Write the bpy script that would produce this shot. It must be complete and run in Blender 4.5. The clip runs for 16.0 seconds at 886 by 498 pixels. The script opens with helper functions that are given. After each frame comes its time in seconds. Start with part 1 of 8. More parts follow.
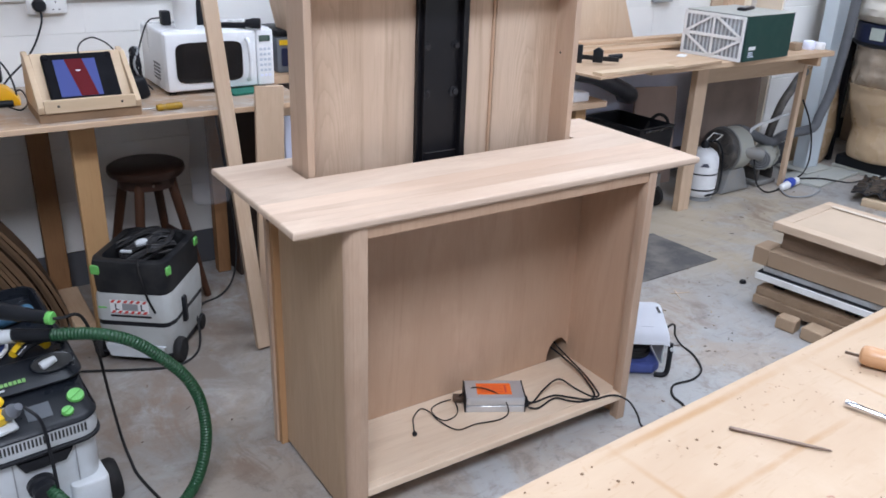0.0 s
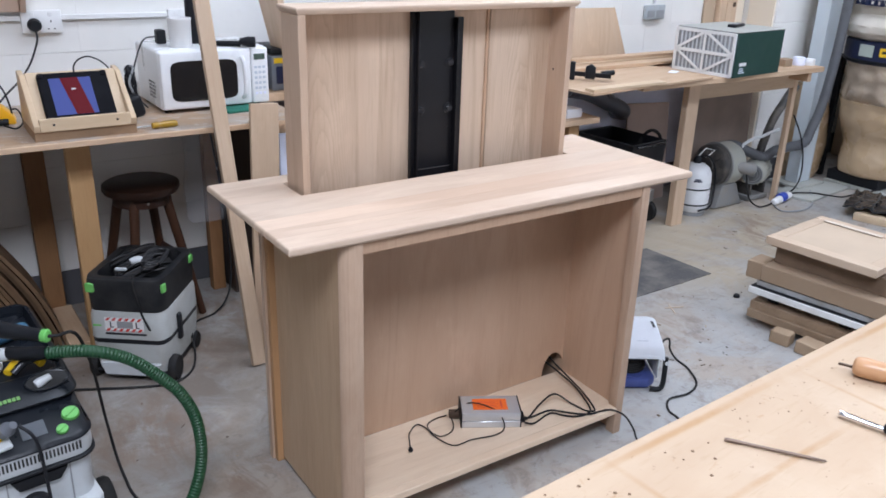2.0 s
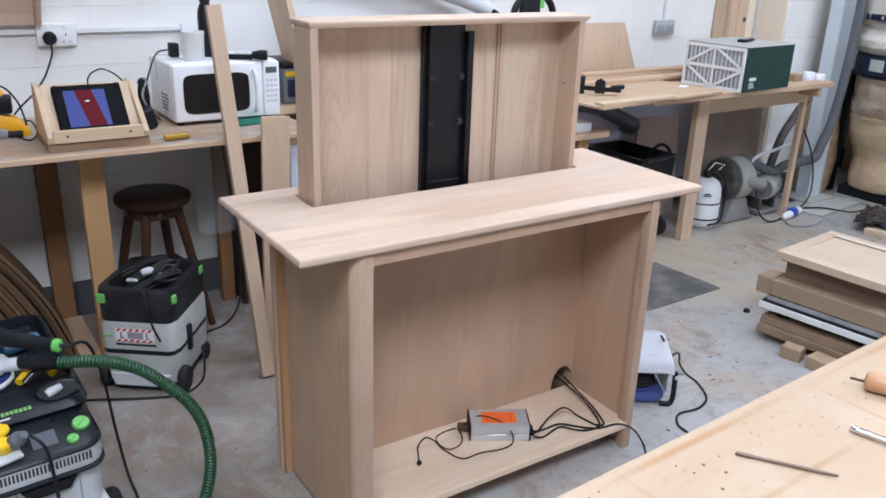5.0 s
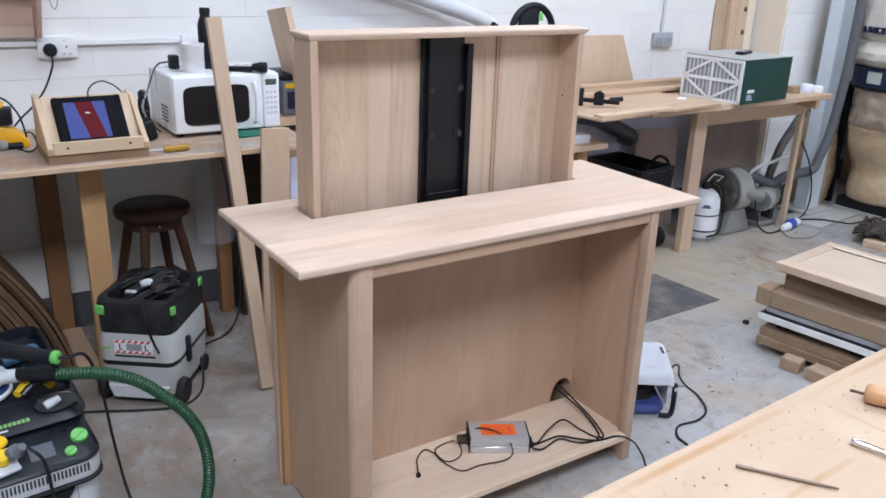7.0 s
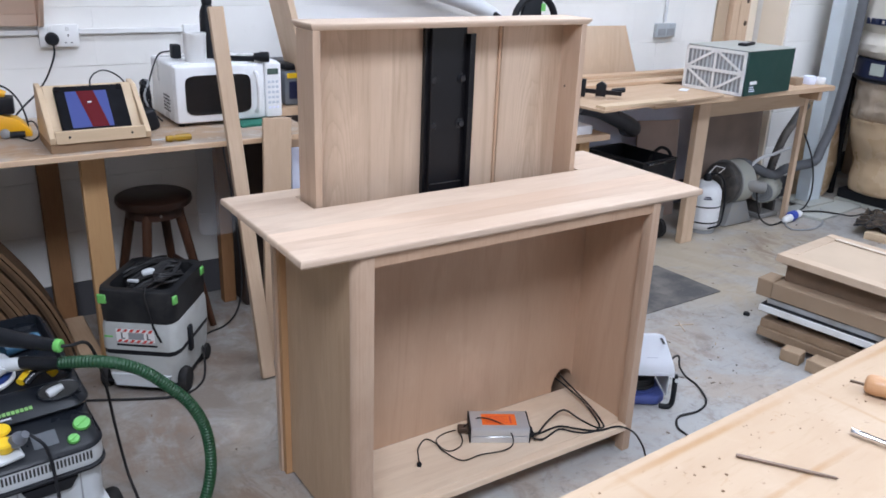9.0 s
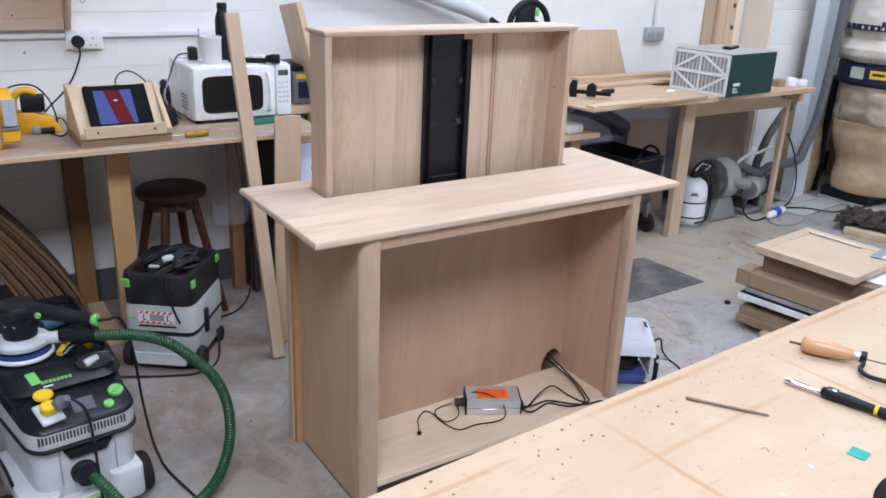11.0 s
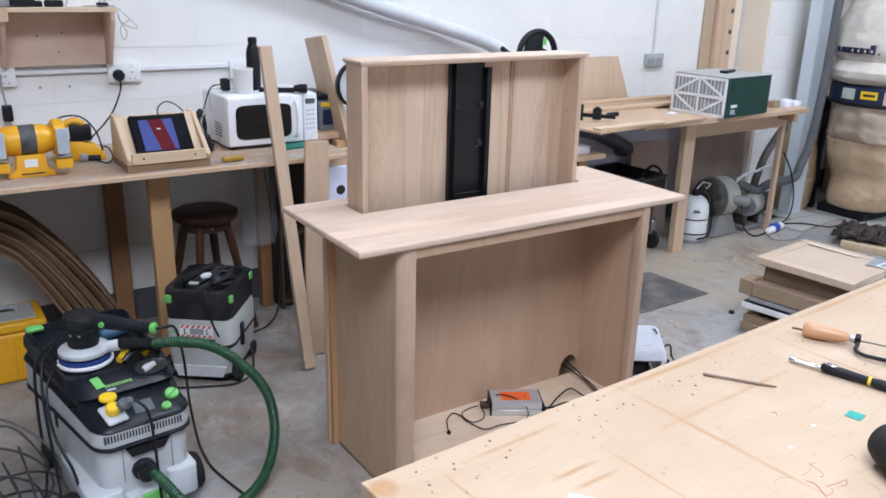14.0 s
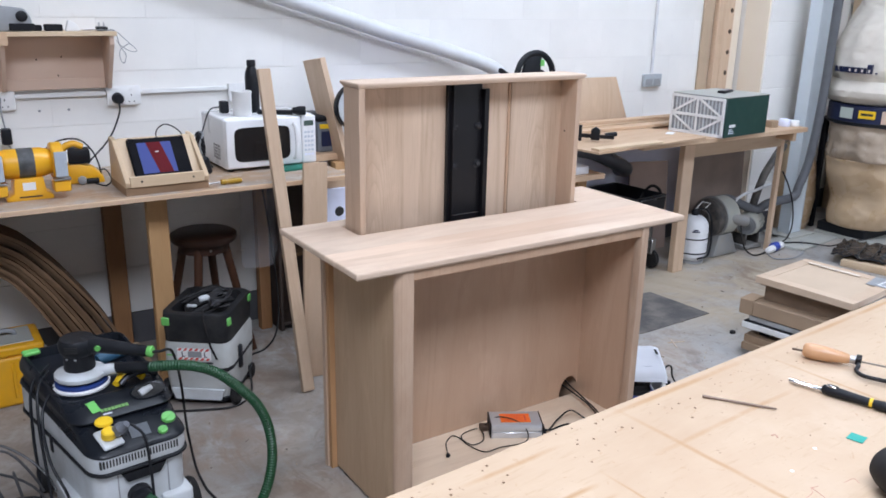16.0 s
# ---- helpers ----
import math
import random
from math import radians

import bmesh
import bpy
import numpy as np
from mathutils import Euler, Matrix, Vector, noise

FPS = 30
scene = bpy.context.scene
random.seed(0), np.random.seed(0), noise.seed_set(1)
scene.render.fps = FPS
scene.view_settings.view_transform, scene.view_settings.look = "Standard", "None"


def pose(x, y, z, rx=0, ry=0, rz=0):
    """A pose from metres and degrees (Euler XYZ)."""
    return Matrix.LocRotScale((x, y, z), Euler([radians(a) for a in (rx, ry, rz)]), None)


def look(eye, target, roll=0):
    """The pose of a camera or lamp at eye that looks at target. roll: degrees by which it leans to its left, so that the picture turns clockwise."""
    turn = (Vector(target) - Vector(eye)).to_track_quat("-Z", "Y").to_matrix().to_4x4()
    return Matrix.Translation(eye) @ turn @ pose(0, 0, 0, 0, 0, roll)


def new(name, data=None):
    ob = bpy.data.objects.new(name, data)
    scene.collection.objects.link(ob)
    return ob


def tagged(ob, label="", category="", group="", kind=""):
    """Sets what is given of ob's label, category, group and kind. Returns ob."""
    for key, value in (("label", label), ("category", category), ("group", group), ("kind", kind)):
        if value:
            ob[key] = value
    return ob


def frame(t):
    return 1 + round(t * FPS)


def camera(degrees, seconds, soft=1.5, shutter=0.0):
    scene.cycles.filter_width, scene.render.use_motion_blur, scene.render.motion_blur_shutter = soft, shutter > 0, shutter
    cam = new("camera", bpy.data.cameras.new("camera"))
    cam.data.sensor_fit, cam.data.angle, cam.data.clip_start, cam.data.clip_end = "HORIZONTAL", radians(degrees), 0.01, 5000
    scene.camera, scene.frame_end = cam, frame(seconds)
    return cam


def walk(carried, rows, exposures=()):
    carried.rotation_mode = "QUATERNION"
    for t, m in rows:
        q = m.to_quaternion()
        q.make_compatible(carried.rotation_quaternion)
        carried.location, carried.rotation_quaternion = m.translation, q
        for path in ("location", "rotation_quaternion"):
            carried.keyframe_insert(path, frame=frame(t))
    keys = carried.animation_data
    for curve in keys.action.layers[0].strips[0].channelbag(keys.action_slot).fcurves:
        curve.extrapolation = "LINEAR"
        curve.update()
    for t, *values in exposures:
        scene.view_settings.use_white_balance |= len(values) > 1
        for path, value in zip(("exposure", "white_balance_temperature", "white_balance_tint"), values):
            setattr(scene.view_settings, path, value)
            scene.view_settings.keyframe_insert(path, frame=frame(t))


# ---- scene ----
cam = camera(57.0, 16.0, soft=1.7)
METRES, EYE, TILT, LEAN, TURN = 0.47, 1.55, 0.0, 0.0, -38.2
PATH = [
    (0, (0.139, -0.012, 1.629), (1.17, 1.517, 0.856), 2.1),
    (0.5, (0.14, -0.012, 1.628), (1.177, 1.519, 0.866), 2.1),
    (1, (0.139, -0.011, 1.628), (1.184, 1.52, 0.876), 2.1),
    (1.5, (0.138, -0.011, 1.627), (1.188, 1.52, 0.885), 2.1),
    (2, (0.132, -0.019, 1.628), (1.182, 1.516, 0.894), 1.9),
    (2.5, (0.129, -0.024, 1.626), (1.172, 1.517, 0.891), 2.0),
    (3, (0.127, -0.026, 1.628), (1.165, 1.519, 0.897), 1.9),
    (3.5, (0.127, -0.025, 1.629), (1.166, 1.521, 0.9), 1.8),
    (4, (0.127, -0.024, 1.628), (1.164, 1.529, 0.911), 1.8),
    (4.5, (0.126, -0.022, 1.627), (1.163, 1.533, 0.917), 1.9),
    (7, (0.124, -0.022, 1.629), (1.169, 1.542, 0.951), 2.0),
    (7.5, (0.121, -0.024, 1.63), (1.171, 1.538, 0.952), 2.0),
    (8, (0.121, -0.024, 1.627), (1.163, 1.537, 0.936), 2.1),
    (8.5, (0.12, -0.023, 1.629), (1.161, 1.536, 0.929), 2.2),
    (9, (0.12, -0.024, 1.628), (1.16, 1.535, 0.929), 2.2),
    (9.5, (0.121, -0.042, 1.635), (1.159, 1.514, 0.927), 2.2),
    (10, (0.114, -0.094, 1.649), (1.127, 1.473, 0.93), 2.6),
    (12.5, (-0.199, -0.339, 1.684), (0.897, 1.2, 1.028), 2.0),
    (13, (-0.198, -0.34, 1.682), (0.855, 1.225, 1.017), 1.3),
    (13.5, (-0.197, -0.353, 1.687), (0.859, 1.213, 1.03), 1.1),
    (14, (-0.213, -0.358, 1.688), (0.842, 1.217, 1.053), 1.5),
    (14.5, (-0.208, -0.356, 1.69), (0.854, 1.219, 1.064), 1.4),
    (15, (-0.202, -0.355, 1.686), (0.87, 1.211, 1.052), 1.3),
    (15.5, (-0.202, -0.356, 1.689), (0.872, 1.215, 1.074), 1.2),
    (16, (-0.2, -0.355, 1.689), (0.861, 1.235, 1.101), 1.2),
]
walk(cam, [(t, look(eye, target, roll)) for t, eye, target, roll in PATH])

# ---------------------------------------------------------------- world, lights
world = bpy.data.worlds.new("world")
scene.world = world
world.use_nodes = True
bg = world.node_tree.nodes["Background"]
sky = world.node_tree.nodes.new("ShaderNodeTexSky")
sky.sky_type, sky.sun_disc = "NISHITA", False
sky.sun_elevation, sky.sun_rotation = radians(40), radians(200)
world.node_tree.links.new(sky.outputs[0], bg.inputs[0])
bg.inputs[1].default_value = 0.1


def area_lamp(name, m, sx, sy, power, colour):
    d = bpy.data.lights.new(name, "AREA")
    d.shape, d.size, d.size_y, d.energy, d.color = "RECTANGLE", sx, sy, power, colour
    ob = new(name, d)
    ob.matrix_world = m
    return ob


ROOF = 3.9
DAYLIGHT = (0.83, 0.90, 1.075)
# Unseen rooflights, assumed; placed and powered to light the room.
SKYLIGHTS = [(-0.3, -0.80, 2.4, 1.6), (4.6, -0.5, 2.4, 1.1), (2.9, 1.9, 4.2, 0.8)]
POWER = [218, 84, 132]
for (lx, ly, lw, lh), pw, tint in zip(SKYLIGHTS, POWER, (DAYLIGHT, (0.79, 0.90, 1.12), (0.81, 0.90, 1.09))):
    area_lamp("assumed_skylight", pose(lx, ly, ROOF + 0.12), lw - 0.1, lh - 0.1, pw, tint)
# Added fill lamp from the front right; no window is known there.
area_lamp("fill_window_light", pose(6.2, -3.72, 2.1, 90), 3.8, 1.5, 60, DAYLIGHT)

# ---------------------------------------------------------------- materials


class Nodes:
    """A node material with small helpers."""

    def __init__(self, name, rough=0.5, metal=0.0, spec=0.5):
        self.mat = bpy.data.materials.new(name)
        self.mat.use_nodes = True
        self.t = self.mat.node_tree
        self.b = self.t.nodes["Principled BSDF"]
        self.b.inputs["Roughness"].default_value = rough
        self.b.inputs["Metallic"].default_value = metal
        self.b.inputs["Specular IOR Level"].default_value = spec
        self.coord = self.t.nodes.new("ShaderNodeTexCoord")
        self.info = self.t.nodes.new("ShaderNodeObjectInfo")

    def n(self, kind, **kw):
        node = self.t.nodes.new(kind)
        for k, v in kw.items():
            node.inputs[k.replace("_", " ")].default_value = v
        return node

    def link(self, a, b):
        self.t.links.new(a, b)

    def vec(self, scale=(1, 1, 1), rnd=0.0, rot=(0, 0, 0)):
        m = self.t.nodes.new("ShaderNodeMapping")
        m.inputs["Scale"].default_value = scale
        m.inputs["Rotation"].default_value = rot
        if rnd:
            add = self.t.nodes.new("ShaderNodeVectorMath")
            mul = self.t.nodes.new("ShaderNodeMath")
            mul.operation = "MULTIPLY"
            mul.inputs[1].default_value = rnd
            self.link(self.info.outputs["Random"], mul.inputs[0])
            self.link(self.coord.outputs["Object"], add.inputs[0])
            self.link(mul.outputs[0], add.inputs[1])
            self.link(add.outputs[0], m.inputs[0])
        else:
            self.link(self.coord.outputs["Object"], m.inputs[0])
        return m.outputs[0]

    def noise(self, vec, scale, detail=4.0, rough=0.55, distort=0.0):
        t = self.n("ShaderNodeTexNoise", Scale=scale, Detail=detail, Roughness=rough, Distortion=distort)
        self.link(vec, t.inputs["Vector"])
        return t.outputs[0]

    def ramp(self, fac, stops):
        r = self.t.nodes.new("ShaderNodeValToRGB")
        e = r.color_ramp.elements
        while len(e) < len(stops):
            e.new(0.5)
        for el, (p, c) in zip(e, stops):
            el.position = p
            el.color = (c, c, c, 1) if isinstance(c, (int, float)) else (*c, 1)
        self.link(fac, r.inputs[0])
        return r.outputs[0]

    def mix(self, fac, a, b, mode="MIX"):
        m = self.t.nodes.new("ShaderNodeMix")
        m.data_type, m.blend_type = "RGBA", mode
        fac_in = m.inputs[0]
        for sock, v in ((fac_in, fac), (m.inputs[6], a), (m.inputs[7], b)):
            if isinstance(v, (int, float)):
                sock.default_value = v if sock is fac_in else (v, v, v, 1)
            elif isinstance(v, tuple):
                sock.default_value = (*v, 1)
            else:
                self.link(v, sock)
        return m.outputs[2]

    def colour(self, c):
        if isinstance(c, tuple):
            self.b.inputs["Base Color"].default_value = (*c, 1)
        else:
            self.link(c, self.b.inputs["Base Color"])

    def rough(self, f):
        self.link(f, self.b.inputs["Roughness"])

    def bump(self, h, strength=0.2, dist=0.002):
        b = self.n("ShaderNodeBump", Strength=strength, Distance=dist)
        self.link(h, b.inputs["Height"])
        self.link(b.outputs[0], self.b.inputs["Normal"])


def wood(name, light, dark, axis="X", rough=0.55, figure=0.5, fine=1.0, vary=0.25, coarse=1.0, pore=0.32, patch=0.8, flame=False, turns=22.0, arches=()):
    """Wood with its grain along one axis: pores, figure and board-to-board change."""
    m = Nodes(name, rough, spec=0.35)
    s = {"X": (0.045, 1, 1), "Y": (1, 0.045, 1), "Z": (1, 1, 0.045)}[axis]
    s2 = {"X": (0.12, 1, 1), "Y": (1, 0.12, 1), "Z": (1, 1, 0.12)}[axis]
    v1, v2 = m.vec(s, 37.0), m.vec(s2, 23.0)
    pores = m.noise(v1, 240 * fine, 3, 0.6)
    bands = m.noise(v2, 9 * coarse, 3, 0.5, 0.6)
    wave = m.n("ShaderNodeMath")
    wave.operation = "MULTIPLY"
    wave.inputs[1].default_value = turns
    m.link(bands, wave.inputs[0])
    ring = m.n("ShaderNodeMath")
    ring.operation = "SINE"
    m.link(wave.outputs[0], ring.inputs[0])
    rings = m.ramp(ring.outputs[0], [(0.0, 0.0), (0.55, 0.3), (1.0, 0.85)])
    mid = tuple((a + b) / 2 for a, b in zip(light, dark))
    base = m.mix(m.ramp(m.noise(v2, 3.0, 2), [(0.3, 0.0), (0.7, 1.0)]), light, tuple(0.75 * a + 0.25 * b for a, b in zip(light, dark)))
    c = m.mix(m.mix(1.0, rings, figure, "MULTIPLY"), base, tuple(0.35 * a + 0.65 * b for a, b in zip(light, dark)))
    c = m.mix(m.ramp(m.noise(m.vec(tuple(0.3 if q < 1 else 1 for q in s), 19.0), 5.0 * coarse, 5, 0.62, 0.8), [(0.38, 0.0), (0.66, patch)]), c, tuple(a * b for a, b in zip(mid, (1.01, 0.985, 0.965))))
    c = m.mix(m.ramp(m.noise(m.vec(tuple(0.5 if q < 1 else 1 for q in s), 29.0), 9.0, 4, 0.6), [(0.55, 0.0), (0.75, 0.45)]), c, tuple(min(1.0, a * 1.12) for a in light))
    gather = m.ramp(ring.outputs[0], [(0.0, 0.55), (0.9, 1.0)])
    c = m.mix(m.mix(1.0, m.ramp(pores, [(0.50, 0.0), (0.68, pore)]), gather, "MULTIPLY"), c, dark)
    if flame:
        # a browner, figured half of the board
        pos = m.n("ShaderNodeSeparateXYZ")
        m.link(m.coord.outputs["Object"], pos.inputs[0])
        part_way = m.n("ShaderNodeMath")
        part_way.operation = "MULTIPLY_ADD"
        m.link(m.noise(v2, 16, 3), part_way.inputs[0])
        part_way.inputs[1].default_value = 0.5
        m.link(pos.outputs[0], part_way.inputs[2])
        share = m.n("ShaderNodeMath")
        share.operation = "MULTIPLY"
        share.inputs[1].default_value = 0.4
        m.link(part_way.outputs[0], share.inputs[0])
        c = m.mix(m.ramp(share.outputs[0], [(0.56, 0.0), (0.63, 0.75), (0.80, 0.8), (0.92, 0.3)]), c, tuple(0.3 * a + 0.7 * b for a, b in zip(light, dark)))
    if arches:
        # nested arches of a crown-cut veneer, standing upright about the given lines
        pos = m.n("ShaderNodeSeparateXYZ")
        m.link(m.coord.outputs["Object"], pos.inputs[0])

        def calc(op, a, b=0.0):
            q = m.n("ShaderNodeMath")
            q.operation = op
            for sock, v in zip(q.inputs, (a, b)):
                if isinstance(v, float):
                    sock.default_value = v
                else:
                    m.link(v, sock)
            return q.outputs[0]

        away = None
        for line in arches:
            u = calc("ABSOLUTE", calc("SUBTRACT", pos.outputs[0], line))
            away = u if away is None else calc("MINIMUM", away, u)
        rise = calc("ADD", calc("MULTIPLY", calc("MULTIPLY", away, away), 900.0), calc("MULTIPLY", pos.outputs[2], 9.0))
        rise = calc("ADD", rise, calc("MULTIPLY", m.noise(m.vec((1, 1, 0.25), 11.0), 12.0, 4, 0.6), 3.6))
        arch = calc("FRACT", rise)
        k = m.mix(1.0, m.ramp(arch, [(0.0, 0.55), (0.10, 0.30), (0.55, 0.0), (0.93, 0.06), (1.0, 0.5)]), m.ramp(away, [(0.05, 1.0), (0.13, 0.0)]), "MULTIPLY")
        c = m.mix(k, c, tuple(0.25 * a + 0.75 * b for a, b in zip(light, dark)))
    if vary:
        f = m.ramp(m.info.outputs["Random"], [(0.0, 1 - vary), (1.0, 1 + vary * 0.35)])
        c = m.mix(1.0, c, f, "MULTIPLY")
    m.colour(c)
    m.rough(m.ramp(pores, [(0.3, rough - 0.06), (0.8, rough + 0.14)]))
    m.bump(pores, 0.12, 0.0008)
    return m.mat


def plain(name, c, rough=0.45, metal=0.0, dirt=0.15, scale=14.0, dust=None, bump=0.05, spec=0.5):
    """Plastic, paint or metal with blotches, specks and uneven gloss."""
    m = Nodes(name, rough, metal, spec)
    v = m.vec((1, 1, 1), 11.0)
    big, small = m.noise(v, scale, 4), m.noise(v, scale * 14, 3)
    d = dust or tuple(0.55 * x for x in c)
    col = m.mix(m.ramp(big, [(0.42, 0.0), (0.75, min(1.0, dirt * 2))]), c, d)
    col = m.mix(m.ramp(small, [(0.62, 0.0), (0.8, min(1.0, dirt * 1.5))]), col, d)
    m.colour(col)
    m.rough(m.ramp(big, [(0.3, max(0.03, rough - 0.08)), (0.75, min(1.0, rough + 0.15))]))
    m.bump(small, bump, 0.001)
    return m.mat


def concrete():
    m = Nodes("painted_concrete", 0.5, spec=0.4)
    v = m.vec()
    base = m.mix(m.ramp(m.noise(v, 1.6, 5), [(0.35, 0.0), (0.7, 1.0)]), (0.40, 0.40, 0.393), (0.32, 0.317, 0.31))
    dust = m.ramp(m.noise(v, 1.7, 9, 0.68, 0.8), [(0.43, 0.0), (0.60, 0.8)])
    c = m.mix(dust, base, (0.36, 0.30, 0.245))
    c = m.mix(m.ramp(m.noise(v, 7, 7, 0.72, 0.5), [(0.52, 0.0), (0.68, 0.8)]), c, (0.215, 0.178, 0.15))
    c = m.mix(m.ramp(m.noise(v, 4.5, 6, 0.65, 1.2), [(0.56, 0.0), (0.70, 0.6)]), c, (0.46, 0.425, 0.385))
    c = m.mix(m.ramp(m.noise(v, 22, 5, 0.7, 0.6), [(0.57, 0.0), (0.72, 0.6)]), c, (0.15, 0.128, 0.11))
    c = m.mix(m.ramp(m.noise(v, 240, 2), [(0.62, 0.0), (0.72, 0.7)]), c, (0.50, 0.41, 0.29))
    away = m.n("ShaderNodeVectorMath")
    away.operation = "DISTANCE"
    m.link(m.coord.outputs["Object"], away.inputs[0])
    away.inputs[1].default_value = (4.0, 2.6, 0)
    swept = m.mix(1.0, m.ramp(away.outputs["Value"], [(0.6, 1.0), (1.75, 0.0)]), m.ramp(m.noise(v, 3.5, 7, 0.66, 0.7), [(0.36, 0.1), (0.52, 0.95)]), "MULTIPLY")
    c = m.mix(swept, c, (0.40, 0.335, 0.25))
    trod = m.n("ShaderNodeVectorMath")
    trod.operation = "DISTANCE"
    m.link(m.coord.outputs["Object"], trod.inputs[0])
    trod.inputs[1].default_value = (0.50, 2.90, 0)
    brown = m.mix(1.0, m.ramp(trod.outputs["Value"], [(0.5, 1.0), (1.0, 0.0)]), m.ramp(m.noise(v, 5.5, 8, 0.68, 0.9), [(0.36, 0.25), (0.58, 1.0)]), "MULTIPLY")
    c = m.mix(brown, c, (0.215, 0.178, 0.15))
    # Brown spills; the last two also darken the floor to dim the under-bench.
    for px, py, rr in ((0.64, 2.45, 0.34), (0.86, 2.08, 0.20), (4.35, 2.62, 0.45), (2.75, 2.05, 0.22), (0.55, 3.3, 0.6), (1.0, 3.2, 0.5)):
        spill_dim = m.n("ShaderNodeVectorMath")
        spill_dim.operation = "DISTANCE"
        m.link(m.coord.outputs["Object"], spill_dim.inputs[0])
        spill_dim.inputs[1].default_value = (px, py, 0)
        blot = m.mix(1.0, m.ramp(spill_dim.outputs["Value"], [(rr * 0.3, 1.0), (rr, 0.0)]), m.ramp(m.noise(m.vec((1.0, 0.5, 1), 0, (0, 0, 0.5)), 8, 7, 0.7, 1.2), [(0.44, 0.0), (0.58, 0.85)]), "MULTIPLY")
        c = m.mix(blot, c, (0.23, 0.165, 0.125))
    scuff = m.noise(m.vec((0.4, 3.0, 1), 0, (0, 0, 0.6)), 14, 5, 0.7, 0.4)
    c = m.mix(m.ramp(scuff, [(0.58, 0.0), (0.72, 0.45)]), c, (0.15, 0.145, 0.14))
    m.colour(c)
    m.rough(m.ramp(dust, [(0.0, 0.36), (1.0, 0.8)]))
    m.bump(m.noise(v, 60, 5), 0.15, 0.003)
    return m.mat


def blockwork(name, c, dirt):
    m = Nodes(name, 0.6, spec=0.35)
    v = m.vec((1, 1, 1), 31.0)
    col = m.mix(m.ramp(m.noise(v, 2.2, 4), [(0.4, 0.0), (0.75, 0.6)]), c, tuple(0.86 * x for x in c))
    col = m.mix(m.ramp(m.noise(v, 17, 6, 0.7), [(0.6, 0.0), (0.8, dirt)]), col, tuple(0.55 * a * b for a, b in zip(c, (1, 0.92, 0.8))))
    m.colour(col)
    m.bump(m.noise(v, 95, 5, 0.65), 0.35, 0.002)
    return m.mat


OAK_X = wood("oak_along_x", (0.70, 0.55, 0.425), (0.48, 0.335, 0.24), "X", 0.5, 0.5, vary=0.13)
OAK_FIGURED = wood("oak_figured", (0.68, 0.52, 0.395), (0.46, 0.31, 0.215), "X", 0.5, 0.6, vary=0.05, flame=True)
OAK_Z = wood("oak_along_z", (0.62, 0.465, 0.345), (0.40, 0.265, 0.18), "Z", 0.5, 0.7, vary=0.08)
OAK_POST = wood("oak_post", (0.575, 0.415, 0.30), (0.37, 0.24, 0.16), "Z", 0.5, 0.8, vary=0.05, pore=0.4)
VENEER = wood("oak_veneer_upright", (0.70, 0.55, 0.418), (0.39, 0.265, 0.175), "Z", 0.45, 0.75, coarse=0.42, vary=0.05, pore=0.34, turns=40.0, fine=0.6, arches=(1.135, 1.855))
# Same veneer toned down: the left face's weaker light is in this colour.
VENEER_SIDE_SHADED = wood("oak_veneer_side_shaded", (0.575, 0.415, 0.272), (0.38, 0.25, 0.15), "Z", 0.45, 0.5, coarse=0.5, vary=0.03, pore=0.26, turns=40.0)
# Darker copy of VENEER; the interior's dimness is put into the colour.
VENEER_IN_SHADED = wood("oak_veneer_inside_shaded", (0.56, 0.385, 0.268), (0.39, 0.25, 0.165), "Z", 0.5, 0.4, coarse=0.5, vary=0.05, pore=0.28, turns=40.0)
SHELF_OAK = wood("oak_shelf", (0.78, 0.63, 0.475), (0.58, 0.42, 0.29), "X", 0.5, 0.5, vary=0.05)
ORANGE_OAK = wood("orange_oak", (0.53, 0.31, 0.155), (0.36, 0.19, 0.085), "Z", 0.5, 0.5, vary=0.05)
EDGE = wood("oak_pink_edge", (0.57, 0.385, 0.26), (0.40, 0.245, 0.155), "Z", 0.5, 0.3, vary=0.05)
PINE_X = wood("pine_along_x", (0.64, 0.46, 0.31), (0.42, 0.265, 0.155), "X", 0.55, 0.6, vary=0.15)
PINE_Y = wood("pine_along_y", (0.64, 0.46, 0.31), (0.42, 0.265, 0.155), "Y", 0.55, 0.6, vary=0.15)
PINE_Z = wood("pine_along_z", (0.60, 0.37, 0.18), (0.38, 0.20, 0.08), "Z", 0.55, 0.7, vary=0.2)
PALE_Z = wood("pale_timber", (0.64, 0.48, 0.345), (0.46, 0.315, 0.20), "Z", 0.55, 0.6, vary=0.1)
PLY = wood("birch_ply", (0.68, 0.53, 0.36), (0.50, 0.35, 0.22), "X", 0.5, 0.35, coarse=0.6, vary=0.05)
BROWN_Z = wood("brown_timber", (0.33, 0.17, 0.075), (0.17, 0.08, 0.035), "Z", 0.6, 0.5, vary=0.15)
BROWN_X = wood("brown_strip", (0.20, 0.12, 0.066), (0.11, 0.064, 0.034), "X", 0.6, 0.4, vary=0.4)
STOOL_LEG = wood("reddish_stained_wood", (0.085, 0.036, 0.018), (0.03, 0.014, 0.009), "Z", 0.4, 0.6, vary=0.3)
STOOL = wood("dark_stained_wood", (0.055, 0.026, 0.017), (0.02, 0.010, 0.008), "Z", 0.35, 0.6, vary=0.1)
MDF = plain("mdf_board", (0.53, 0.40, 0.27), 0.7, dirt=0.12, scale=5)
CARD = plain("brown_board", (0.35, 0.25, 0.165), 0.75, dirt=0.2, scale=5)
FLOOR = concrete()
WALL = blockwork("painted_block", (0.84, 0.825, 0.79), 0.12)
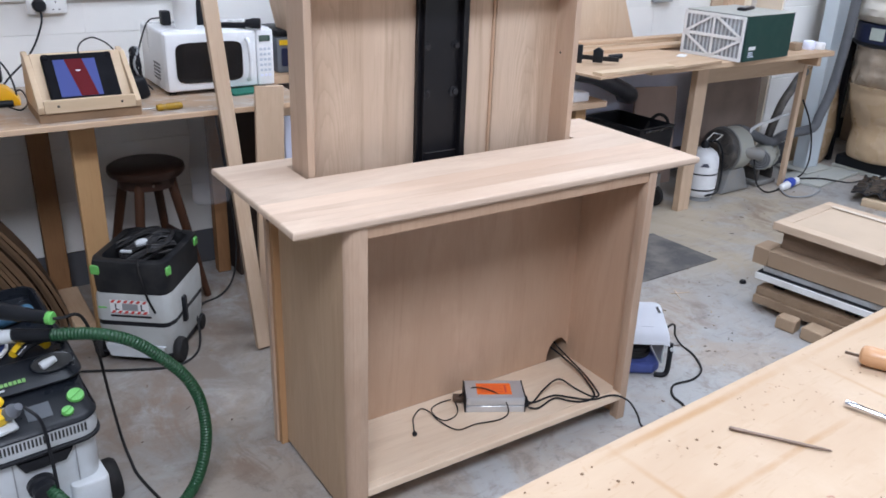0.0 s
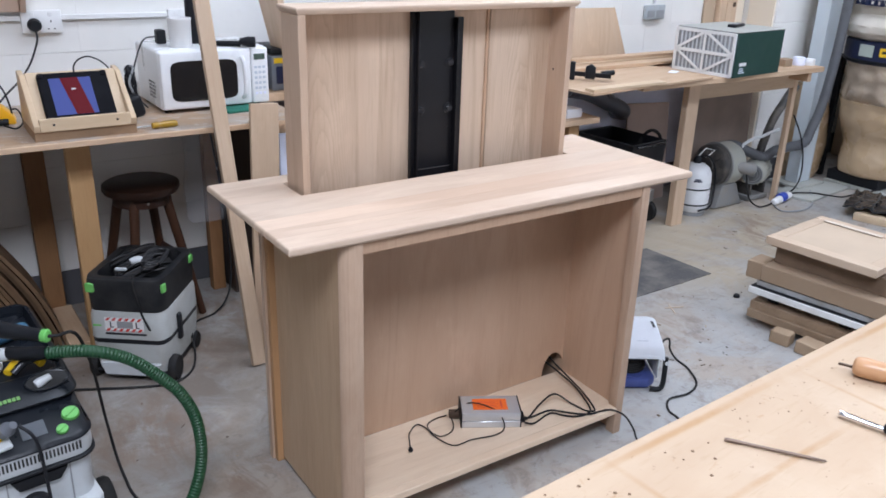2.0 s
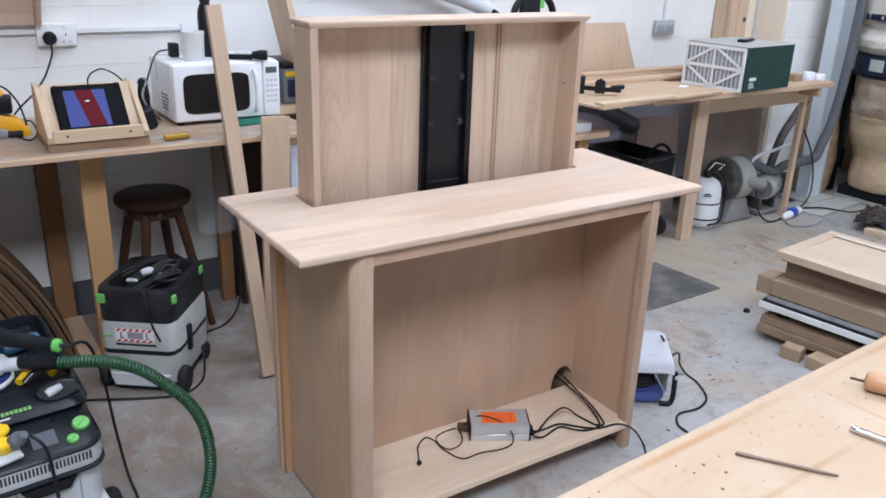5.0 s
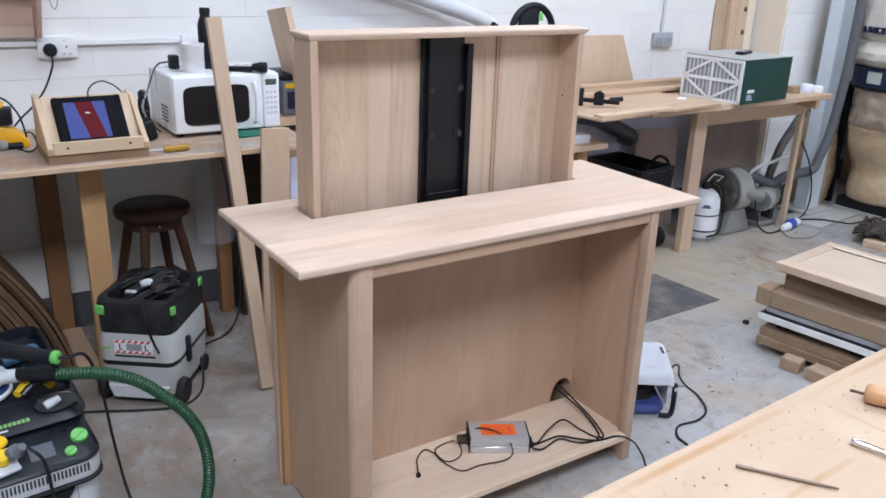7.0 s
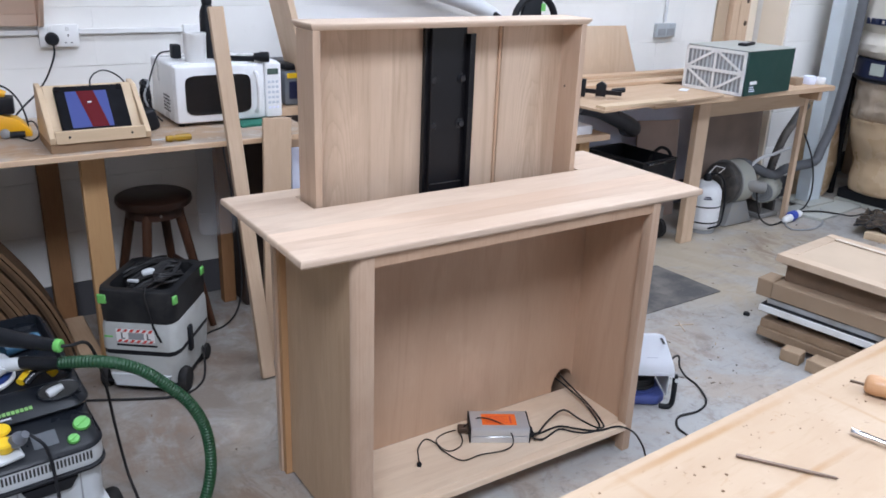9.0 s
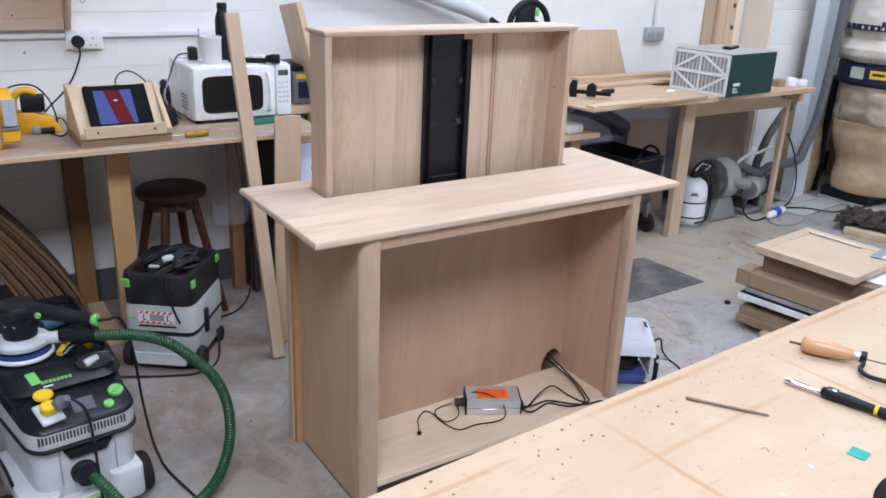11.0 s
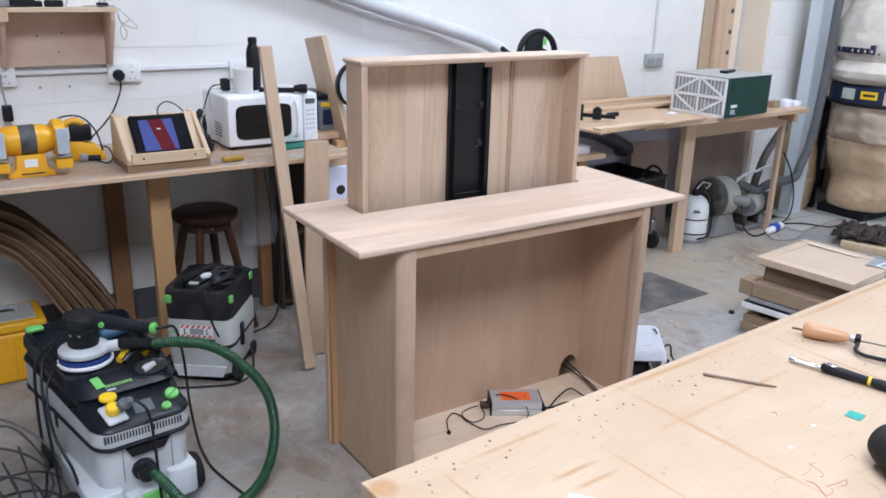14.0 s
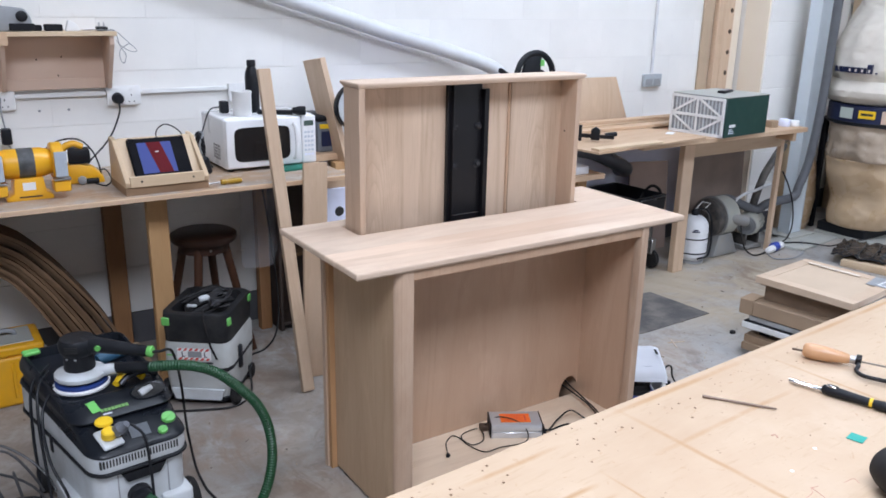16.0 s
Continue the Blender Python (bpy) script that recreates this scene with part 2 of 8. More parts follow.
WALL_LOW = blockwork("grey_painted_block", (0.10, 0.10, 0.108), 0.4)
PIER = blockwork("cream_painted_block", (0.84, 0.82, 0.78), 0.15)
CREAM = plain("cream_board", (0.80, 0.71, 0.58), 0.6, dirt=0.1, scale=3, dust=(0.72, 0.61, 0.47))
TAN = plain("tan_board", (0.50, 0.38, 0.265), 0.7, dirt=0.15, scale=3)
MORTAR = blockwork("painted_joint", (0.80, 0.78, 0.74), 0.1)
# Mid-grey for the unseen walls and ceiling, to keep their bounce low.
DULL = blockwork("dull_wall", (0.34, 0.34, 0.34), 0.3)
WHITE = plain("white_plastic", (0.80, 0.80, 0.79), 0.35, dirt=0.06)
WHITE_ENAMEL = plain("white_enamel", (0.80, 0.81, 0.82), 0.28, dirt=0.05, scale=8)
BLACK = plain("black_plastic", (0.009, 0.010, 0.013), 0.45, dirt=0.12, dust=(0.035, 0.035, 0.037), spec=0.25)
BLACK_SHINE = plain("glossy_black_plastic", (0.015, 0.016, 0.02), 0.22, dirt=0.1, dust=(0.07, 0.07, 0.07))
BLACK_STEEL = plain("black_powder_coated_steel", (0.006, 0.006, 0.008), 0.4, metal=0.0, dirt=0.05, dust=(0.02, 0.02, 0.024), spec=0.35)
CABLE_GREY = plain("dusty_black_cable", (0.028, 0.028, 0.031), 0.42, dirt=0.3, dust=(0.075, 0.07, 0.066), spec=0.45)
RUBBER = plain("rubber", (0.015, 0.015, 0.016), 0.65, dirt=0.3, dust=(0.05, 0.045, 0.042), spec=0.2)
GREY = plain("light_grey_plastic", (0.585, 0.615, 0.635), 0.42, dirt=0.16, dust=(0.36, 0.335, 0.30))
MIDGREY = plain("mid_grey_plastic", (0.30, 0.31, 0.32), 0.5, dirt=0.15)
DARKBLUE = plain("slate_plastic", (0.050, 0.062, 0.080), 0.38, dirt=0.15, dust=(0.16, 0.15, 0.14))
LIME = plain("lime_plastic", (0.16, 0.52, 0.12), 0.4, dirt=0.10)
DULL_LIME = plain("dull_lime_print", (0.20, 0.42, 0.12), 0.5, dirt=0.1)
STEEL_BLUE = plain("steel_blue_plastic", (0.03, 0.10, 0.17), 0.45, dirt=0.15)
HOSE = plain("green_hose", (0.007, 0.058, 0.020), 0.45, dirt=0.15, scale=30, dust=(0.04, 0.10, 0.045))
YELLOW = plain("yellow_paint", (0.82, 0.41, 0.012), 0.38, dirt=0.12, dust=(0.40, 0.25, 0.08))
YELLOW_PLUG = plain("yellow_plastic", (0.85, 0.55, 0.02), 0.4, dirt=0.08)
STEEL = plain("dull_steel", (0.50, 0.50, 0.50), 0.32, metal=1.0, dirt=0.15)
CHROME = plain("chrome", (0.75, 0.75, 0.76), 0.12, metal=1.0, dirt=0.05)
ALU = plain("brushed_aluminium", (0.66, 0.68, 0.71), 0.36, metal=0.65, dirt=0.05)
COVER = plain("black_blue_plastic", (0.008, 0.010, 0.014), 0.30, dirt=0.06, scale=9, dust=(0.03, 0.03, 0.034), bump=0.02, spec=0.30)
PALE_INK = plain("pale_print", (0.55, 0.56, 0.60), 0.7, dirt=0.0)
MDF_PALE = plain("pale_mdf", (0.57, 0.44, 0.32), 0.6, dirt=0.08, scale=4)
CLEAR = plain("clear_dusty_plastic", (0.47, 0.375, 0.285), 0.22, dirt=0.3, scale=6, bump=0.4)
COLUMN = plain("pale_blue_grey_paint", (0.56, 0.62, 0.66), 0.42, dirt=0.12, scale=5, dust=(0.45, 0.44, 0.42))
BROWN_EDGE = plain("rough_brown_board", (0.30, 0.21, 0.135), 0.75, dirt=0.4, scale=9, dust=(0.17, 0.105, 0.06))
MOTOR_GREY = plain("dusty_grey_green_paint", (0.36, 0.37, 0.33), 0.55, dirt=0.3, dust=(0.44, 0.39, 0.31))
BLOWER_GREY = plain("dusty_grey_casting", (0.25, 0.25, 0.245), 0.55, metal=0.2, dirt=0.3, dust=(0.32, 0.28, 0.23))
CAST = plain("dusty_dark_steel", (0.065, 0.062, 0.06), 0.55, metal=0.3, dirt=0.3, dust=(0.24, 0.21, 0.18))
GALV = plain("grey_painted_steel", (0.42, 0.46, 0.49), 0.45, metal=0.15, dirt=0.18, dust=(0.40, 0.36, 0.30))
ORANGE = plain("orange_label", (0.90, 0.16, 0.02), 0.5, dirt=0.03)
INK = plain("black_ink", (0.02, 0.02, 0.02), 0.6, dirt=0.0)
RED_INK = plain("red_ink", (0.62, 0.06, 0.05), 0.6, dirt=0.03)
PAPER = plain("white_paper", (0.80, 0.81, 0.84), 0.7, dirt=0.04)
GREEN_STEEL = plain("dark_green_steel", (0.008, 0.045, 0.035), 0.4, dirt=0.1, dust=(0.05, 0.10, 0.085))
DUSTY_TOP = plain("dusty_sheet_steel", (0.40, 0.41, 0.38), 0.6, dirt=0.25, dust=(0.46, 0.42, 0.34))
BLUE = plain("blue_paint", (0.035, 0.075, 0.42), 0.4, dirt=0.12)
NAVY = plain("navy_paint", (0.014, 0.021, 0.065), 0.4, dirt=0.15)
LILAC = plain("lilac_sheet", (0.78, 0.81, 0.96), 0.6, dirt=0.06)
SACK = plain("brown_sack", (0.53, 0.38, 0.235), 0.28, dirt=0.18, scale=7, dust=(0.60, 0.49, 0.36), bump=0.3)
CANVAS = plain("cream_filter_cloth", (0.68, 0.625, 0.54), 0.8, dirt=0.12, scale=6, bump=0.25)
MATTING = plain("black_mat", (0.082, 0.079, 0.078), 0.8, dirt=0.6, scale=7, dust=(0.23, 0.205, 0.18), bump=0.3)
TEAL = plain("teal_card", (0.02, 0.33, 0.27), 0.5, dirt=0.05)
AMBER = plain("amber_handle", (0.36, 0.21, 0.02), 0.2, dirt=0.05)
BEECH = wood("beech_handle", (0.58, 0.335, 0.18), (0.42, 0.215, 0.105), "X", 0.3, 0.3, vary=0.0)
SILVER_PIPE = plain("pale_grey_pipe", (0.66, 0.67, 0.68), 0.4, dirt=0.08)
SHELF_PINK = plain("pinkish_board", (0.64, 0.475, 0.37), 0.65, dirt=0.18, scale=5, dust=(0.53, 0.38, 0.285))
RUST = plain("brown_steel", (0.10, 0.065, 0.045), 0.6, metal=0.4, dirt=0.3)


def screen_material(name, c, glow):
    m = Nodes(name, 0.6, spec=0.1)
    m.colour(c)
    m.b.inputs["Emission Color"].default_value = (*c, 1)
    m.b.inputs["Emission Strength"].default_value = glow
    return m.mat


SCREEN_BLUE = screen_material("lit_screen_blue", (0.060, 0.078, 0.235), 0.08)
SCREEN_RED = screen_material("lit_screen_red", (0.10, 0.008, 0.012), 0.10)


def bag_material():
    m = Nodes("clear_plastic_bag", 0.25)
    m.colour((0.62, 0.63, 0.66))
    m.b.inputs["Alpha"].default_value = 0.15
    v = m.vec((1, 1, 0.5))
    m.bump(m.noise(v, 22, 4, 0.6, 1.0), 0.8, 0.02)
    return m.mat


BAG = bag_material()


def dark_glass():
    m = Nodes("dark_oven_glass", 0.12)
    m.colour((0.012, 0.012, 0.013))
    return m.mat


OVEN_GLASS = dark_glass()

# ---------------------------------------------------------------- mesh helpers


def thing(name, m, label, category, group="", kind=""):
    ob = new(name)
    ob.empty_display_size = 0.1
    ob.matrix_world = m
    return tagged(ob, label, category, group, kind)


def smooth(me, angle=40):
    me.set_sharp_from_angle(angle=radians(angle))
    for p in me.polygons:
        p.use_smooth = True


def part(name, bm, material, parent=None, label="", auto=True):
    """One bmesh as one mesh object, under a thing or a part."""
    me = bpy.data.meshes.new(name)
    bmesh.ops.recalc_face_normals(bm, faces=bm.faces[:])
    bm.to_mesh(me)
    bm.free()
    if auto:
        smooth(me)
    me.materials.append(material)
    ob = new(name, me)
    if parent is not None:
        ob.parent = parent
    if label:
        ob["label"] = label
    return ob


def single(name, bm, material, label, category, m=None, group="", kind=""):
    ob = part(name, bm, material)
    if m is not None:
        ob.matrix_world = m
    return tagged(ob, label, category, group, kind)


def box(x0, x1, y0, y1, z0, z1, bevel=0.003, bm=None, m=None, seg=1):
    bm = bm or bmesh.new()
    r = bmesh.ops.create_cube(bm, size=1.0)
    vs = r["verts"]
    mat = Matrix.LocRotScale(((x0 + x1) / 2, (y0 + y1) / 2, (z0 + z1) / 2), None, (x1 - x0, y1 - y0, z1 - z0))
    bmesh.ops.transform(bm, matrix=mat, verts=vs)
    if bevel:
        es = list({e for v in vs for e in v.link_edges})
        r = bmesh.ops.bevel(bm, geom=es, offset=bevel, segments=seg, profile=0.5, affect="EDGES")
        vs = list({v for f in r["faces"] for v in f.verts} | {v for v in vs if v.is_valid})
    if m is not None:
        bmesh.ops.transform(bm, matrix=m, verts=vs)
    return bm


def prism(poly, depth, axis="Y", bevel=0.0, bm=None, at=0.0, seg=2):
    """An outline extruded along an axis: outline in (x, z) for Y, (y, z) for X, (x, y) for Z."""
    own = bmesh.new()
    place = {"Y": lambda a, b, d: (a, d, b), "X": lambda a, b, d: (d, a, b), "Z": lambda a, b, d: (a, b, d)}[axis]
    lo = [own.verts.new(place(a, b, at)) for a, b in poly]
    hi = [own.verts.new(place(a, b, at + depth)) for a, b in poly]
    k = len(poly)
    own.faces.new(lo)
    own.faces.new(hi[::-1])
    for i in range(k):
        own.faces.new((lo[i], lo[(i + 1) % k], hi[(i + 1) % k], hi[i]))
    bmesh.ops.recalc_face_normals(own, faces=own.faces[:])
    if bevel:
        bmesh.ops.bevel(own, geom=own.edges[:], offset=bevel, segments=seg, profile=0.5, affect="EDGES")
    if bm is None:
        return own
    tmp = bpy.data.meshes.new("tmp")
    own.to_mesh(tmp)
    own.free()
    bm.from_mesh(tmp)
    bpy.data.meshes.remove(tmp)
    return bm


def lathe(profile, steps=28, bm=None, m=None):
    """A profile of (radius, z) turned about z."""
    bm = bm or bmesh.new()
    rings, made = [], []
    for r, z in profile:
        if r < 1e-5:
            ring = [bm.verts.new((0, 0, z))]
        else:
            ring = [bm.verts.new((r * math.cos(a), r * math.sin(a), z)) for a in (2 * math.pi * i / steps for i in range(steps))]
        rings.append(ring)
        made += ring
    for a, b in zip(rings, rings[1:]):
        for i in range(steps):
            q = [a[i % len(a)], a[(i + 1) % len(a)], b[(i + 1) % len(b)], b[i % len(b)]]
            q = list(dict.fromkeys(q))
            if len(q) > 2:
                bm.faces.new(q)
    for ring, flip in ((rings[0], True), (rings[-1], False)):
        if len(ring) > 2:
            bm.faces.new(ring[::-1] if flip else ring)
    if m is not None:
        bmesh.ops.transform(bm, matrix=m, verts=made)
    return bm


def cyl(r, z0, z1, steps=24, bm=None, m=None, soft=0.0):
    e = min(soft, r * 0.4)
    prof = [(r, z0), (r, z1)] if not e else [(r - e, z0), (r, z0 + e), (r, z1 - e), (r - e, z1)]
    return lathe(prof, steps, bm, m)


def spline(points, per=8):
    """A smooth run of points through the given ones."""
    p = [Vector(q) for q in points]
    p = [p[0] * 2 - p[1], *p, p[-1] * 2 - p[-2]]
    out = []
    for a, b, c, d in zip(p, p[1:], p[2:], p[3:]):
        for i in range(per):
            t = i / per
            out.append(0.5 * (2 * b + (c - a) * t + (2 * a - 5 * b + 4 * c - d) * t * t + (3 * b - a - 3 * c + d) * t ** 3))
    return [*out, p[-2]]


def sweep(points, radius, steps=8, bm=None, ridged=0.0, flat=None):
    """A tube along points. radius may be a function of the index; ridged: every second ring is wider by that much."""
    bm = bm or bmesh.new()
    pts = [Vector(p) for p in points]
    up, rings = Vector((0.13, 0.21, 0.97)), []
    for i, p in enumerate(pts):
        d = (pts[min(i + 1, len(pts) - 1)] - pts[max(i - 1, 0)]).normalized()
        a = d.cross(up)
        if a.length < 1e-3:
            a = d.orthogonal()
        a.normalize()
        b = a.cross(d).normalized()
        up = b
        r = radius(i) if callable(radius) else radius
        r += ridged * (i % 2)
        ring = []
        for k in range(steps):
            w = 2 * math.pi * k / steps
            ring.append(bm.verts.new(p + a * (r * math.cos(w)) + b * (r * math.sin(w))))
        rings.append(ring)
    for r0, r1 in zip(rings, rings[1:]):
        for k in range(steps):
            bm.faces.new((r0[k], r0[(k + 1) % steps], r1[(k + 1) % steps], r1[k]))
    bm.faces.new(rings[0][::-1])
    bm.faces.new(rings[-1])
    return bm


def resample(points, step):
    out, carry = [points[0]], 0.0
    for a, b in zip(points, points[1:]):
        d = (b - a).length
        t = step - carry
        while t <= d:
            out.append(a.lerp(b, t / d))
            t += step
        carry = (carry + d) % step
    return out


def cable(name, points, radius, label, category="cable", material=None, per=8, parent=None):
    bm = sweep(spline(points, per), radius, 7)
    if parent is not None:
        return part(name, bm, material or RUBBER, parent, label)
    return single(name, bm, material or RUBBER, label, category)


def turned(x, y, z, deg):
    return pose(x, y, z, 0, 0, deg)


# ---------------------------------------------------------------- structure
WEST, EAST, SOUTH, NORTH = -3.4, 8.6, -3.6, 3.63


def structure(name, bm, material, label, category):
    return single(name, bm, material, label, category, kind="structure")


structure("floor", box(WEST - 0.2, EAST + 0.2, SOUTH - 0.2, NORTH + 0.3, -0.12, 0, 0), FLOOR, "grey painted concrete floor with sawdust and scuffs", "floor")
structure("wall_west", box(WEST - 0.2, WEST, SOUTH, NORTH + 0.01, 0, ROOF, 0), DULL, "plain painted workshop wall", "wall")
structure("wall_east", box(EAST, EAST + 0.2, SOUTH, NORTH + 0.01, 0, ROOF, 0), DULL, "plain painted workshop wall", "wall")
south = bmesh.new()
# Opening and frame made up around the fill lamp, out of view.
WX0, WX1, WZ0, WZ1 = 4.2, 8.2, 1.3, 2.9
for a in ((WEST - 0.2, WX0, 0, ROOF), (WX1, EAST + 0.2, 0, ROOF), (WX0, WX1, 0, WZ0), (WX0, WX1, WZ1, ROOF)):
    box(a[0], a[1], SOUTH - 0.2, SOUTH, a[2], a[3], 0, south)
window = tagged(new("fill_window"), "unseen long window added behind the workbench to hold a fill lamp", "window", kind="structure")
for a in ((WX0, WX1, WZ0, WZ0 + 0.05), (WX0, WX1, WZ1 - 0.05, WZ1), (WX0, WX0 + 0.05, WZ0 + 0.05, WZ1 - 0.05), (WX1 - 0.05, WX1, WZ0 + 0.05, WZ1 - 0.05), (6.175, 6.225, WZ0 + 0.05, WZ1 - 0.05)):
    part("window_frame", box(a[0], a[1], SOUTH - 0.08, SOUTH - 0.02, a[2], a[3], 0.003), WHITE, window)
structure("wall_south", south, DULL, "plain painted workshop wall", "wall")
wall_north = structure("wall_north", box(WEST - 0.2, EAST + 0.2, NORTH + 0.004, NORTH + 0.25, 0, ROOF, 0), MORTAR, "white painted blockwork wall with a dark grey foot", "wall")


def ceiling():
    xs = sorted({WEST - 0.2, EAST + 0.2, *(lx + s * lw / 2 for lx, _, lw, _ in SKYLIGHTS for s in (-1, 1))})
    ys = sorted({SOUTH - 0.2, NORTH + 0.25, *(ly + s * lh / 2 for _, ly, _, lh in SKYLIGHTS for s in (-1, 1))})
    bm = bmesh.new()
    for a, b in zip(xs, xs[1:]):
        for c, d in zip(ys, ys[1:]):
            mx, my = (a + b) / 2, (c + d) / 2
            if not any(abs(mx - lx) < lw / 2 and abs(my - ly) < lh / 2 for lx, ly, lw, lh in SKYLIGHTS):
                box(a, b, c, d, ROOF, ROOF + 0.1, 0, bm)
    structure("ceiling", bm, DULL, "plain unseen workshop ceiling with openings for assumed rooflights", "ceiling")


ceiling()

# the pier at the end of the wall
PX0, PX1, PY = 5.02, 5.38, 3.36
pier = structure("wall_pier", box(PX0, PX1, PY + 0.003, NORTH + 0.004, 0, ROOF, 0.004), MORTAR, "white painted blockwork pier", "wall pier")


# ---------------------------------------------------------------- the oak cabinet with its lift
TOP = 0.925
X0, X1, Y0, Y1 = 0.823, 2.212, 1.622, 2.190
cab = thing("cabinet", pose(0, 0, 0), "unfinished oak lift cabinet with an open front, standing on the floor", "cabinet")
TT = 0.024
SLOT = (1.018, 1.998, 1.978, 2.112)


def chamfer_board(x0, x1, y0, y1, z0, z1, bottom=0.0, top=0.003, front=False, back=False, left=False, right=False, rise=0.28):
    """A board whose outer edges are chamfered underneath."""
    bm = bmesh.new()
    rows = [(z0, bottom), (z0 + (z1 - z0) * rise if bottom else z0 + 0.0015, 0.0), (z1 - 1.4 * top, 0.0), (z1 - 0.55 * top, 0.25 * top), (z1 - 0.14 * top, 0.62 * top), (z1, top)]
    rings = []
    for z, inset in rows:
        a = x0 + (inset if left else 0)
        b = x1 - (inset if right else 0)
        c = y0 + (inset if front else 0)
        d = y1 - (inset if back else 0)
        rings.append([bm.verts.new(v) for v in ((a, c, z), (b, c, z), (b, d, z), (a, d, z))])
    for r0, r1 in zip(rings, rings[1:]):
        for i in range(4):
            bm.faces.new((r0[i], r0[(i + 1) % 4], r1[(i + 1) % 4], r1[i]))
    bm.faces.new(rings[0][::-1])
    bm.faces.new(rings[-1])
    return bm


# tabletop staves, glued edge to edge; the rear ones are cut short at the lift's slot
edges = [Y0, 1.700, 1.762, 1.836, SLOT[2]]
for i, (a, b) in enumerate(zip(edges, edges[1:])):
    part("stave", chamfer_board(X0, X1, a, b - 0.0004, TOP - TT, TOP, 0.007, 0.0055, front=i == 0, left=True, right=True), OAK_FIGURED if i in (1, 2) else OAK_X, cab)
for a, b in ((SLOT[2], 2.052), (2.052, SLOT[3])):
    part("stave", chamfer_board(X0, SLOT[0], a, b - 0.0004, TOP - TT, TOP, 0.007, 0.0055, left=True), OAK_X, cab)
    part("stave", chamfer_board(SLOT[1], X1, a, b - 0.0004, TOP - TT, TOP, 0.007, 0.0055, right=True), OAK_X, cab)
part("stave", chamfer_board(X0, X1, SLOT[3], Y1, TOP - TT, TOP, 0.007, 0.0055, back=True, left=True, right=True), OAK_X, cab)

CX0, CX1, CY0, CY1 = 0.968, 2.040, 1.632, 2.125
UNDER = TOP - TT
# corner posts with a run of stopped chamfer on the front left
part("post", prism([(CX0, CY0 + 0.029), (CX0 + 0.003, CY0 + 0.019), (CX0 + 0.009, CY0 + 0.011), (CX0 + 0.018, CY0 + 0.0045), (CX0 + 0.031, CY0), (CX0 + 0.056, CY0), (CX0 + 0.056, CY0 + 0.03), (CX0, CY0 + 0.03)], UNDER, "Z", 0.0012, at=0.0), OAK_POST, cab)
part("post", prism([(CX1 - 0.036, CY0), (CX1 - 0.004, CY0), (CX1, CY0 + 0.004), (CX1, CY0 + 0.036), (CX1 - 0.036, CY0 + 0.036)], UNDER, "Z", 0.0015, at=0.0), OAK_POST, cab)
part("post", box(CX0 - 0.024, CX0 + 0.012, CY1 - 0.018, CY1 + 0.004, 0, UNDER, 0.002), OAK_Z, cab)
part("post_lipping", box(CX0 - 0.016, CX0 + 0.016, CY1 - 0.040, CY1 - 0.0185, 0, UNDER, 0.002), ORANGE_OAK, cab, "orange toned oak corner lipping")
part("post", box(CX1 - 0.022, CX1 + 0.004, CY1 - 0.04, CY1 + 0.002, 0, UNDER, 0.002), EDGE, cab)
part("side_panel", box(CX0 + 0.004, CX0 + 0.022, CY0 + 0.03, CY1 - 0.040, 0.014, UNDER, 0.001), VENEER_SIDE_SHADED, cab, "greyish veneered oak side panel, coloured darker for its shaded face")
part("side_panel", box(CX1 - 0.022, CX1 - 0.004, CY0 + 0.036, CY1 - 0.04, 0.004, UNDER, 0.001), VENEER_IN_SHADED, cab)
part("apron", box(CX0 + 0.056, CX1 - 0.036, CY0 + 0.004, CY0 + 0.024, 0.867, UNDER, 0.0015), EDGE, cab, "reddish oak front rail")
part("shelf", box(CX0 + 0.022, CX1 - 0.022, CY0 + 0.03, 1.93, 0.084, 0.105, 0.001), SHELF_OAK, cab)
part("shelf_edging", box(CX0 + 0.056, CX1 - 0.030, CY0 - 0.002, CY0 + 0.03, 0.080, 0.1055, 0.003), SHELF_OAK, cab)
part("plinth", box(CX0 + 0.06, CX1 - 0.06, 1.74, 1.76, 0.0, 0.084, 0.001), EDGE, cab)
# back panel inside, with an arched notch for the cables in its lower corner
notch = [(CX0 + 0.022, 0.105)]
nx, nz = CX1 - 0.022, 0.105
notch += [(nx - 0.097, nz)] + [(nx - 0.045 - 0.052 * math.cos(a), nz + 0.002 + 0.082 * math.sin(a)) for a in (radians(w) for w in range(0, 151, 10))]
notch += [(nx, nz + 0.043)]
notch += [(nx, UNDER), (CX0 + 0.022, UNDER)]
part("back_panel", prism(notch, 0.012, "Y", at=1.93), VENEER_IN_SHADED, cab, "pinkish oak veneered inner back, coloured darker for the dim interior")
part("rear_panel", box(CX0 + 0.022, CX1 - 0.022, 2.114, 2.122, 0.004, UNDER, 0.001), VENEER, cab)

# the lift box that rises through the slot
LT = 1.405          # underside of its top board
LB = 0.780
LX0, LX1, LY0, LY1 = 1.030, 1.988, 1.990, 2.100
lift = thing("lift_box", pose(0, 0, LB), "shallow oak lift tray risen through the cabinet top, black steel mount", "lift tray")
H = LT - LB
part("side_board", box(LX0, LX0 + 0.022, LY0, LY1, 0, H, 0.0015), OAK_Z, lift)
part("side_board", box(LX1 - 0.022, LX1, LY0, LY1, 0, H, 0.0015), OAK_Z, lift)
part("top_board", chamfer_board(LX0 - 0.007, LX1 + 0.012, LY0 - 0.008, LY1 + 0.014, H, H + 0.019, 0.009, 0.003, True, True, True, True, rise=0.6), OAK_X, lift)
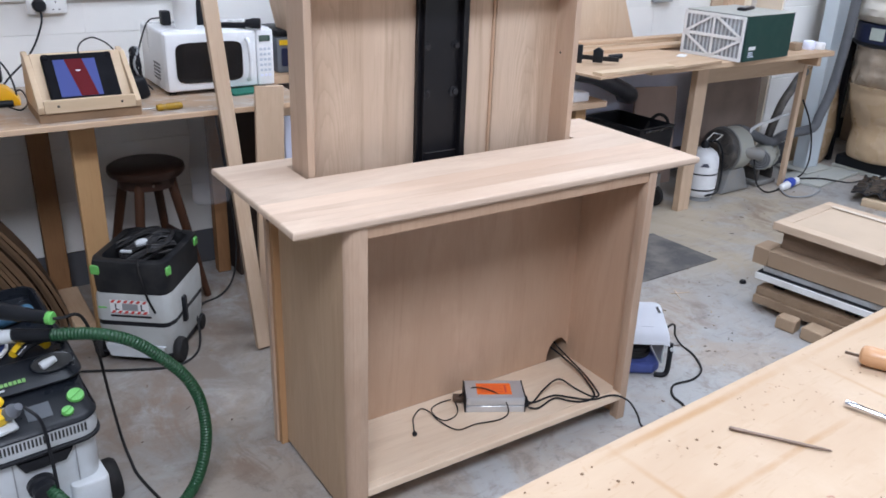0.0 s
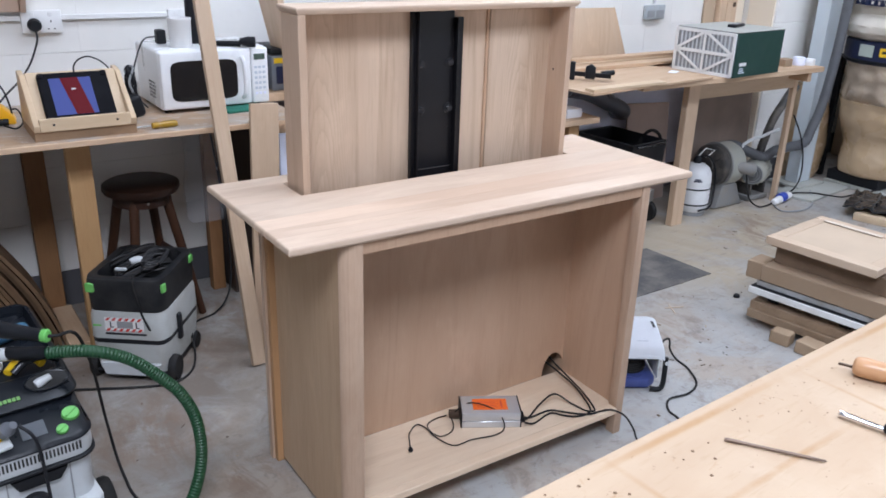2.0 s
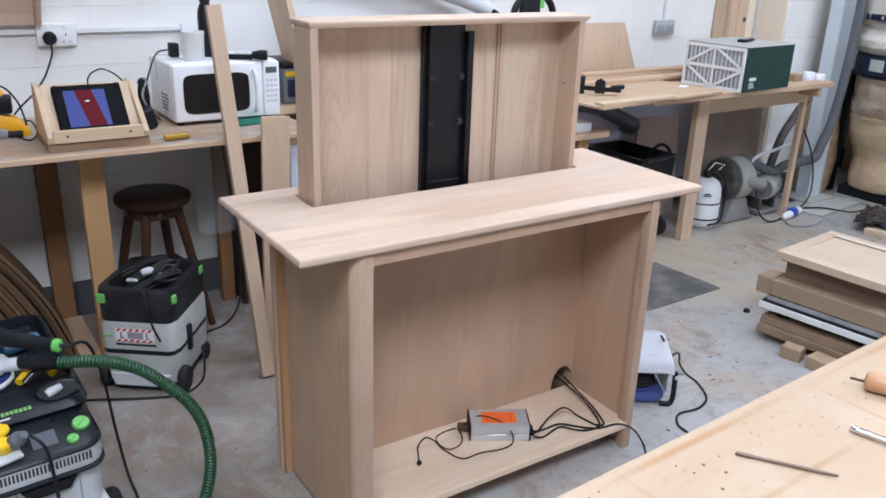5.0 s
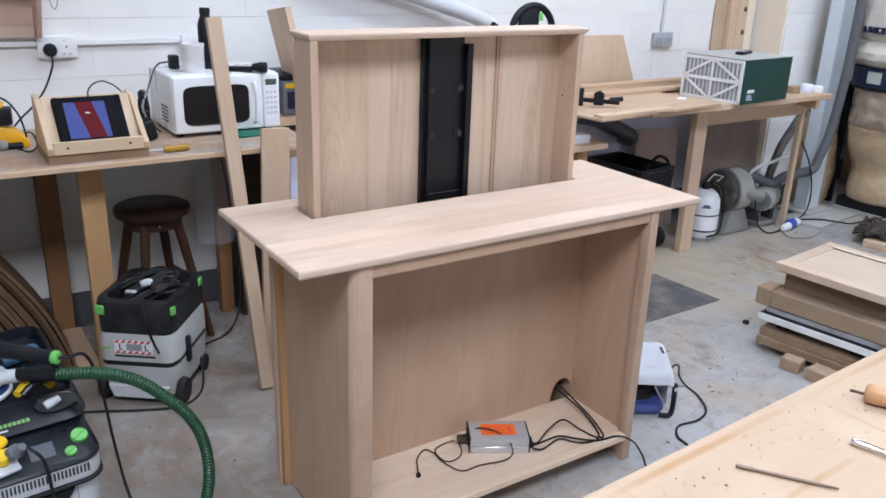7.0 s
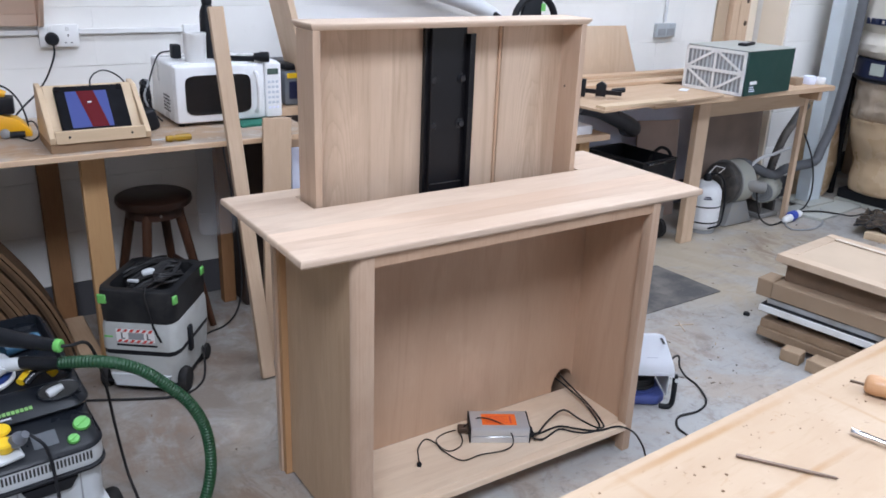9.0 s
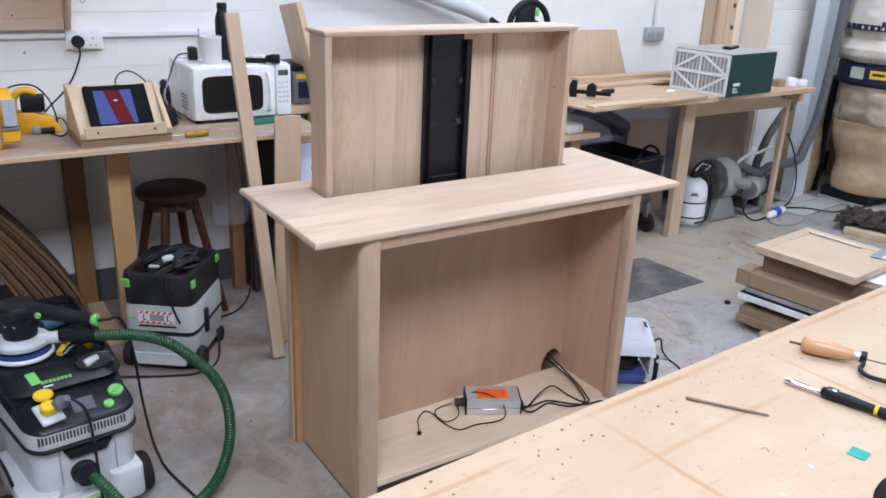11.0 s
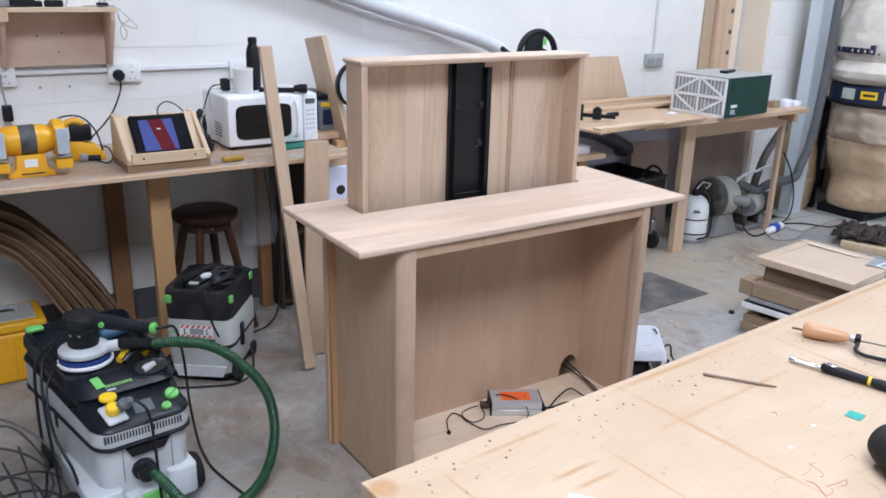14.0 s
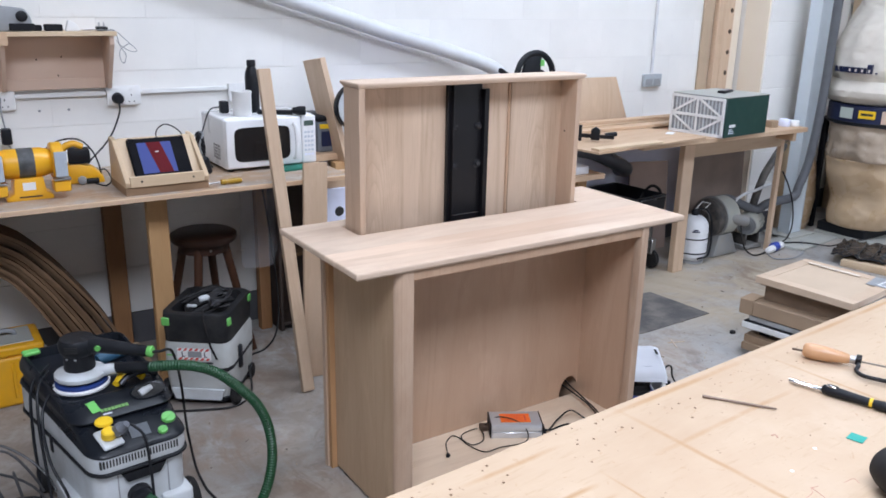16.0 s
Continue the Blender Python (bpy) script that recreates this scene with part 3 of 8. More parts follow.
part("bottom_board", box(LX0 + 0.022, LX1 - 0.022, LY0, LY1 - 0.008, 0, 0.02, 0.001), OAK_X, lift)
SEAM = 1.718
part("back_board", box(LX0 + 0.022, SEAM, LY1 - 0.012, LY1, 0.02, H, 0.001), VENEER, lift)
part("back_board", box(SEAM, LX1 - 0.022, LY1 - 0.022, LY1 - 0.006, 0.02, H, 0.001), VENEER, lift, "pale oak veneered back board standing a little proud")
part("cover_strip", box(SEAM - 0.010, SEAM - 0.001, LY1 - 0.019, LY1 - 0.0125, 0.02, H, 0.001), EDGE, lift, "narrow reddish oak strip along the seam")
MX0, MX1, MY = 1.425, 1.586, LY1 - 0.030
mount = part("mount_plate", box(MX0 + 0.014, MX1 - 0.010, MY, MY + 0.0075, 0.012, H - 0.002, 0.001), BLACK_STEEL, lift, "black steel lift mount")
part("flange", box(MX0, MX0 + 0.0135, MY - 0.004, MY + 0.012, 0.012, H - 0.002, 0.001), BLACK_STEEL, mount)
part("flange", box(MX0 + 0.0135, MX0 + 0.0175, MY - 0.020, MY - 0.0005, 0.012, H - 0.002, 0.0005), BLACK_STEEL, mount)
part("flange", box(MX1 - 0.0095, MX1 - 0.0055, MY - 0.020, MY + 0.004, 0.012, H - 0.028, 0.0005), BLACK_STEEL, mount)
part("flange", box(MX1 - 0.005, MX1 + 0.022, MY - 0.003, MY + 0.003, 0.012, H - 0.028, 0.0005), BLACK_STEEL, mount)
part("foot_plate", box(MX0 - 0.012, MX1 + 0.012, MY - 0.045, MY, 0.020, 0.026, 0.0005), BLACK_STEEL, mount)
part("lower_plate", box(MX0 + 0.018, MX1 - 0.012, MY - 0.0035, MY - 0.0005, 0.027, 0.137, 0.001), BLACK_STEEL, mount)
# Thin steel strip draws the highlight along the plate's bent edge.
part("bright_edge", box(MX0 + 0.018, MX1 - 0.014, MY - 0.0038, MY - 0.0005, 0.1372, 0.1384, 0), STEEL, mount, "pale strip drawn as the highlight on the lower plate's bent edge")
for bx in (MX0 + 0.031, MX1 - 0.025):
    for bz in (H - 0.161, H - 0.301):
        b_ = part("bolt_head", lathe([(0.0, 0.012), (0.009, 0.012), (0.010, 0.011), (0.010, 0.003), (0.017, 0.003), (0.017, 0.0)], 12, m=pose(bx, MY, bz, 90)), BLACK_SHINE, mount)
    for k in range(5):
        part("bolt_hole", lathe([(0.003, 0.0), (0.0, 0.0006)], 8, m=pose(bx, MY - 0.0005, H - 0.06 - 0.045 * k - (0.12 if k > 2 else 0), 90)), INK, mount)
for bx in (MX0 + 0.022, MX0 + 0.085, MX1 - 0.010):
    part("screw", lathe([(0.0, 0.004), (0.006, 0.003), (0.007, 0.0)], 10, m=pose(bx, MY - 0.025, 0.026)), STEEL, mount)
part("screw", lathe([(0.0, 0.002), (0.004, 0.0)], 8, m=pose(LX1 - 0.022, LY0 + 0.06, 0.42, 0, -90)), INK, lift)

# ---------------------------------------------------------------- the workbench in the foreground
WB = 0.928
wb_rot = 3.4
wbench = thing("workbench", turned(0.299, 0.624, 0, wb_rot), "large plywood workbench with drilled holes and stains on its top", "workbench")


def bench_top_material():
    m = Nodes("worn_bench_ply", 0.5, spec=0.3)
    v = m.vec((0.25, 1, 1))
    w = m.vec()
    c = m.mix(m.ramp(m.noise(v, 6, 5, 0.6, 0.5), [(0.35, 0.0), (0.7, 1.0)]), (0.545, 0.41, 0.285), (0.48, 0.345, 0.23))
    c = m.mix(m.ramp(m.noise(w, 2.2, 6, 0.6, 0.6), [(0.48, 0.0), (0.72, 0.8)]), c, (0.475, 0.33, 0.215))
    c = m.mix(m.ramp(m.noise(w, 3.6, 5, 0.6, 0.4), [(0.55, 0.0), (0.72, 0.7)]), c, (0.58, 0.455, 0.335))
    c = m.mix(m.ramp(m.noise(m.vec((0.15, 1, 1)), 130, 3), [(0.58, 0.0), (0.75, 0.4)]), c, (0.42, 0.29, 0.17))
    c = m.mix(m.ramp(m.noise(w, 19, 4, 0.7, 1.5), [(0.64, 0.0), (0.74, 0.6)]), c, (0.40, 0.23, 0.11))
    c = m.mix(m.ramp(m.noise(w, 90, 2), [(0.70, 0.0), (0.76, 0.5)]), c, (0.24, 0.14, 0.08))
    # brown glue and dirt along the joints of the let-in panels
    warp = m.n("ShaderNodeTexNoise", Scale=11.0, Detail=3.0)
    m.link(w, warp.inputs["Vector"])
    off = m.n("ShaderNodeVectorMath")
    off.operation = "MULTIPLY_ADD"
    m.link(warp.outputs["Color"], off.inputs[0])
    off.inputs[1].default_value = (0.006, 0.006, 0)
    m.link(m.coord.outputs["Object"], off.inputs[2])
    xyz = m.n("ShaderNodeSeparateXYZ")
    m.link(off.outputs[0], xyz.inputs[0])

    def near(axis, at, half):
        d = m.n("ShaderNodeMath")
        d.operation = "SUBTRACT"
        m.link(xyz.outputs[axis], d.inputs[0])
        d.inputs[1].default_value = at + 0.003
        e = m.n("ShaderNodeMath")
        e.operation = "ABSOLUTE"
        m.link(d.outputs[0], e.inputs[0])
        return m.ramp(e.outputs[0], [(half * 0.35, 1.0), (half, 0.0)])

    worn = m.ramp(m.noise(w, 9, 5, 0.7), [(0.32, 0.3), (0.55, 1.0)])
    brown = (0.43, 0.26, 0.13)
    for fixed, at, along, mid, half, wide in ((0, 0.122, 1, -0.10, 0.06, 0.004), (0, 0.583, 1, -0.25, 0.27, 0.0062), (0, 0.394, 1, -0.27, 0.13, 0.004), (0, 1.058, 1, -0.3, 0.29, 0.005), (1, -0.166, 0, 0.74, 0.24, 0.007), (1, -0.0485, 0, 0.28, 0.125, 0.0062), (1, -0.022, 0, 0.77, 0.26, 0.009), (1, -0.171, 0, 0.305, 0.065, 0.006), (1, -0.2085, 0, 0.312, 0.06, 0.005), (1, -0.022, 0, 1.5, 0.5, 0.008)):
        k = m.mix(1.0, near(fixed, at, wide), near(along, mid, half), "MULTIPLY")
        c = m.mix(m.mix(1.0, k, worn, "MULTIPLY"), c, brown)
    spot = m.n("ShaderNodeVectorMath")
    spot.operation = "DISTANCE"
    m.link(off.outputs[0], spot.inputs[0])
    spot.inputs[1].default_value = (0.024, -0.032, WB)
    c = m.mix(m.mix(1.0, m.ramp(spot.outputs["Value"], [(0.016, 1.0), (0.030, 0.0)]), worn, "MULTIPLY"), c, brown)
    m.colour(c)
    m.rough(m.ramp(m.noise(w, 7, 4), [(0.3, 0.42), (0.7, 0.65)]))
    m.bump(m.noise(m.vec((0.2, 1, 1)), 150, 3), 0.1, 0.001)
    return m.mat


BENCH_PLY = bench_top_material()
part("tabletop", box(0, 2.44, -1.22, 0, WB - 0.036, WB, 0.002), BENCH_PLY, wbench)
part("frame_rail", box(0.03, 2.41, -0.08, -0.03, WB - 0.136, WB - 0.036, 0.003), PINE_X, wbench)
part("frame_rail", box(0.03, 0.08, -1.19, -0.08, WB - 0.136, WB - 0.036, 0.003), PINE_Y, wbench)
for lx in (0.04, 2.31):
    for ly in (-1.18, -0.13):
        part("leg", box(lx, lx + 0.09, ly, ly + 0.09, 0, WB - 0.036, 0.004), PINE_Z, wbench)

# ---------------------------------------------------------------- left bench along the wall
def dusty_bench():
    m = Nodes("dusty_bench_board", 0.7, spec=0.25)
    v, w = m.vec((0.12, 1, 1)), m.vec()
    c = m.mix(m.ramp(m.noise(v, 14, 5, 0.6, 0.5), [(0.35, 0.0), (0.7, 1.0)]), (0.46, 0.325, 0.22), (0.33, 0.215, 0.135))
    c = m.mix(m.ramp(m.noise(w, 6, 7, 0.65, 0.6), [(0.40, 0.0), (0.60, 0.85)]), c, (0.40, 0.35, 0.30))
    c = m.mix(m.ramp(m.noise(w, 11, 6, 0.7, 1.0), [(0.56, 0.0), (0.68, 0.8)]), c, (0.56, 0.52, 0.47))
    c = m.mix(m.ramp(m.noise(w, 26, 5, 0.7), [(0.60, 0.0), (0.72, 0.7)]), c, (0.20, 0.14, 0.10))
    m.colour(c)
    m.bump(m.noise(w, 120, 4), 0.2, 0.001)
    return m.mat


BT = 0.912
lbench = thing("wall_bench", pose(0, 0, 0), "long wooden bench against the wall, dusty top and rough sawn legs", "bench")
part("tabletop", box(-2.2, 1.47, 2.925, 3.61, BT - 0.022, BT, 0.003), dusty_bench(), lbench)
part("front_lipping", box(-2.2, 1.47, 2.915, 2.925, BT - 0.021, BT - 0.001, 0.002), PINE_X, lbench)
part("leg", box(0.605, 0.690, 3.10, 3.145, 0, BT - 0.022, 0.003), PINE_Z, lbench)
part("leg", box(0.508, 0.590, 3.53, 3.58, 0, BT - 0.022, 0.003), BROWN_Z, lbench)
part("leg", box(-1.4, -1.315, 3.10, 3.145, 0, BT - 0.022, 0.003), PINE_Z, lbench)
part("leg", box(1.222, 1.282, 3.475, 3.525, 0, BT - 0.022, 0.003), BROWN_Z, lbench)
part("foot_rail", box(0.53, 0.61, 3.145, 3.53, 0.0, 0.05, 0.003), PINE_Y, lbench)
part("back_rail", box(-2.2, 1.45, 3.58, 3.61, BT - 0.12, BT - 0.022, 0.003), BROWN_X, lbench)

# ---------------------------------------------------------------- right bench
PALE_X = wood("pale_rail", (0.64, 0.49, 0.35), (0.46, 0.325, 0.21), "X", 0.55, 0.6, vary=0.1)
RT = 0.905
rbench = thing("timber_bench", pose(0, 0, 0), "rough timber bench with board offcuts lying on its top", "bench")
part("tabletop", box(3.32, 4.89, 2.87, 3.54, RT - 0.03, RT, 0.003), PINE_X, rbench)
part("front_rail", box(3.957, 4.853, 3.030, 3.068, RT - 0.150, RT - 0.03, 0.003), PALE_X, rbench)
part("leg", box(3.857, 3.954, 3.022, 3.067, 0, RT - 0.03, 0.003), PALE_Z, rbench)
part("leg", box(4.856, 4.892, 3.03, 3.062, 0, RT - 0.03, 0.003), PALE_Z, rbench)
part("leg", box(4.74, 4.81, 3.48, 3.53, 0, RT - 0.03, 0.003), BROWN_Z, rbench)
part("end_rail", box(4.78, 4.815, 2.90, 3.50, RT - 0.09, RT - 0.03, 0.003), PINE_Y, rbench)

# ---------------------------------------------------------------- in and under the cabinet
ctrl = thing("control_box", turned(1.476, 1.809, 0.1055, -29.8), "silver aluminium lift controller with an orange label, on the cabinet shelf", "controller")
part("lower_shell", box(0.004, 0.196, 0, 0.11, 0.0, 0.024, 0.002), ALU, ctrl)
part("upper_shell", box(0.004, 0.196, 0.001, 0.109, 0.0255, 0.055, 0.003, seg=2), ALU, ctrl)
part("end_plate", box(0, 0.0035, 0.0, 0.11, 0.0, 0.055, 0.001), BLACK, ctrl)
part("end_plate", box(0.1965, 0.200, 0.0, 0.11, 0.0, 0.055, 0.001), BLACK, ctrl)
lab = part("warning_label", box(0.042, 0.156, 0.022, 0.088, 0.055, 0.0556, 0), ORANGE, ctrl, "orange printed warning label")
for i in range(5):
    part("text_bar", box(0.055, 0.128 - 0.01 * (i % 2), 0.036 + i * 0.009, 0.038 + i * 0.009, 0.0556, 0.0559, 0), RED_INK, lab)
part("text_bar", box(0.134, 0.140, 0.034, 0.076, 0.0556, 0.0559, 0), RED_INK, lab)
for i, py in enumerate((0.02, 0.038, 0.056)):
    part("plug", box(0.200, 0.214, py - 0.006, py + 0.006, 0.010, 0.024, 0.001), BLACK, ctrl)
part("lead_socket", box(-0.035, 0.0, 0.045, 0.075, 0.008, 0.026, 0.002), RUST, ctrl, "brown connector with bare wires")

S = 0.110
cable("controller_lead", [(1.668, 1.718, 0.125), (1.700, 1.728, 0.122), (1.771, 1.760, 0.13), (1.842, 1.770, 0.14), (1.886, 1.731, S), (1.900, 1.668, S), (1.925, 1.655, S), (1.945, 1.690, S), (1.962, 1.760, 0.12), (1.975, 1.850, 0.13), (1.985, 1.935, 0.14), (1.99, 1.975, 0.15)], 0.0032, "black lead running from the controller through the notch")
cable("controller_lead", [(1.660, 1.705, 0.122), (1.70, 1.702, S), (1.782, 1.720, S), (1.815, 1.684, S), (1.845, 1.660, S), (1.885, 1.652, S), (1.918, 1.668, S), (1.940, 1.720, 0.115), (1.958, 1.800, 0.125), (1.968, 1.900, 0.13), (1.975, 1.98, 0.13)], 0.0032, "black lead running from the controller through the notch")
cable("controller_lead", [(1.676, 1.735, 0.122), (1.71, 1.735, S), (1.79, 1.735, S), (1.83, 1.70, S), (1.865, 1.665, S), (1.90, 1.645, S), (1.955, 1.638, S), (1.985, 1.622, 0.108), (2.008, 1.590, 0.095), (2.03, 1.566, 0.05), (2.045, 1.552, 0.006), (2.070, 1.510, 0.004), (2.09, 1.43, 0.004)], 0.0034, "black power lead hanging off the cabinet shelf to the floor")
cable("receiver_lead", [(1.27, 1.785, S), (1.290, 1.825, S), (1.314, 1.865, S), (1.36, 1.894, S), (1.376, 1.86, S), (1.374, 1.813, S), (1.398, 1.738, S), (1.467, 1.733, S), (1.545, 1.715, S), (1.588, 1.722, 0.118), (1.592, 1.752, 0.150), (1.570, 1.800, 0.165), (1.535, 1.845, 0.163), (1.500, 1.862, 0.14), (1.488, 1.868, 0.125)], 0.0022, "thin black lead with a small round sensor")
single("sensor_bulb", lathe([(0.0, 0.0), (0.006, 0.002), (0.0085, 0.008), (0.006, 0.014), (0.0, 0.016)], 12), BLACK, "small round black sensor at a lead's end", "sensor", pose(1.268, 1.783, 0.1055))
cable("loop_lead", [(1.468, 1.880, 0.118), (1.435, 1.892, S), (1.392, 1.878, S), (1.378, 1.84, S), (1.39, 1.80, S), (1.432, 1.802, S), (1.462, 1.83, S), (1.474, 1.862, 0.116)], 0.002, "thin black lead in a loop")


# ---------------------------------------------------------------- leaning timbers
def leaning(name, foot, top, w, d, material, label, yaw=0.0):
    """A board from its foot on the floor to its top, w wide across and d deep."""
    f, t = Vector(foot), Vector(top)
    z = (t - f).normalized()
    x = Vector((math.cos(radians(yaw)), math.sin(radians(yaw)), 0))
    x = (x - z * x.dot(z)).normalized()
    y = z.cross(x)
    m = Matrix((x, y, z)).transposed().to_4x4()
    m.translation = f
    n = (t - f).length
    return single(name, box(-w / 2, w / 2, -d / 2, d / 2, 0, n, 0.002), material, label, "board", m)


leaning("leaning_batten", (1.136, 2.704, 0.006), (1.102, 2.990, 1.388), 0.054, 0.026, PALE_Z, "pale timber batten leaning on the bench edge")
leaning("leaning_board", (1.226, 2.826, 0.004), (1.285, 2.896, 0.988), 0.112, 0.018, PALE_Z, "short pale board leaning on the bench edge")
leaning("leaning_plank", (1.755, 3.16, 0.02), (1.500, 3.350, 1.395), 0.028, 0.20, PALE_Z, "pale plank leaning beside the bench end")


# ---------------------------------------------------------------- things on the left bench
plain_button = plain("pale_button", (0.52, 0.57, 0.64), 0.5, dirt=0.05)


def microwave():
    ob = thing("microwave", pose(0.990, 3.195, BT), "white microwave oven with a dark door window, on the bench", "microwave")
    W, D, Hh = 0.440, 0.335, 0.243
    part("casing", box(0, W, 0.018, D, 0.012, Hh, 0.012, seg=3), WHITE_ENAMEL, ob)
    door = part("door", box(0.002, 0.365, -0.006, 0.018, 0.016, Hh - 0.004, 0.010, seg=3), WHITE_ENAMEL, ob)
    pts = []
    for i in range(33):
        a = 2 * math.pi * i / 33
        c, s = math.cos(a), math.sin(a)
        pts.append((0.172 + 0.133 * abs(c) ** 0.28 * (1 if c > 0 else -1), 0.124 + 0.078 * abs(s) ** 0.3 * (1 if s > 0 else -1)))
    part("window", prism(pts, 0.004, "Y", at=-0.009), OVEN_GLASS, door, "dark glass door window")
    part("handle", sweep(spline([(0.325, -0.006, 0.045), (0.327, -0.024, 0.06), (0.330, -0.030, 0.125), (0.327, -0.024, 0.19), (0.325, -0.006, 0.205)], 6), 0.0085, 10), WHITE_ENAMEL, door)
    panel = part("control_panel", box(0.367, W - 0.002, -0.006, 0.018, 0.016, Hh - 0.004, 0.008, seg=3), WHITE_ENAMEL, ob)
    part("display", box(0.377, 0.424, -0.0085, -0.006, 0.192, 0.216, 0.001), plain("lcd", (0.08, 0.12, 0.10), 0.2), panel)
    for r in range(6):
        for c in range(3):
            part("button", box(0.378 + c * 0.017, 0.390 + c * 0.017, -0.0075, -0.006, 0.052 + r * 0.021, 0.062 + r * 0.021, 0.0008), plain_button if r else LILAC, panel)
    for r in range(5):
        for c in range(7):
            part("vent_hole", box(-0.0008, 0.001, 0.08 + c * 0.013, 0.087 + c * 0.013, 0.05 + r * 0.014, 0.058 + r * 0.014, 0), INK, ob)
    for fx in (0.03, 0.40):
        for fy in (0.04, 0.29):
            part("foot", cyl(0.014, 0, 0.014, 12, m=pose(fx, fy, 0)), BLACK, ob)
    return ob


microwave()
MT = BT + 0.243
single("plastic_jar", lathe([(0.0, 0.0), (0.039, 0.0), (0.042, 0.005), (0.044, 0.100), (0.046, 0.104), (0.045, 0.112), (0.041, 0.112), (0.039, 0.02), (0.0, 0.02)], 28), WHITE, "white plastic jar standing on the microwave", "jar", pose(1.108, 3.285, MT))
single("spray_bottle", lathe([(0.0, 0), (0.030, 0), (0.032, 0.006), (0.032, 0.165), (0.029, 0.185), (0.022, 0.204), (0.018, 0.212), (0.021, 0.215), (0.021, 0.236), (0.019, 0.241), (0.0, 0.242)], 22), BLACK, "tall black bottle standing on the microwave", "bottle", pose(1.195, 3.38, MT))
torch = thing("hand_torch", pose(1.180, 3.285, MT + 0.012, 0, 0, -27), "black hand torch with a flared head, lying on the microwave", "torch")
part("barrel", lathe([(0.009, 0.0), (0.011, 0.004), (0.011, 0.15), (0.014, 0.16)], 16, m=pose(0, 0, 0, 0, 90, 0)), BLACK, torch)
part("head", lathe([(0.014, 0.16), (0.017, 0.178), (0.0205, 0.19), (0.0205, 0.218), (0.017, 0.221)], 18, m=pose(0, 0, 0.008, 0, 90, 0)), BLACK, torch)
plug = thing("charger_plug", pose(1.062, 3.40, MT), "black plug-in charger with its lead, on the microwave", "charger")
part("body", box(-0.018, 0.018, -0.02, 0.025, 0, 0.056, 0.006, seg=2), BLACK, plug)
part("lead", sweep(spline([(-0.02, 0, 0.03), (-0.07, -0.01, 0.02), (-0.11, -0.04, -0.04), (-0.135, -0.06, -0.11), (-0.13, -0.09, -0.19), (-0.10, -0.10, -0.232)]), 0.0032, 7), BLACK, plug)

# Brown stands in for the shade on the base board below the lip.
SHADED_BASE = plain("lip_shaded_ply", (0.30, 0.19, 0.11), 0.6, dirt=0.3, scale=8)
stand = thing("tablet_stand", pose(0, 0, BT), "pale plywood tablet stand with sloping cheeks on the bench", "stand")
side = [(2.950, 0.0325), (2.944, 0.056), (3.122, 0.197), (3.188, 0.205), (3.205, 0.0325)]
for sx in (0.497, 0.812):
    part("cheek", prism(side, 0.018, "X", 0.0015, at=sx), PLY, stand)
part("base_board", box(0.497, 0.830, 2.956, 3.205, 0.0, 0.032, 0.002), SHADED_BASE, stand, "base board coloured brown for the shade under the lip")
lip = part("front_lip", box(0.5155, 0.8115, 2.946, 2.964, 0.033, 0.076, 0.002), PLY, stand)
for sx in (0.56, 0.765):
    part("screw", lathe([(0.0045, 0.0), (0.0, 0.001)], 10, m=pose(sx, 2.9455, 0.056, 90)), INK, lip)
part("sloping_board", box(0.5155, 0.8115, -0.006, 0.006, 0.0, 0.195, 0.002, m=pose(0, 3.005, 0.055, -42)), PLY, stand)
CASE_BLACK = plain("matt_black_case", (0.007, 0.007, 0.009), 0.75, dirt=0.05, spec=0.12)
tab = thing("tablet", pose(0.660, 2.984, BT + 0.058, -42), "black cased tablet with a blue and red screen, in a stand", "tablet")
part("case", box(-0.114, 0.116, -0.014, 0.010, -0.004, 0.186, 0.008, seg=3), CASE_BLACK, tab)
scr = part("screen", box(-0.080, 0.056, -0.0152, -0.014, 0.014, 0.160, 0), SCREEN_BLUE, tab, "lit blue screen")
part("stripe", prism([(-0.016, 0.014), (0.040, 0.014), (0.014, 0.160), (-0.044, 0.160)], 0.0006, "Y", at=-0.0158), SCREEN_RED, scr, "dark red band on the screen")
part("caption_bar", box(-0.014, 0.000, -0.0162, -0.0158, 0.112, 0.116, 0), WHITE, scr)
for cx in (-0.101, 0.103):
    part("corner_grip", box(cx - 0.010, cx + 0.010, -0.0165, -0.0138, 0.162, 0.182, 0.003), CASE_BLACK, tab)
cable("tablet_lead", [(0.672, 3.105, 1.105), (0.680, 3.15, 1.125), (0.71, 3.20, 1.142), (0.76, 3.26, 1.140), (0.82, 3.30, 1.10), (0.86, 3.33, 1.03), (0.88, 3.36, 0.95), (0.90, 3.40, 0.918)], 0.0028, "thin black charging lead over the tablet stand")

tangle = thing("cable_bundle", pose(0.895, 3.25, BT), "black bundle of folded leads and a pouch on the bench", "cable bundle")
part("pouch", box(-0.03, 0.028, -0.06, 0.03, 0.0, 0.085, 0.016, seg=3, m=pose(0, 0, 0, 0, -14, 12)), BLACK, tangle)
for i in range(6):
    r = 0.045 + 0.006 * (i % 3)
    pts = [(0.0 + 0.012 * math.sin(3 * a + i), 0.01 + r * 0.55 * math.cos(a), 0.115 + r * 1.25 * math.sin(a)) for a in (2 * math.pi * k / 22 for k in range(23))]
    part("coil", sweep(pts, 0.0045, 6), BLACK if i != 2 else MIDGREY, tangle)

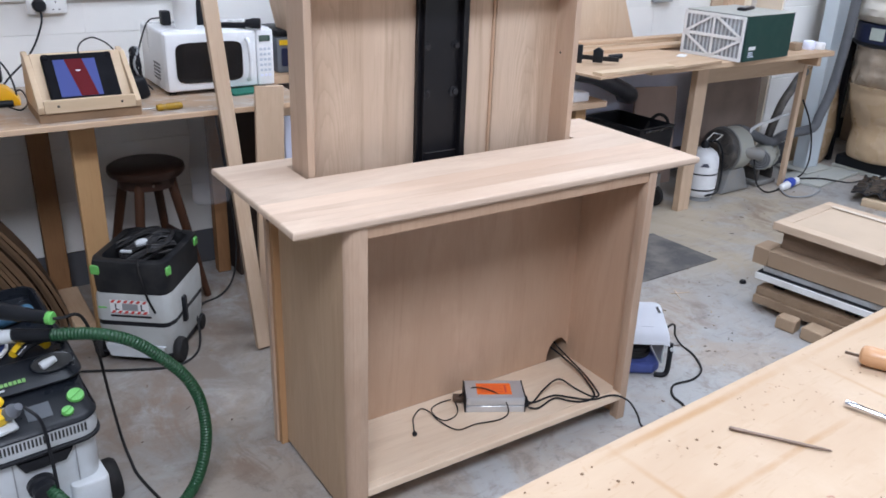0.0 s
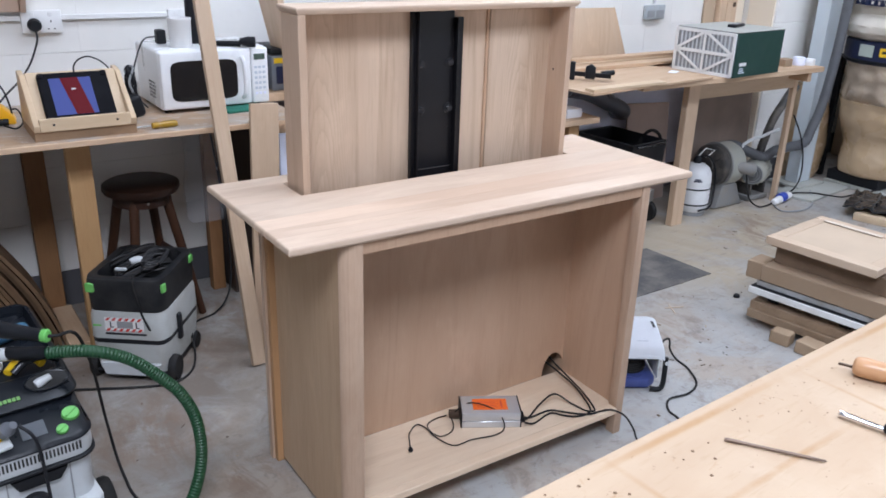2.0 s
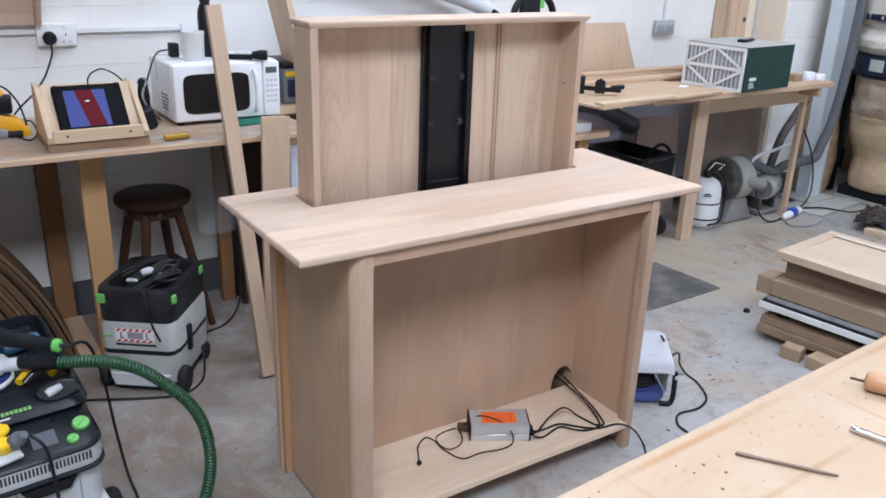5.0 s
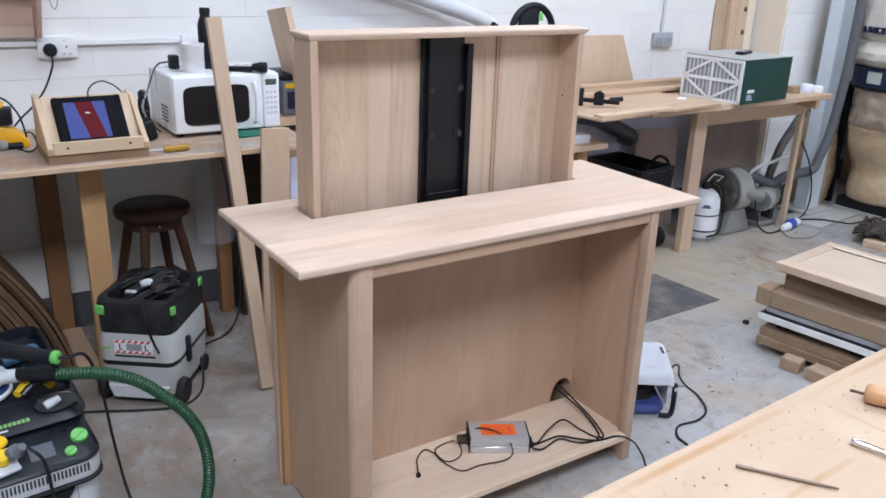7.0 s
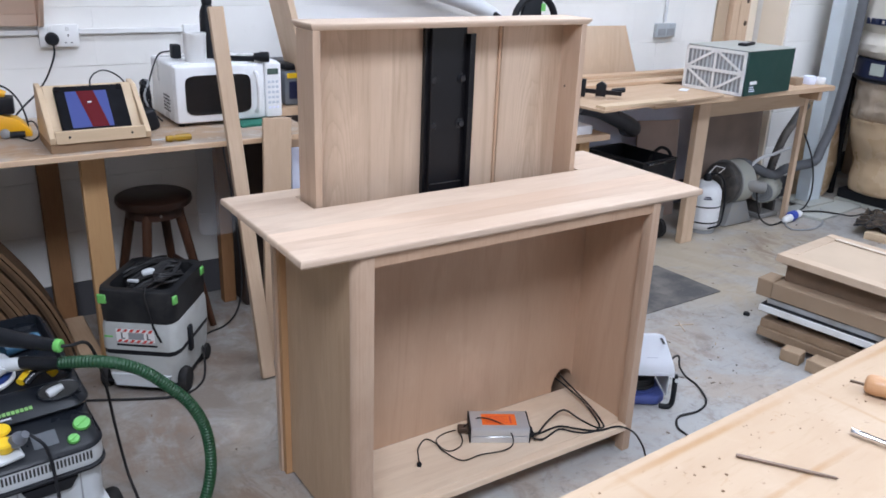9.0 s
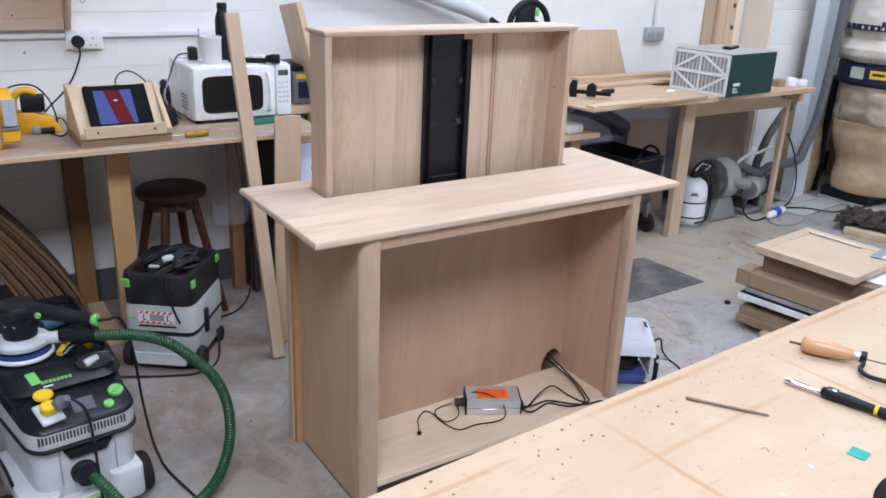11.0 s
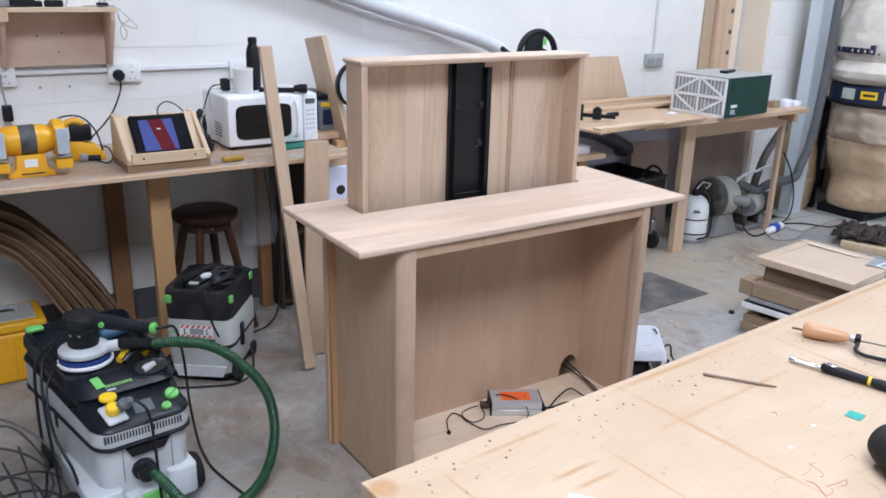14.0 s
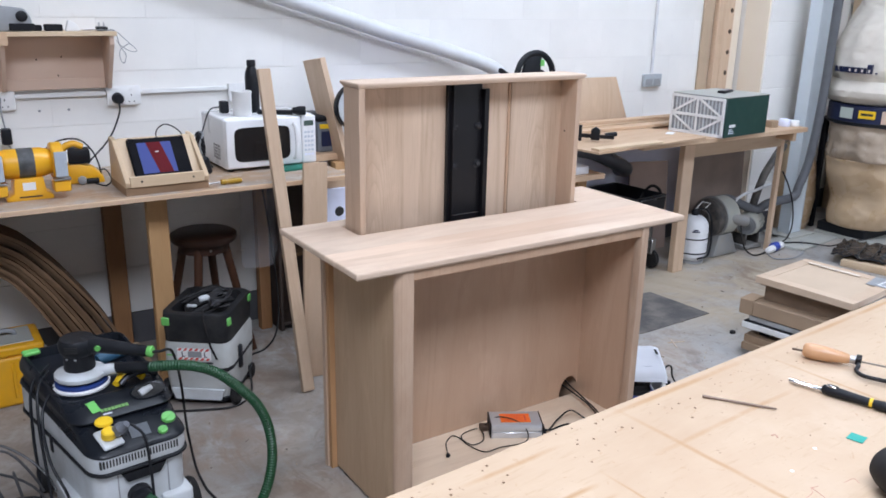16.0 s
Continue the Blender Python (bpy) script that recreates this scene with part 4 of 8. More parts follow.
sd = thing("screwdriver", pose(0.885, 2.978, BT + 0.0135, 0, 0, 4), "screwdriver with an amber handle lying on the bench edge", "screwdriver")
part("handle", lathe([(0.004, 0.0), (0.011, 0.004), (0.013, 0.02), (0.010, 0.03), (0.013, 0.045), (0.013, 0.085), (0.010, 0.095), (0.0, 0.097)], 16, m=pose(0.0, 0, 0, 0, 90)), AMBER, sd)
part("shaft", cyl(0.0028, -0.10, 0.002, 10, m=pose(0, 0, 0, 0, 90)), STEEL, sd)
single("green_cloth", box(0, 0.16, 0, 0.10, 0, 0.012, 0.005, seg=2), plain("green_felt", (0.02, 0.16, 0.11), 0.8), "green cloth folded under the microwave's edge", "cloth", pose(1.22, 3.10, BT, 0, 0, 8))

case = thing("tool_case", pose(1.487, 3.30, BT + 0.035), "dark tool case with a yellow label beside the microwave", "tool case")
part("body", box(0, 0.095, 0, 0.24, 0, 0.150, 0.012, seg=2), plain("slate_case", (0.16, 0.18, 0.21), 0.4), case)
part("lid", box(0.002, 0.093, 0.003, 0.237, 0.151, 0.178, 0.010, seg=2), BLACK, case)
part("front_panel", box(0.020, 0.085, -0.003, 0.001, 0.03, 0.105, 0.004), NAVY, case)
part("label", box(0.012, 0.085, -0.004, 0.0, 0.118, 0.140, 0.001), YELLOW_PLUG, case, "yellow label strip")
single("timber_block", box(1.44, 1.62, 3.26, 3.58, BT, BT + 0.034, 0.002), PINE_Y, "rough timber block under the tool case", "offcut")
leaning("lower_shelf_post", (1.56, 3.22, 0.0), (1.56, 3.22, BT), 0.06, 0.05, PINE_Z, "rough timber post under the bench end")
lil = thing("speaker_panel", pose(1.425, 3.10, 0.62), "small lilac panel with a round black hole, hung below the bench", "panel")
part("sheet", box(0, 0.11, 0, 0.012, 0, 0.19, 0.002), LILAC, lil)
part("hole_ring", lathe([(0.0, 0.004), (0.022, 0.003), (0.024, 0.0)], 20, m=pose(0.075, -0.0005, 0.075, 90)), INK, lil)
part("batten", box(-0.02, 0.14, 0.012, 0.05, 0.19, 0.268, 0.002), PINE_X, lil)


def grinder():
    ob = thing("bench_grinder", pose(0.178, 3.125, BT), "yellow bench grinder with steel wheel guards, on the bench", "grinder")
    part("base", prism([(-0.090, 0.0), (0.075, 0.0), (0.075, 0.014), (0.052, 0.028), (0.045, 0.085), (-0.055, 0.085), (-0.062, 0.028), (-0.090, 0.014)], 0.10, "Y", 0.003, at=-0.06), YELLOW, ob)
    part("base_slot", box(-0.045, 0.035, -0.0615, -0.059, 0.012, 0.017, 0), INK, ob)
    mot = part("motor", lathe([(0.0, -0.115), (0.035, -0.11), (0.048, -0.09), (0.057, -0.07), (0.057, 0.055), (0.048, 0.085), (0.03, 0.105), (0.0, 0.11)], 28, m=pose(-0.005, -0.01, 0.137, 0, 90)), YELLOW, ob)
    part("name_plate", lathe([(0.0574, -0.03), (0.0578, -0.028), (0.0578, 0.025), (0.0574, 0.027)], 28, m=pose(-0.005, -0.01, 0.137, 0, 90)), plain("dark_plate", (0.045, 0.048, 0.05), 0.5, dirt=0.3, dust=(0.2, 0.2, 0.2)), mot, "dark name plate band")
    part("rating_plate", box(-0.03, 0.015, -0.0612, -0.060, 0.040, 0.070, 0), WHITE, ob)
    for sx, nm in ((0.105, 1), (-0.115, -1)):
        g = part("wheel_guard", lathe([(0.0, -0.022), (0.066, -0.022), (0.072, -0.016), (0.072, 0.016), (0.066, 0.022), (0.0, 0.022)], 28, m=pose(sx, -0.005, 0.137, 0, 90)), YELLOW, ob)
        part("grinding_wheel", cyl(0.060, -0.012, 0.012, 24, m=pose(sx, -0.02, 0.130, 0, 90), soft=0.003), MIDGREY, g)
        part("tool_rest", box(sx - 0.028, sx + 0.032, -0.105, -0.06, 0.075, 0.082, 0.001), STEEL, g)
        part("eye_shield", box(sx - 0.020, sx + 0.024, -0.104, -0.092, 0.088, 0.185, 0.002, m=None), plain("clear_shield", (0.45, 0.50, 0.55), 0.15), g)
        part("spark_tray", box(sx - 0.03, sx + 0.03, -0.10, -0.03, 0.030, 0.070, 0.004), YELLOW, g)
    return ob


grinder()
pl = thing("cordless_planer", turned(0.395, 3.31, BT, -8), "yellow and black cordless power tool lying on the bench", "power tool")
part("body", prism([(-0.08, 0.0), (0.095, 0.0), (0.09, 0.025), (0.055, 0.065), (0.0, 0.085), (-0.065, 0.085)], 0.07, "Y", 0.008, at=-0.035), YELLOW, pl)
part("battery", box(-0.04, 0.045, -0.04, 0.035, 0.086, 0.145, 0.006, seg=2), BLACK, pl)
part("handle", sweep(spline([(-0.07, 0, 0.07), (-0.06, 0, 0.14), (-0.02, 0, 0.165), (0.02, 0, 0.15)]), 0.014, 10), YELLOW, pl)
part("knob", lathe([(0.012, 0.0), (0.017, 0.004), (0.017, 0.022), (0.012, 0.026), (0.0, 0.026)], 16, m=pose(0.005, -0.036, 0.018, 90)), MIDGREY, pl)
part("chuck", cyl(0.012, 0.0, 0.05, 14, m=pose(0.02, -0.05, 0.014, 0, 90), soft=0.002), BLACK, pl)
cable("tool_lead", [(0.47, 3.28, BT + 0.004), (0.475, 3.30, BT + 0.05), (0.46, 3.34, BT + 0.12), (0.42, 3.40, BT + 0.165), (0.35, 3.45, BT + 0.16), (0.28, 3.45, BT + 0.12), (0.2, 3.47, BT + 0.05), (0.12, 3.48, BT + 0.005)], 0.0035, "black lead looped over the power tool")
cable("bench_lead", [(0.44, 3.24, BT + 0.004), (0.47, 3.18, BT + 0.004), (0.50, 3.22, BT + 0.02), (0.49, 3.30, BT + 0.05), (0.45, 3.40, BT + 0.004)], 0.003, "black lead lying on the bench")

# ---------------------------------------------------------------- on the wall, left
def double_socket(name, x, z, label, material, wide=0.148, high=0.088):
    ob = thing(name, pose(x, NORTH - 0.002, z), label, "socket")
    part("back_box", box(0.002, wide - 0.002, -0.016, 0, 0.002, high - 0.002, 0.002), material, ob)
    plate = part("face_plate", box(0, wide, -0.027, -0.016, 0, high, 0.005, seg=2), material, ob)
    for sx in (0.28, 0.72):
        part("rocker", box(wide * sx - 0.008, wide * sx + 0.008, -0.029, -0.026, high * 0.72, high * 0.90, 0.001), material, plate)
        for dx, dz, h in ((0.0, 0.052, 0.009), (-0.011, 0.026, 0.004), (0.011, 0.026, 0.004)):
            part("pin_slot", box(wide * sx + dx - (0.002 if h > 0.005 else 0.0035), wide * sx + dx + (0.002 if h > 0.005 else 0.0035), -0.0274, -0.0268, dz - 0.012, dz - 0.012 + h, 0), INK, plate)
    return ob


double_socket("double_socket", 0.591, 1.189, "white double wall socket with switches", WHITE)
tp = thing("mains_plug", pose(0.636, NORTH - 0.029, 1.222), "black mains plug with a hanging lead, in the wall socket", "plug")
part("body", lathe([(0.0, 0.032), (0.018, 0.031), (0.024, 0.024), (0.026, 0.004), (0.026, 0.0)], 20, m=pose(0, 0, 0, 90)), BLACK, tp)
part("lead", sweep(spline([(0, -0.018, -0.015), (0, -0.024, -0.05), (-0.014, -0.03, -0.09), (-0.045, -0.04, -0.15), (-0.09, -0.05, -0.205), (-0.15, -0.08, -0.252), (-0.20, -0.12, -0.296)]), 0.004, 8), BLACK, tp)
double_socket("wall_socket", 1.158, 1.180, "white wall socket above the microwave", WHITE, 0.115, 0.088)
double_socket("socket_outlet", 0.07, 1.19, "white wall socket at the trunking's end", WHITE)
p2 = thing("hanging_plug", pose(0.165, NORTH - 0.03, 1.045), "black plug and lead hanging from the wall socket", "plug")
part("body", box(-0.02, 0.02, -0.02, 0.016, 0, 0.07, 0.007, seg=2), BLACK, p2)
part("lead", sweep(spline([(0, 0, 0.068), (-0.005, 0, 0.11), (-0.008, 0.0, 0.16), (-0.004, -0.01, 0.20)]), 0.0035, 7), MIDGREY, p2)
part("second_lead", sweep(spline([(0, 0, 0.004), (0.02, -0.005, -0.03), (0.045, -0.02, -0.07), (0.06, -0.05, -0.125)]), 0.0035, 7), MIDGREY, p2)
for n, (a, b) in enumerate(((-2.6, 0.07), (0.218, 0.591), (0.739, 1.158))):
    single("cable_trunking", box(a, b, NORTH - 0.020, NORTH - 0.001, 1.236, 1.256, 0.002), WHITE, "white plastic cable trunking along the wall", "trunking", kind="structure")
for hx in (0.31, 0.43):
    single("wall_plug_hole", lathe([(0.006, 0.0), (0.0045, 0.001), (0.0, 0.0006)], 10), MIDGREY, "small drilled hole in the painted wall", "hole", pose(hx, NORTH - 0.0012, 1.178, 90))

sh = thing("wall_shelf", pose(0, 0, 0), "brown board wall shelf on sloping brackets", "shelf")
part("top_board", box(-0.55, 0.622, 3.425, NORTH - 0.002, 1.505, 1.524, 0.002), PLY, sh)
part("back_board", box(-0.55, 0.600, NORTH - 0.020, NORTH - 0.002, 1.272, 1.505, 0.001), SHELF_PINK, sh)
part("lower_rail", box(-0.55, 0.590, NORTH - 0.034, NORTH - 0.021, 1.272, 1.318, 0.002), SHELF_PINK, sh)
part("bracket", prism([(NORTH - 0.020, 1.272), (NORTH - 0.060, 1.272), (3.435, 1.470), (3.435, 1.505), (NORTH - 0.020, 1.505)], 0.018, "X", 0.001, at=0.592), SHELF_PINK, sh)
part("bracket", prism([(NORTH - 0.020, 1.272), (NORTH - 0.060, 1.272), (3.435, 1.470), (3.435, 1.505), (NORTH - 0.020, 1.505)], 0.018, "X", 0.001, at=0.17), SHELF_PINK, sh)
part("front_strip", box(-0.55, 0.20, 3.417, 3.425, 1.470, 1.523, 0.001), PINE_X, sh)
for hx, hz in ((0.32, 1.40), (0.42, 1.41), (0.33, 1.31), (0.40, 1.33)):
    part("screw", lathe([(0.004, 0.0), (0.0, 0.001)], 8, m=pose(hx, NORTH - 0.0202, hz, 90)), RUST, sh)
ST = 1.524
rad = thing("shelf_radio", pose(0.235, 3.50, ST, 0, 0, 0), "grey and black radio standing on the wall shelf", "radio")
part("body", prism([(-0.09, 0.0), (0.07, 0.0), (0.066, 0.055), (0.045, 0.090), (-0.05, 0.102), (-0.09, 0.09)], 0.09, "Y", 0.010, at=-0.045), MIDGREY, rad)
part("dial", lathe([(0.022, 0.0), (0.022, 0.006), (0.017, 0.010), (0.0, 0.010)], 20, m=pose(0.03, -0.045, 0.06, 90)), BLACK, rad)
part("base", box(-0.02, 0.075, -0.05, -0.042, 0.004, 0.032, 0.003), BLACK, rad)
single("power_adapter", box(-0.035, 0.035, -0.02, 0.02, 0, 0.028, 0.004), BLACK, "black power adapter on the wall shelf", "adapter", pose(0.385, 3.50, ST))
single("small_adapter", box(-0.018, 0.018, -0.018, 0.018, 0, 0.024, 0.004), BLACK, "small black adapter on the wall shelf", "adapter", pose(0.325, 3.52, ST))
single("white_adapter", prism([(-0.025, 0.0), (0.035, 0.0), (0.02, 0.03), (-0.01, 0.045)], 0.03, "Y", 0.003), WHITE, "white plug adapter on the wall shelf", "adapter", pose(0.455, 3.49, ST))
p3 = thing("plug_adapter", pose(0.575, 3.49, ST), "black three-pin plug lying on the wall shelf", "plug")
part("body", box(-0.022, 0.022, -0.02, 0.02, 0, 0.018, 0.003), BLACK, p3)
for dx in (-0.010, 0.010):
    part("pin", box(dx - 0.003, dx + 0.003, -0.002, 0.002, 0.018, 0.036, 0), STEEL, p3)
cable("shelf_wire", [(0.50, 3.50, ST + 0.003), (0.54, 3.47, ST + 0.006), (0.59, 3.46, ST + 0.004), (0.632, 3.48, ST - 0.004), (0.665, 3.50, 1.492), (0.715, 3.50, 1.440), (0.690, 3.51, 1.436), (0.650, 3.51, 1.462), (0.636, 3.51, 1.485)], 0.0018, "thin grey wires hanging off the wall shelf", material=MIDGREY)
cable("shelf_wire", [(0.60, 3.52, ST + 0.003), (0.634, 3.52, ST - 0.002), (0.650, 3.52, 1.46), (0.672, 3.52, 1.42), (0.662, 3.52, 1.385), (0.648, 3.52, 1.400), (0.650, 3.52, 1.44), (0.690, 3.52, 1.470)], 0.0018, "thin grey wires hanging off the wall shelf", material=MIDGREY)
pp = spline([(0.2, 3.555, 2.02), (1.443, 3.555, 1.675), (2.009, 3.555, 1.512), (2.36, 3.555, 1.42), (2.72, 3.52, 1.30), (2.80, 3.48, 1.16)], 8)
single("extraction_pipe", sweep(pp, 0.040, 18), SILVER_PIPE, "pale grey pipe sloping along the wall", "pipe")
cable("wall_line", [(0.8, NORTH - 0.003, 1.823), (1.1, NORTH - 0.003, 1.812), (1.6, NORTH - 0.003, 1.795)], 0.0022, "thin dark wire along the wall", material=MIDGREY)

# ---------------------------------------------------------------- stool, bag, bent strips, yellow box
stool = thing("stool", turned(0.920, 3.385, 0, 12) @ Matrix.Diagonal((1, 1, 1.03, 1)), "round dark-stained wooden stool tucked under the bench", "stool")
part("seat", lathe([(0.0, 0.540), (0.11, 0.540), (0.148, 0.548), (0.156, 0.562), (0.154, 0.578), (0.140, 0.586), (0.0, 0.580)], 36), STOOL, stool)
part("apron_ring", lathe([(0.112, 0.500), (0.118, 0.500), (0.118, 0.541), (0.112, 0.541)], 32), STOOL, stool)
for a in (45, 135, 225, 315):
    c, s = math.cos(radians(a)), math.sin(radians(a))
    part("leg", sweep([(0.095 * c, 0.095 * s, 0.54), (0.155 * c, 0.155 * s, 0.27), (0.215 * c, 0.215 * s, 0.0)], lambda i: (0.021, 0.019, 0.015)[i], 12), STOOL_LEG, stool)
part("rivet", lathe([(0.006, 0.0), (0.005, 0.003), (0.0, 0.004)], 12, m=pose(-0.03, -0.115, 0.522, 90, 0, -10)), STEEL, stool)
for z, a0 in ((0.20, 0), (0.26, 90)):
    for sgn in (1, -1):
        a, b = radians(a0 + 45 * 1), radians(a0 + 135)
        r = 0.166
        part("stretcher", sweep([(sgn * r * math.cos(a), sgn * r * math.sin(a), z), (sgn * r * math.cos(b), sgn * r * math.sin(b), z)], 0.010, 10), STOOL, stool)

# Near-black tone that carries the deep shade under the bench end.
UNDERBENCH_SHADE = plain("underbench_shade_board", (0.045, 0.030, 0.024), 0.5, dirt=0.2, scale=6, dust=(0.09, 0.07, 0.055))
bagbm = bmesh.new()
prof = [(0.02, 0.0), (0.075, 0.008), (0.090, 0.03), (0.094, 0.10), (0.092, 0.17), (0.095, 0.24), (0.088, 0.31), (0.090, 0.38), (0.082, 0.44), (0.075, 0.49), (0.06, 0.505)]
lathe(prof, 64, bagbm, Matrix.Diagonal((1.0, 0.45, 1, 1)))
for v in bagbm.verts:
    n = noise.noise(v.co * 14) * 0.014 - 0.012 * abs(noise.noise(Vector((v.co.x * 26, v.co.y * 26, v.co.z * 7))))
    v.co += Vector((v.co.x, v.co.y, 0)).normalized() * n
single("plastic_bag", bagbm, BAG, "clear plastic bag hanging under the bench", "bag", pose(1.197, 3.395, 0.375))
# Added box, filling the dark space right of the batten with shade colour.
dp = thing("underbench_shade_box", pose(1.30, 3.40, 0), "near-black open box added for the deep shade under the bench", "cupboard")
part("side_panel", box(0.0, 0.018, 0.0, 0.175, 0.0, 0.845, 0.002), UNDERBENCH_SHADE, dp)
part("side_panel", box(0.40, 0.418, 0.0, 0.175, 0.0, 0.845, 0.002), UNDERBENCH_SHADE, dp)
part("back_panel", box(0.018, 0.40, 0.160, 0.175, 0.02, 0.845, 0.001), UNDERBENCH_SHADE, dp)
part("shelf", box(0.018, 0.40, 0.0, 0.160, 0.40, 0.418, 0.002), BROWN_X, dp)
part("bottom", box(0.018, 0.40, 0.0, 0.160, 0.03, 0.048, 0.002), UNDERBENCH_SHADE, dp)

strips = thing("bent_strips", pose(0, 0, 0), "bundle of brown bent laminate strips leaning under the bench", "strips")
OUT = [(-0.60, 0.93), (-0.25, 0.87), (0.067, 0.739), (0.201, 0.628), (0.339, 0.445), (0.450, 0.255), (0.520, 0.06), (0.530, 0.004)]
INN = [(-0.60, 0.80), (-0.25, 0.73), (0.030, 0.577), (0.130, 0.465), (0.215, 0.310), (0.290, 0.150), (0.330, 0.03), (0.333, 0.004)]
for i in range(12):
    f = i / 11 + (0.010 if i % 2 else -0.008)
    mid = spline([(a[0] + (b[0] - a[0]) * f, 0, max(0.002, a[1] + (b[1] - a[1]) * f)) for a, b in zip(OUT, INN)], 5)
    y0, y1 = 3.235 + 0.014 * (i % 3), 3.44 + 0.02 * (i % 2)
    bm = bmesh.new()
    q = []
    for k, c in enumerate(mid):
        d = (mid[min(k + 1, len(mid) - 1)] - mid[max(k - 1, 0)]).normalized()
        n = Vector((d.z, 0, -d.x)) * 0.0068
        q.append([bm.verts.new((v.x, y, max(v.z, 0.001))) for v, y in ((c - n, y0), (c + n, y0), (c + n, y1), (c - n, y1))])
    for u, w in zip(q, q[1:]):
        for k in range(4):
            bm.faces.new((u[k], u[(k + 1) % 4], w[(k + 1) % 4], w[k]))
    bm.faces.new(q[0][::-1])
    bm.faces.new(q[-1])
    part("strip", bm, BROWN_X, strips)

tr = thing("site_transformer", turned(0.02, 3.215, 0, 0), "yellow site transformer box standing on the floor", "transformer")
part("case", box(-0.20, 0.14, 0.0, 0.24, 0.0, 0.225, 0.018, seg=3), YELLOW, tr)
part("lid", box(-0.205, 0.145, -0.005, 0.245, 0.226, 0.270, 0.014, seg=3), YELLOW, tr)
part("top_panel", box(-0.17, 0.11, 0.03, 0.21, 0.268, 0.274, 0.002), DUSTY_TOP, tr, "dusty grey top panel")
part("handle", sweep(spline([(-0.12, 0.13, 0.268), (-0.10, 0.13, 0.295), (0.03, 0.13, 0.295), (0.05, 0.13, 0.268)]), 0.010, 10), MIDGREY, tr)
for i in range(4):
    part("rib", box(-0.16 + i * 0.085, -0.145 + i * 0.085, -0.008, 0.0, 0.04, 0.20, 0.003), YELLOW, tr)
part("outlet", box(0.135, 0.165, 0.03, 0.12, 0.12, 0.21, 0.008), GREY, tr)

# ---------------------------------------------------------------- dust extractor with a sander on it
def wheel(name, parent, x, y, z, r, w, axis_yaw=90, hub=None):
    m = pose(x, y, z, 90, 0, axis_yaw)
    t = part(name, lathe([(r * 0.62, -w / 2), (r * 0.9, -w / 2), (r, -w / 4), (r, w / 4), (r * 0.9, w / 2), (r * 0.62, w / 2)], 26, m=m), RUBBER, parent)
    part("hub", lathe([(0.0, -w * 0.42), (r * 0.2, -w * 0.46), (r * 0.64, -w * 0.36), (r * 0.64, w * 0.36), (r * 0.2, w * 0.46), (0.0, w * 0.42)], 22, m=m), hub or GREY, t)
    return t


ex = thing("dust_extractor", turned(0.262, 1.985, 0, 5.5) @ pose(0.168, 0, 0) @ Matrix.Diagonal((1.09, 1, 1.02, 1)) @ pose(-0.168, 0, 0), "grey and dark blue workshop dust extractor with lime green controls", "dust extractor")
tub = [(-0.135, 0.02), (-0.115, 0.0), (0.125, 0.0), (0.148, 0.03), (0.168, 0.30), (0.168, 0.56), (0.14, 0.62), (-0.14, 0.62), (-0.172, 0.56), (-0.172, 0.30)]


def loft(rings):
    bm = bmesh.new()
    vs = [[bm.verts.new(p) for p in r] for r in rings]
    k = len(vs[0])
    for a, b in zip(vs, vs[1:]):
        for i in range(k):
            bm.faces.new((a[i], a[(i + 1) % k], b[(i + 1) % k], b[i]))
    bm.faces.new(vs[0][::-1])
    bm.faces.new(vs[-1])
    return bm


def rounded(x0, x1, y0, y1, r, k=7):
    """A rectangle with rounded corners, k points to a corner."""
    out = []
    for cx, cy, a0 in ((x1 - r, y0 + r, -90), (x1 - r, y1 - r, 0), (x0 + r, y1 - r, 90), (x0 + r, y0 + r, 180)):
        out += [(cx + r * math.cos(radians(a0 + 90 * i / (k - 1))), cy + r * math.sin(radians(a0 + 90 * i / (k - 1)))) for i in range(k)]
    return out


def shell(inset, front, zf, zb, r=0.055):
    """One ring of the extractor's body, its height rising from front to back."""
    p = rounded(-0.172 + inset, 0.168 - inset, front, 0.618 - inset, max(0.01, r - inset))
    p = [(a * (1 - (0.34 if a < 0 else 0.10) * min(1.0, max(0.0, (0.30 - b) / 0.32))), b) for a, b in p]
    return [(a, b, zf + (zb - zf) * (b - front) / (0.618 - inset - front)) for a, b in p]


part("container", loft([shell(0.020, 0.012, 0.055, 0.055), shell(0.016, 0.008, 0.07, 0.07), shell(0.010, 0.0, 0.289, 0.289)]), GREY, ex)
for gx in (-0.055, 0.085):
    part("groove", box(gx, gx + 0.003, -0.0012, 0.01, 0.17, 0.288, 0), MIDGREY, ex)
for x0, x1, z1 in ((-0.160, -0.062, 0.158), (0.062, 0.152, 0.166), (-0.062, 0.062, 0.128)):
    part("bumper", prism([(x0 + 0.012, -0.024), (x1 - 0.012, -0.024), (x1, -0.012), (x1, 0.30), (x0, 0.30), (x0, -0.012)], z1 - 0.062, "Z", 0.008, at=0.062), GREY, ex)
part("gasket", loft([shell(0.000, -0.014, 0.2895, 0.2895), shell(-0.004, -0.019, 0.293, 0.293), shell(-0.004, -0.019, 0.299, 0.299), shell(0.0, -0.014, 0.302, 0.302)]), BLACK, ex)
part("upper_body", loft([shell(0.003, -0.010, 0.3025, 0.3025), shell(0.001, -0.013, 0.312, 0.312), shell(0.002, -0.013, 0.349, 0.398)]), GREY, ex)
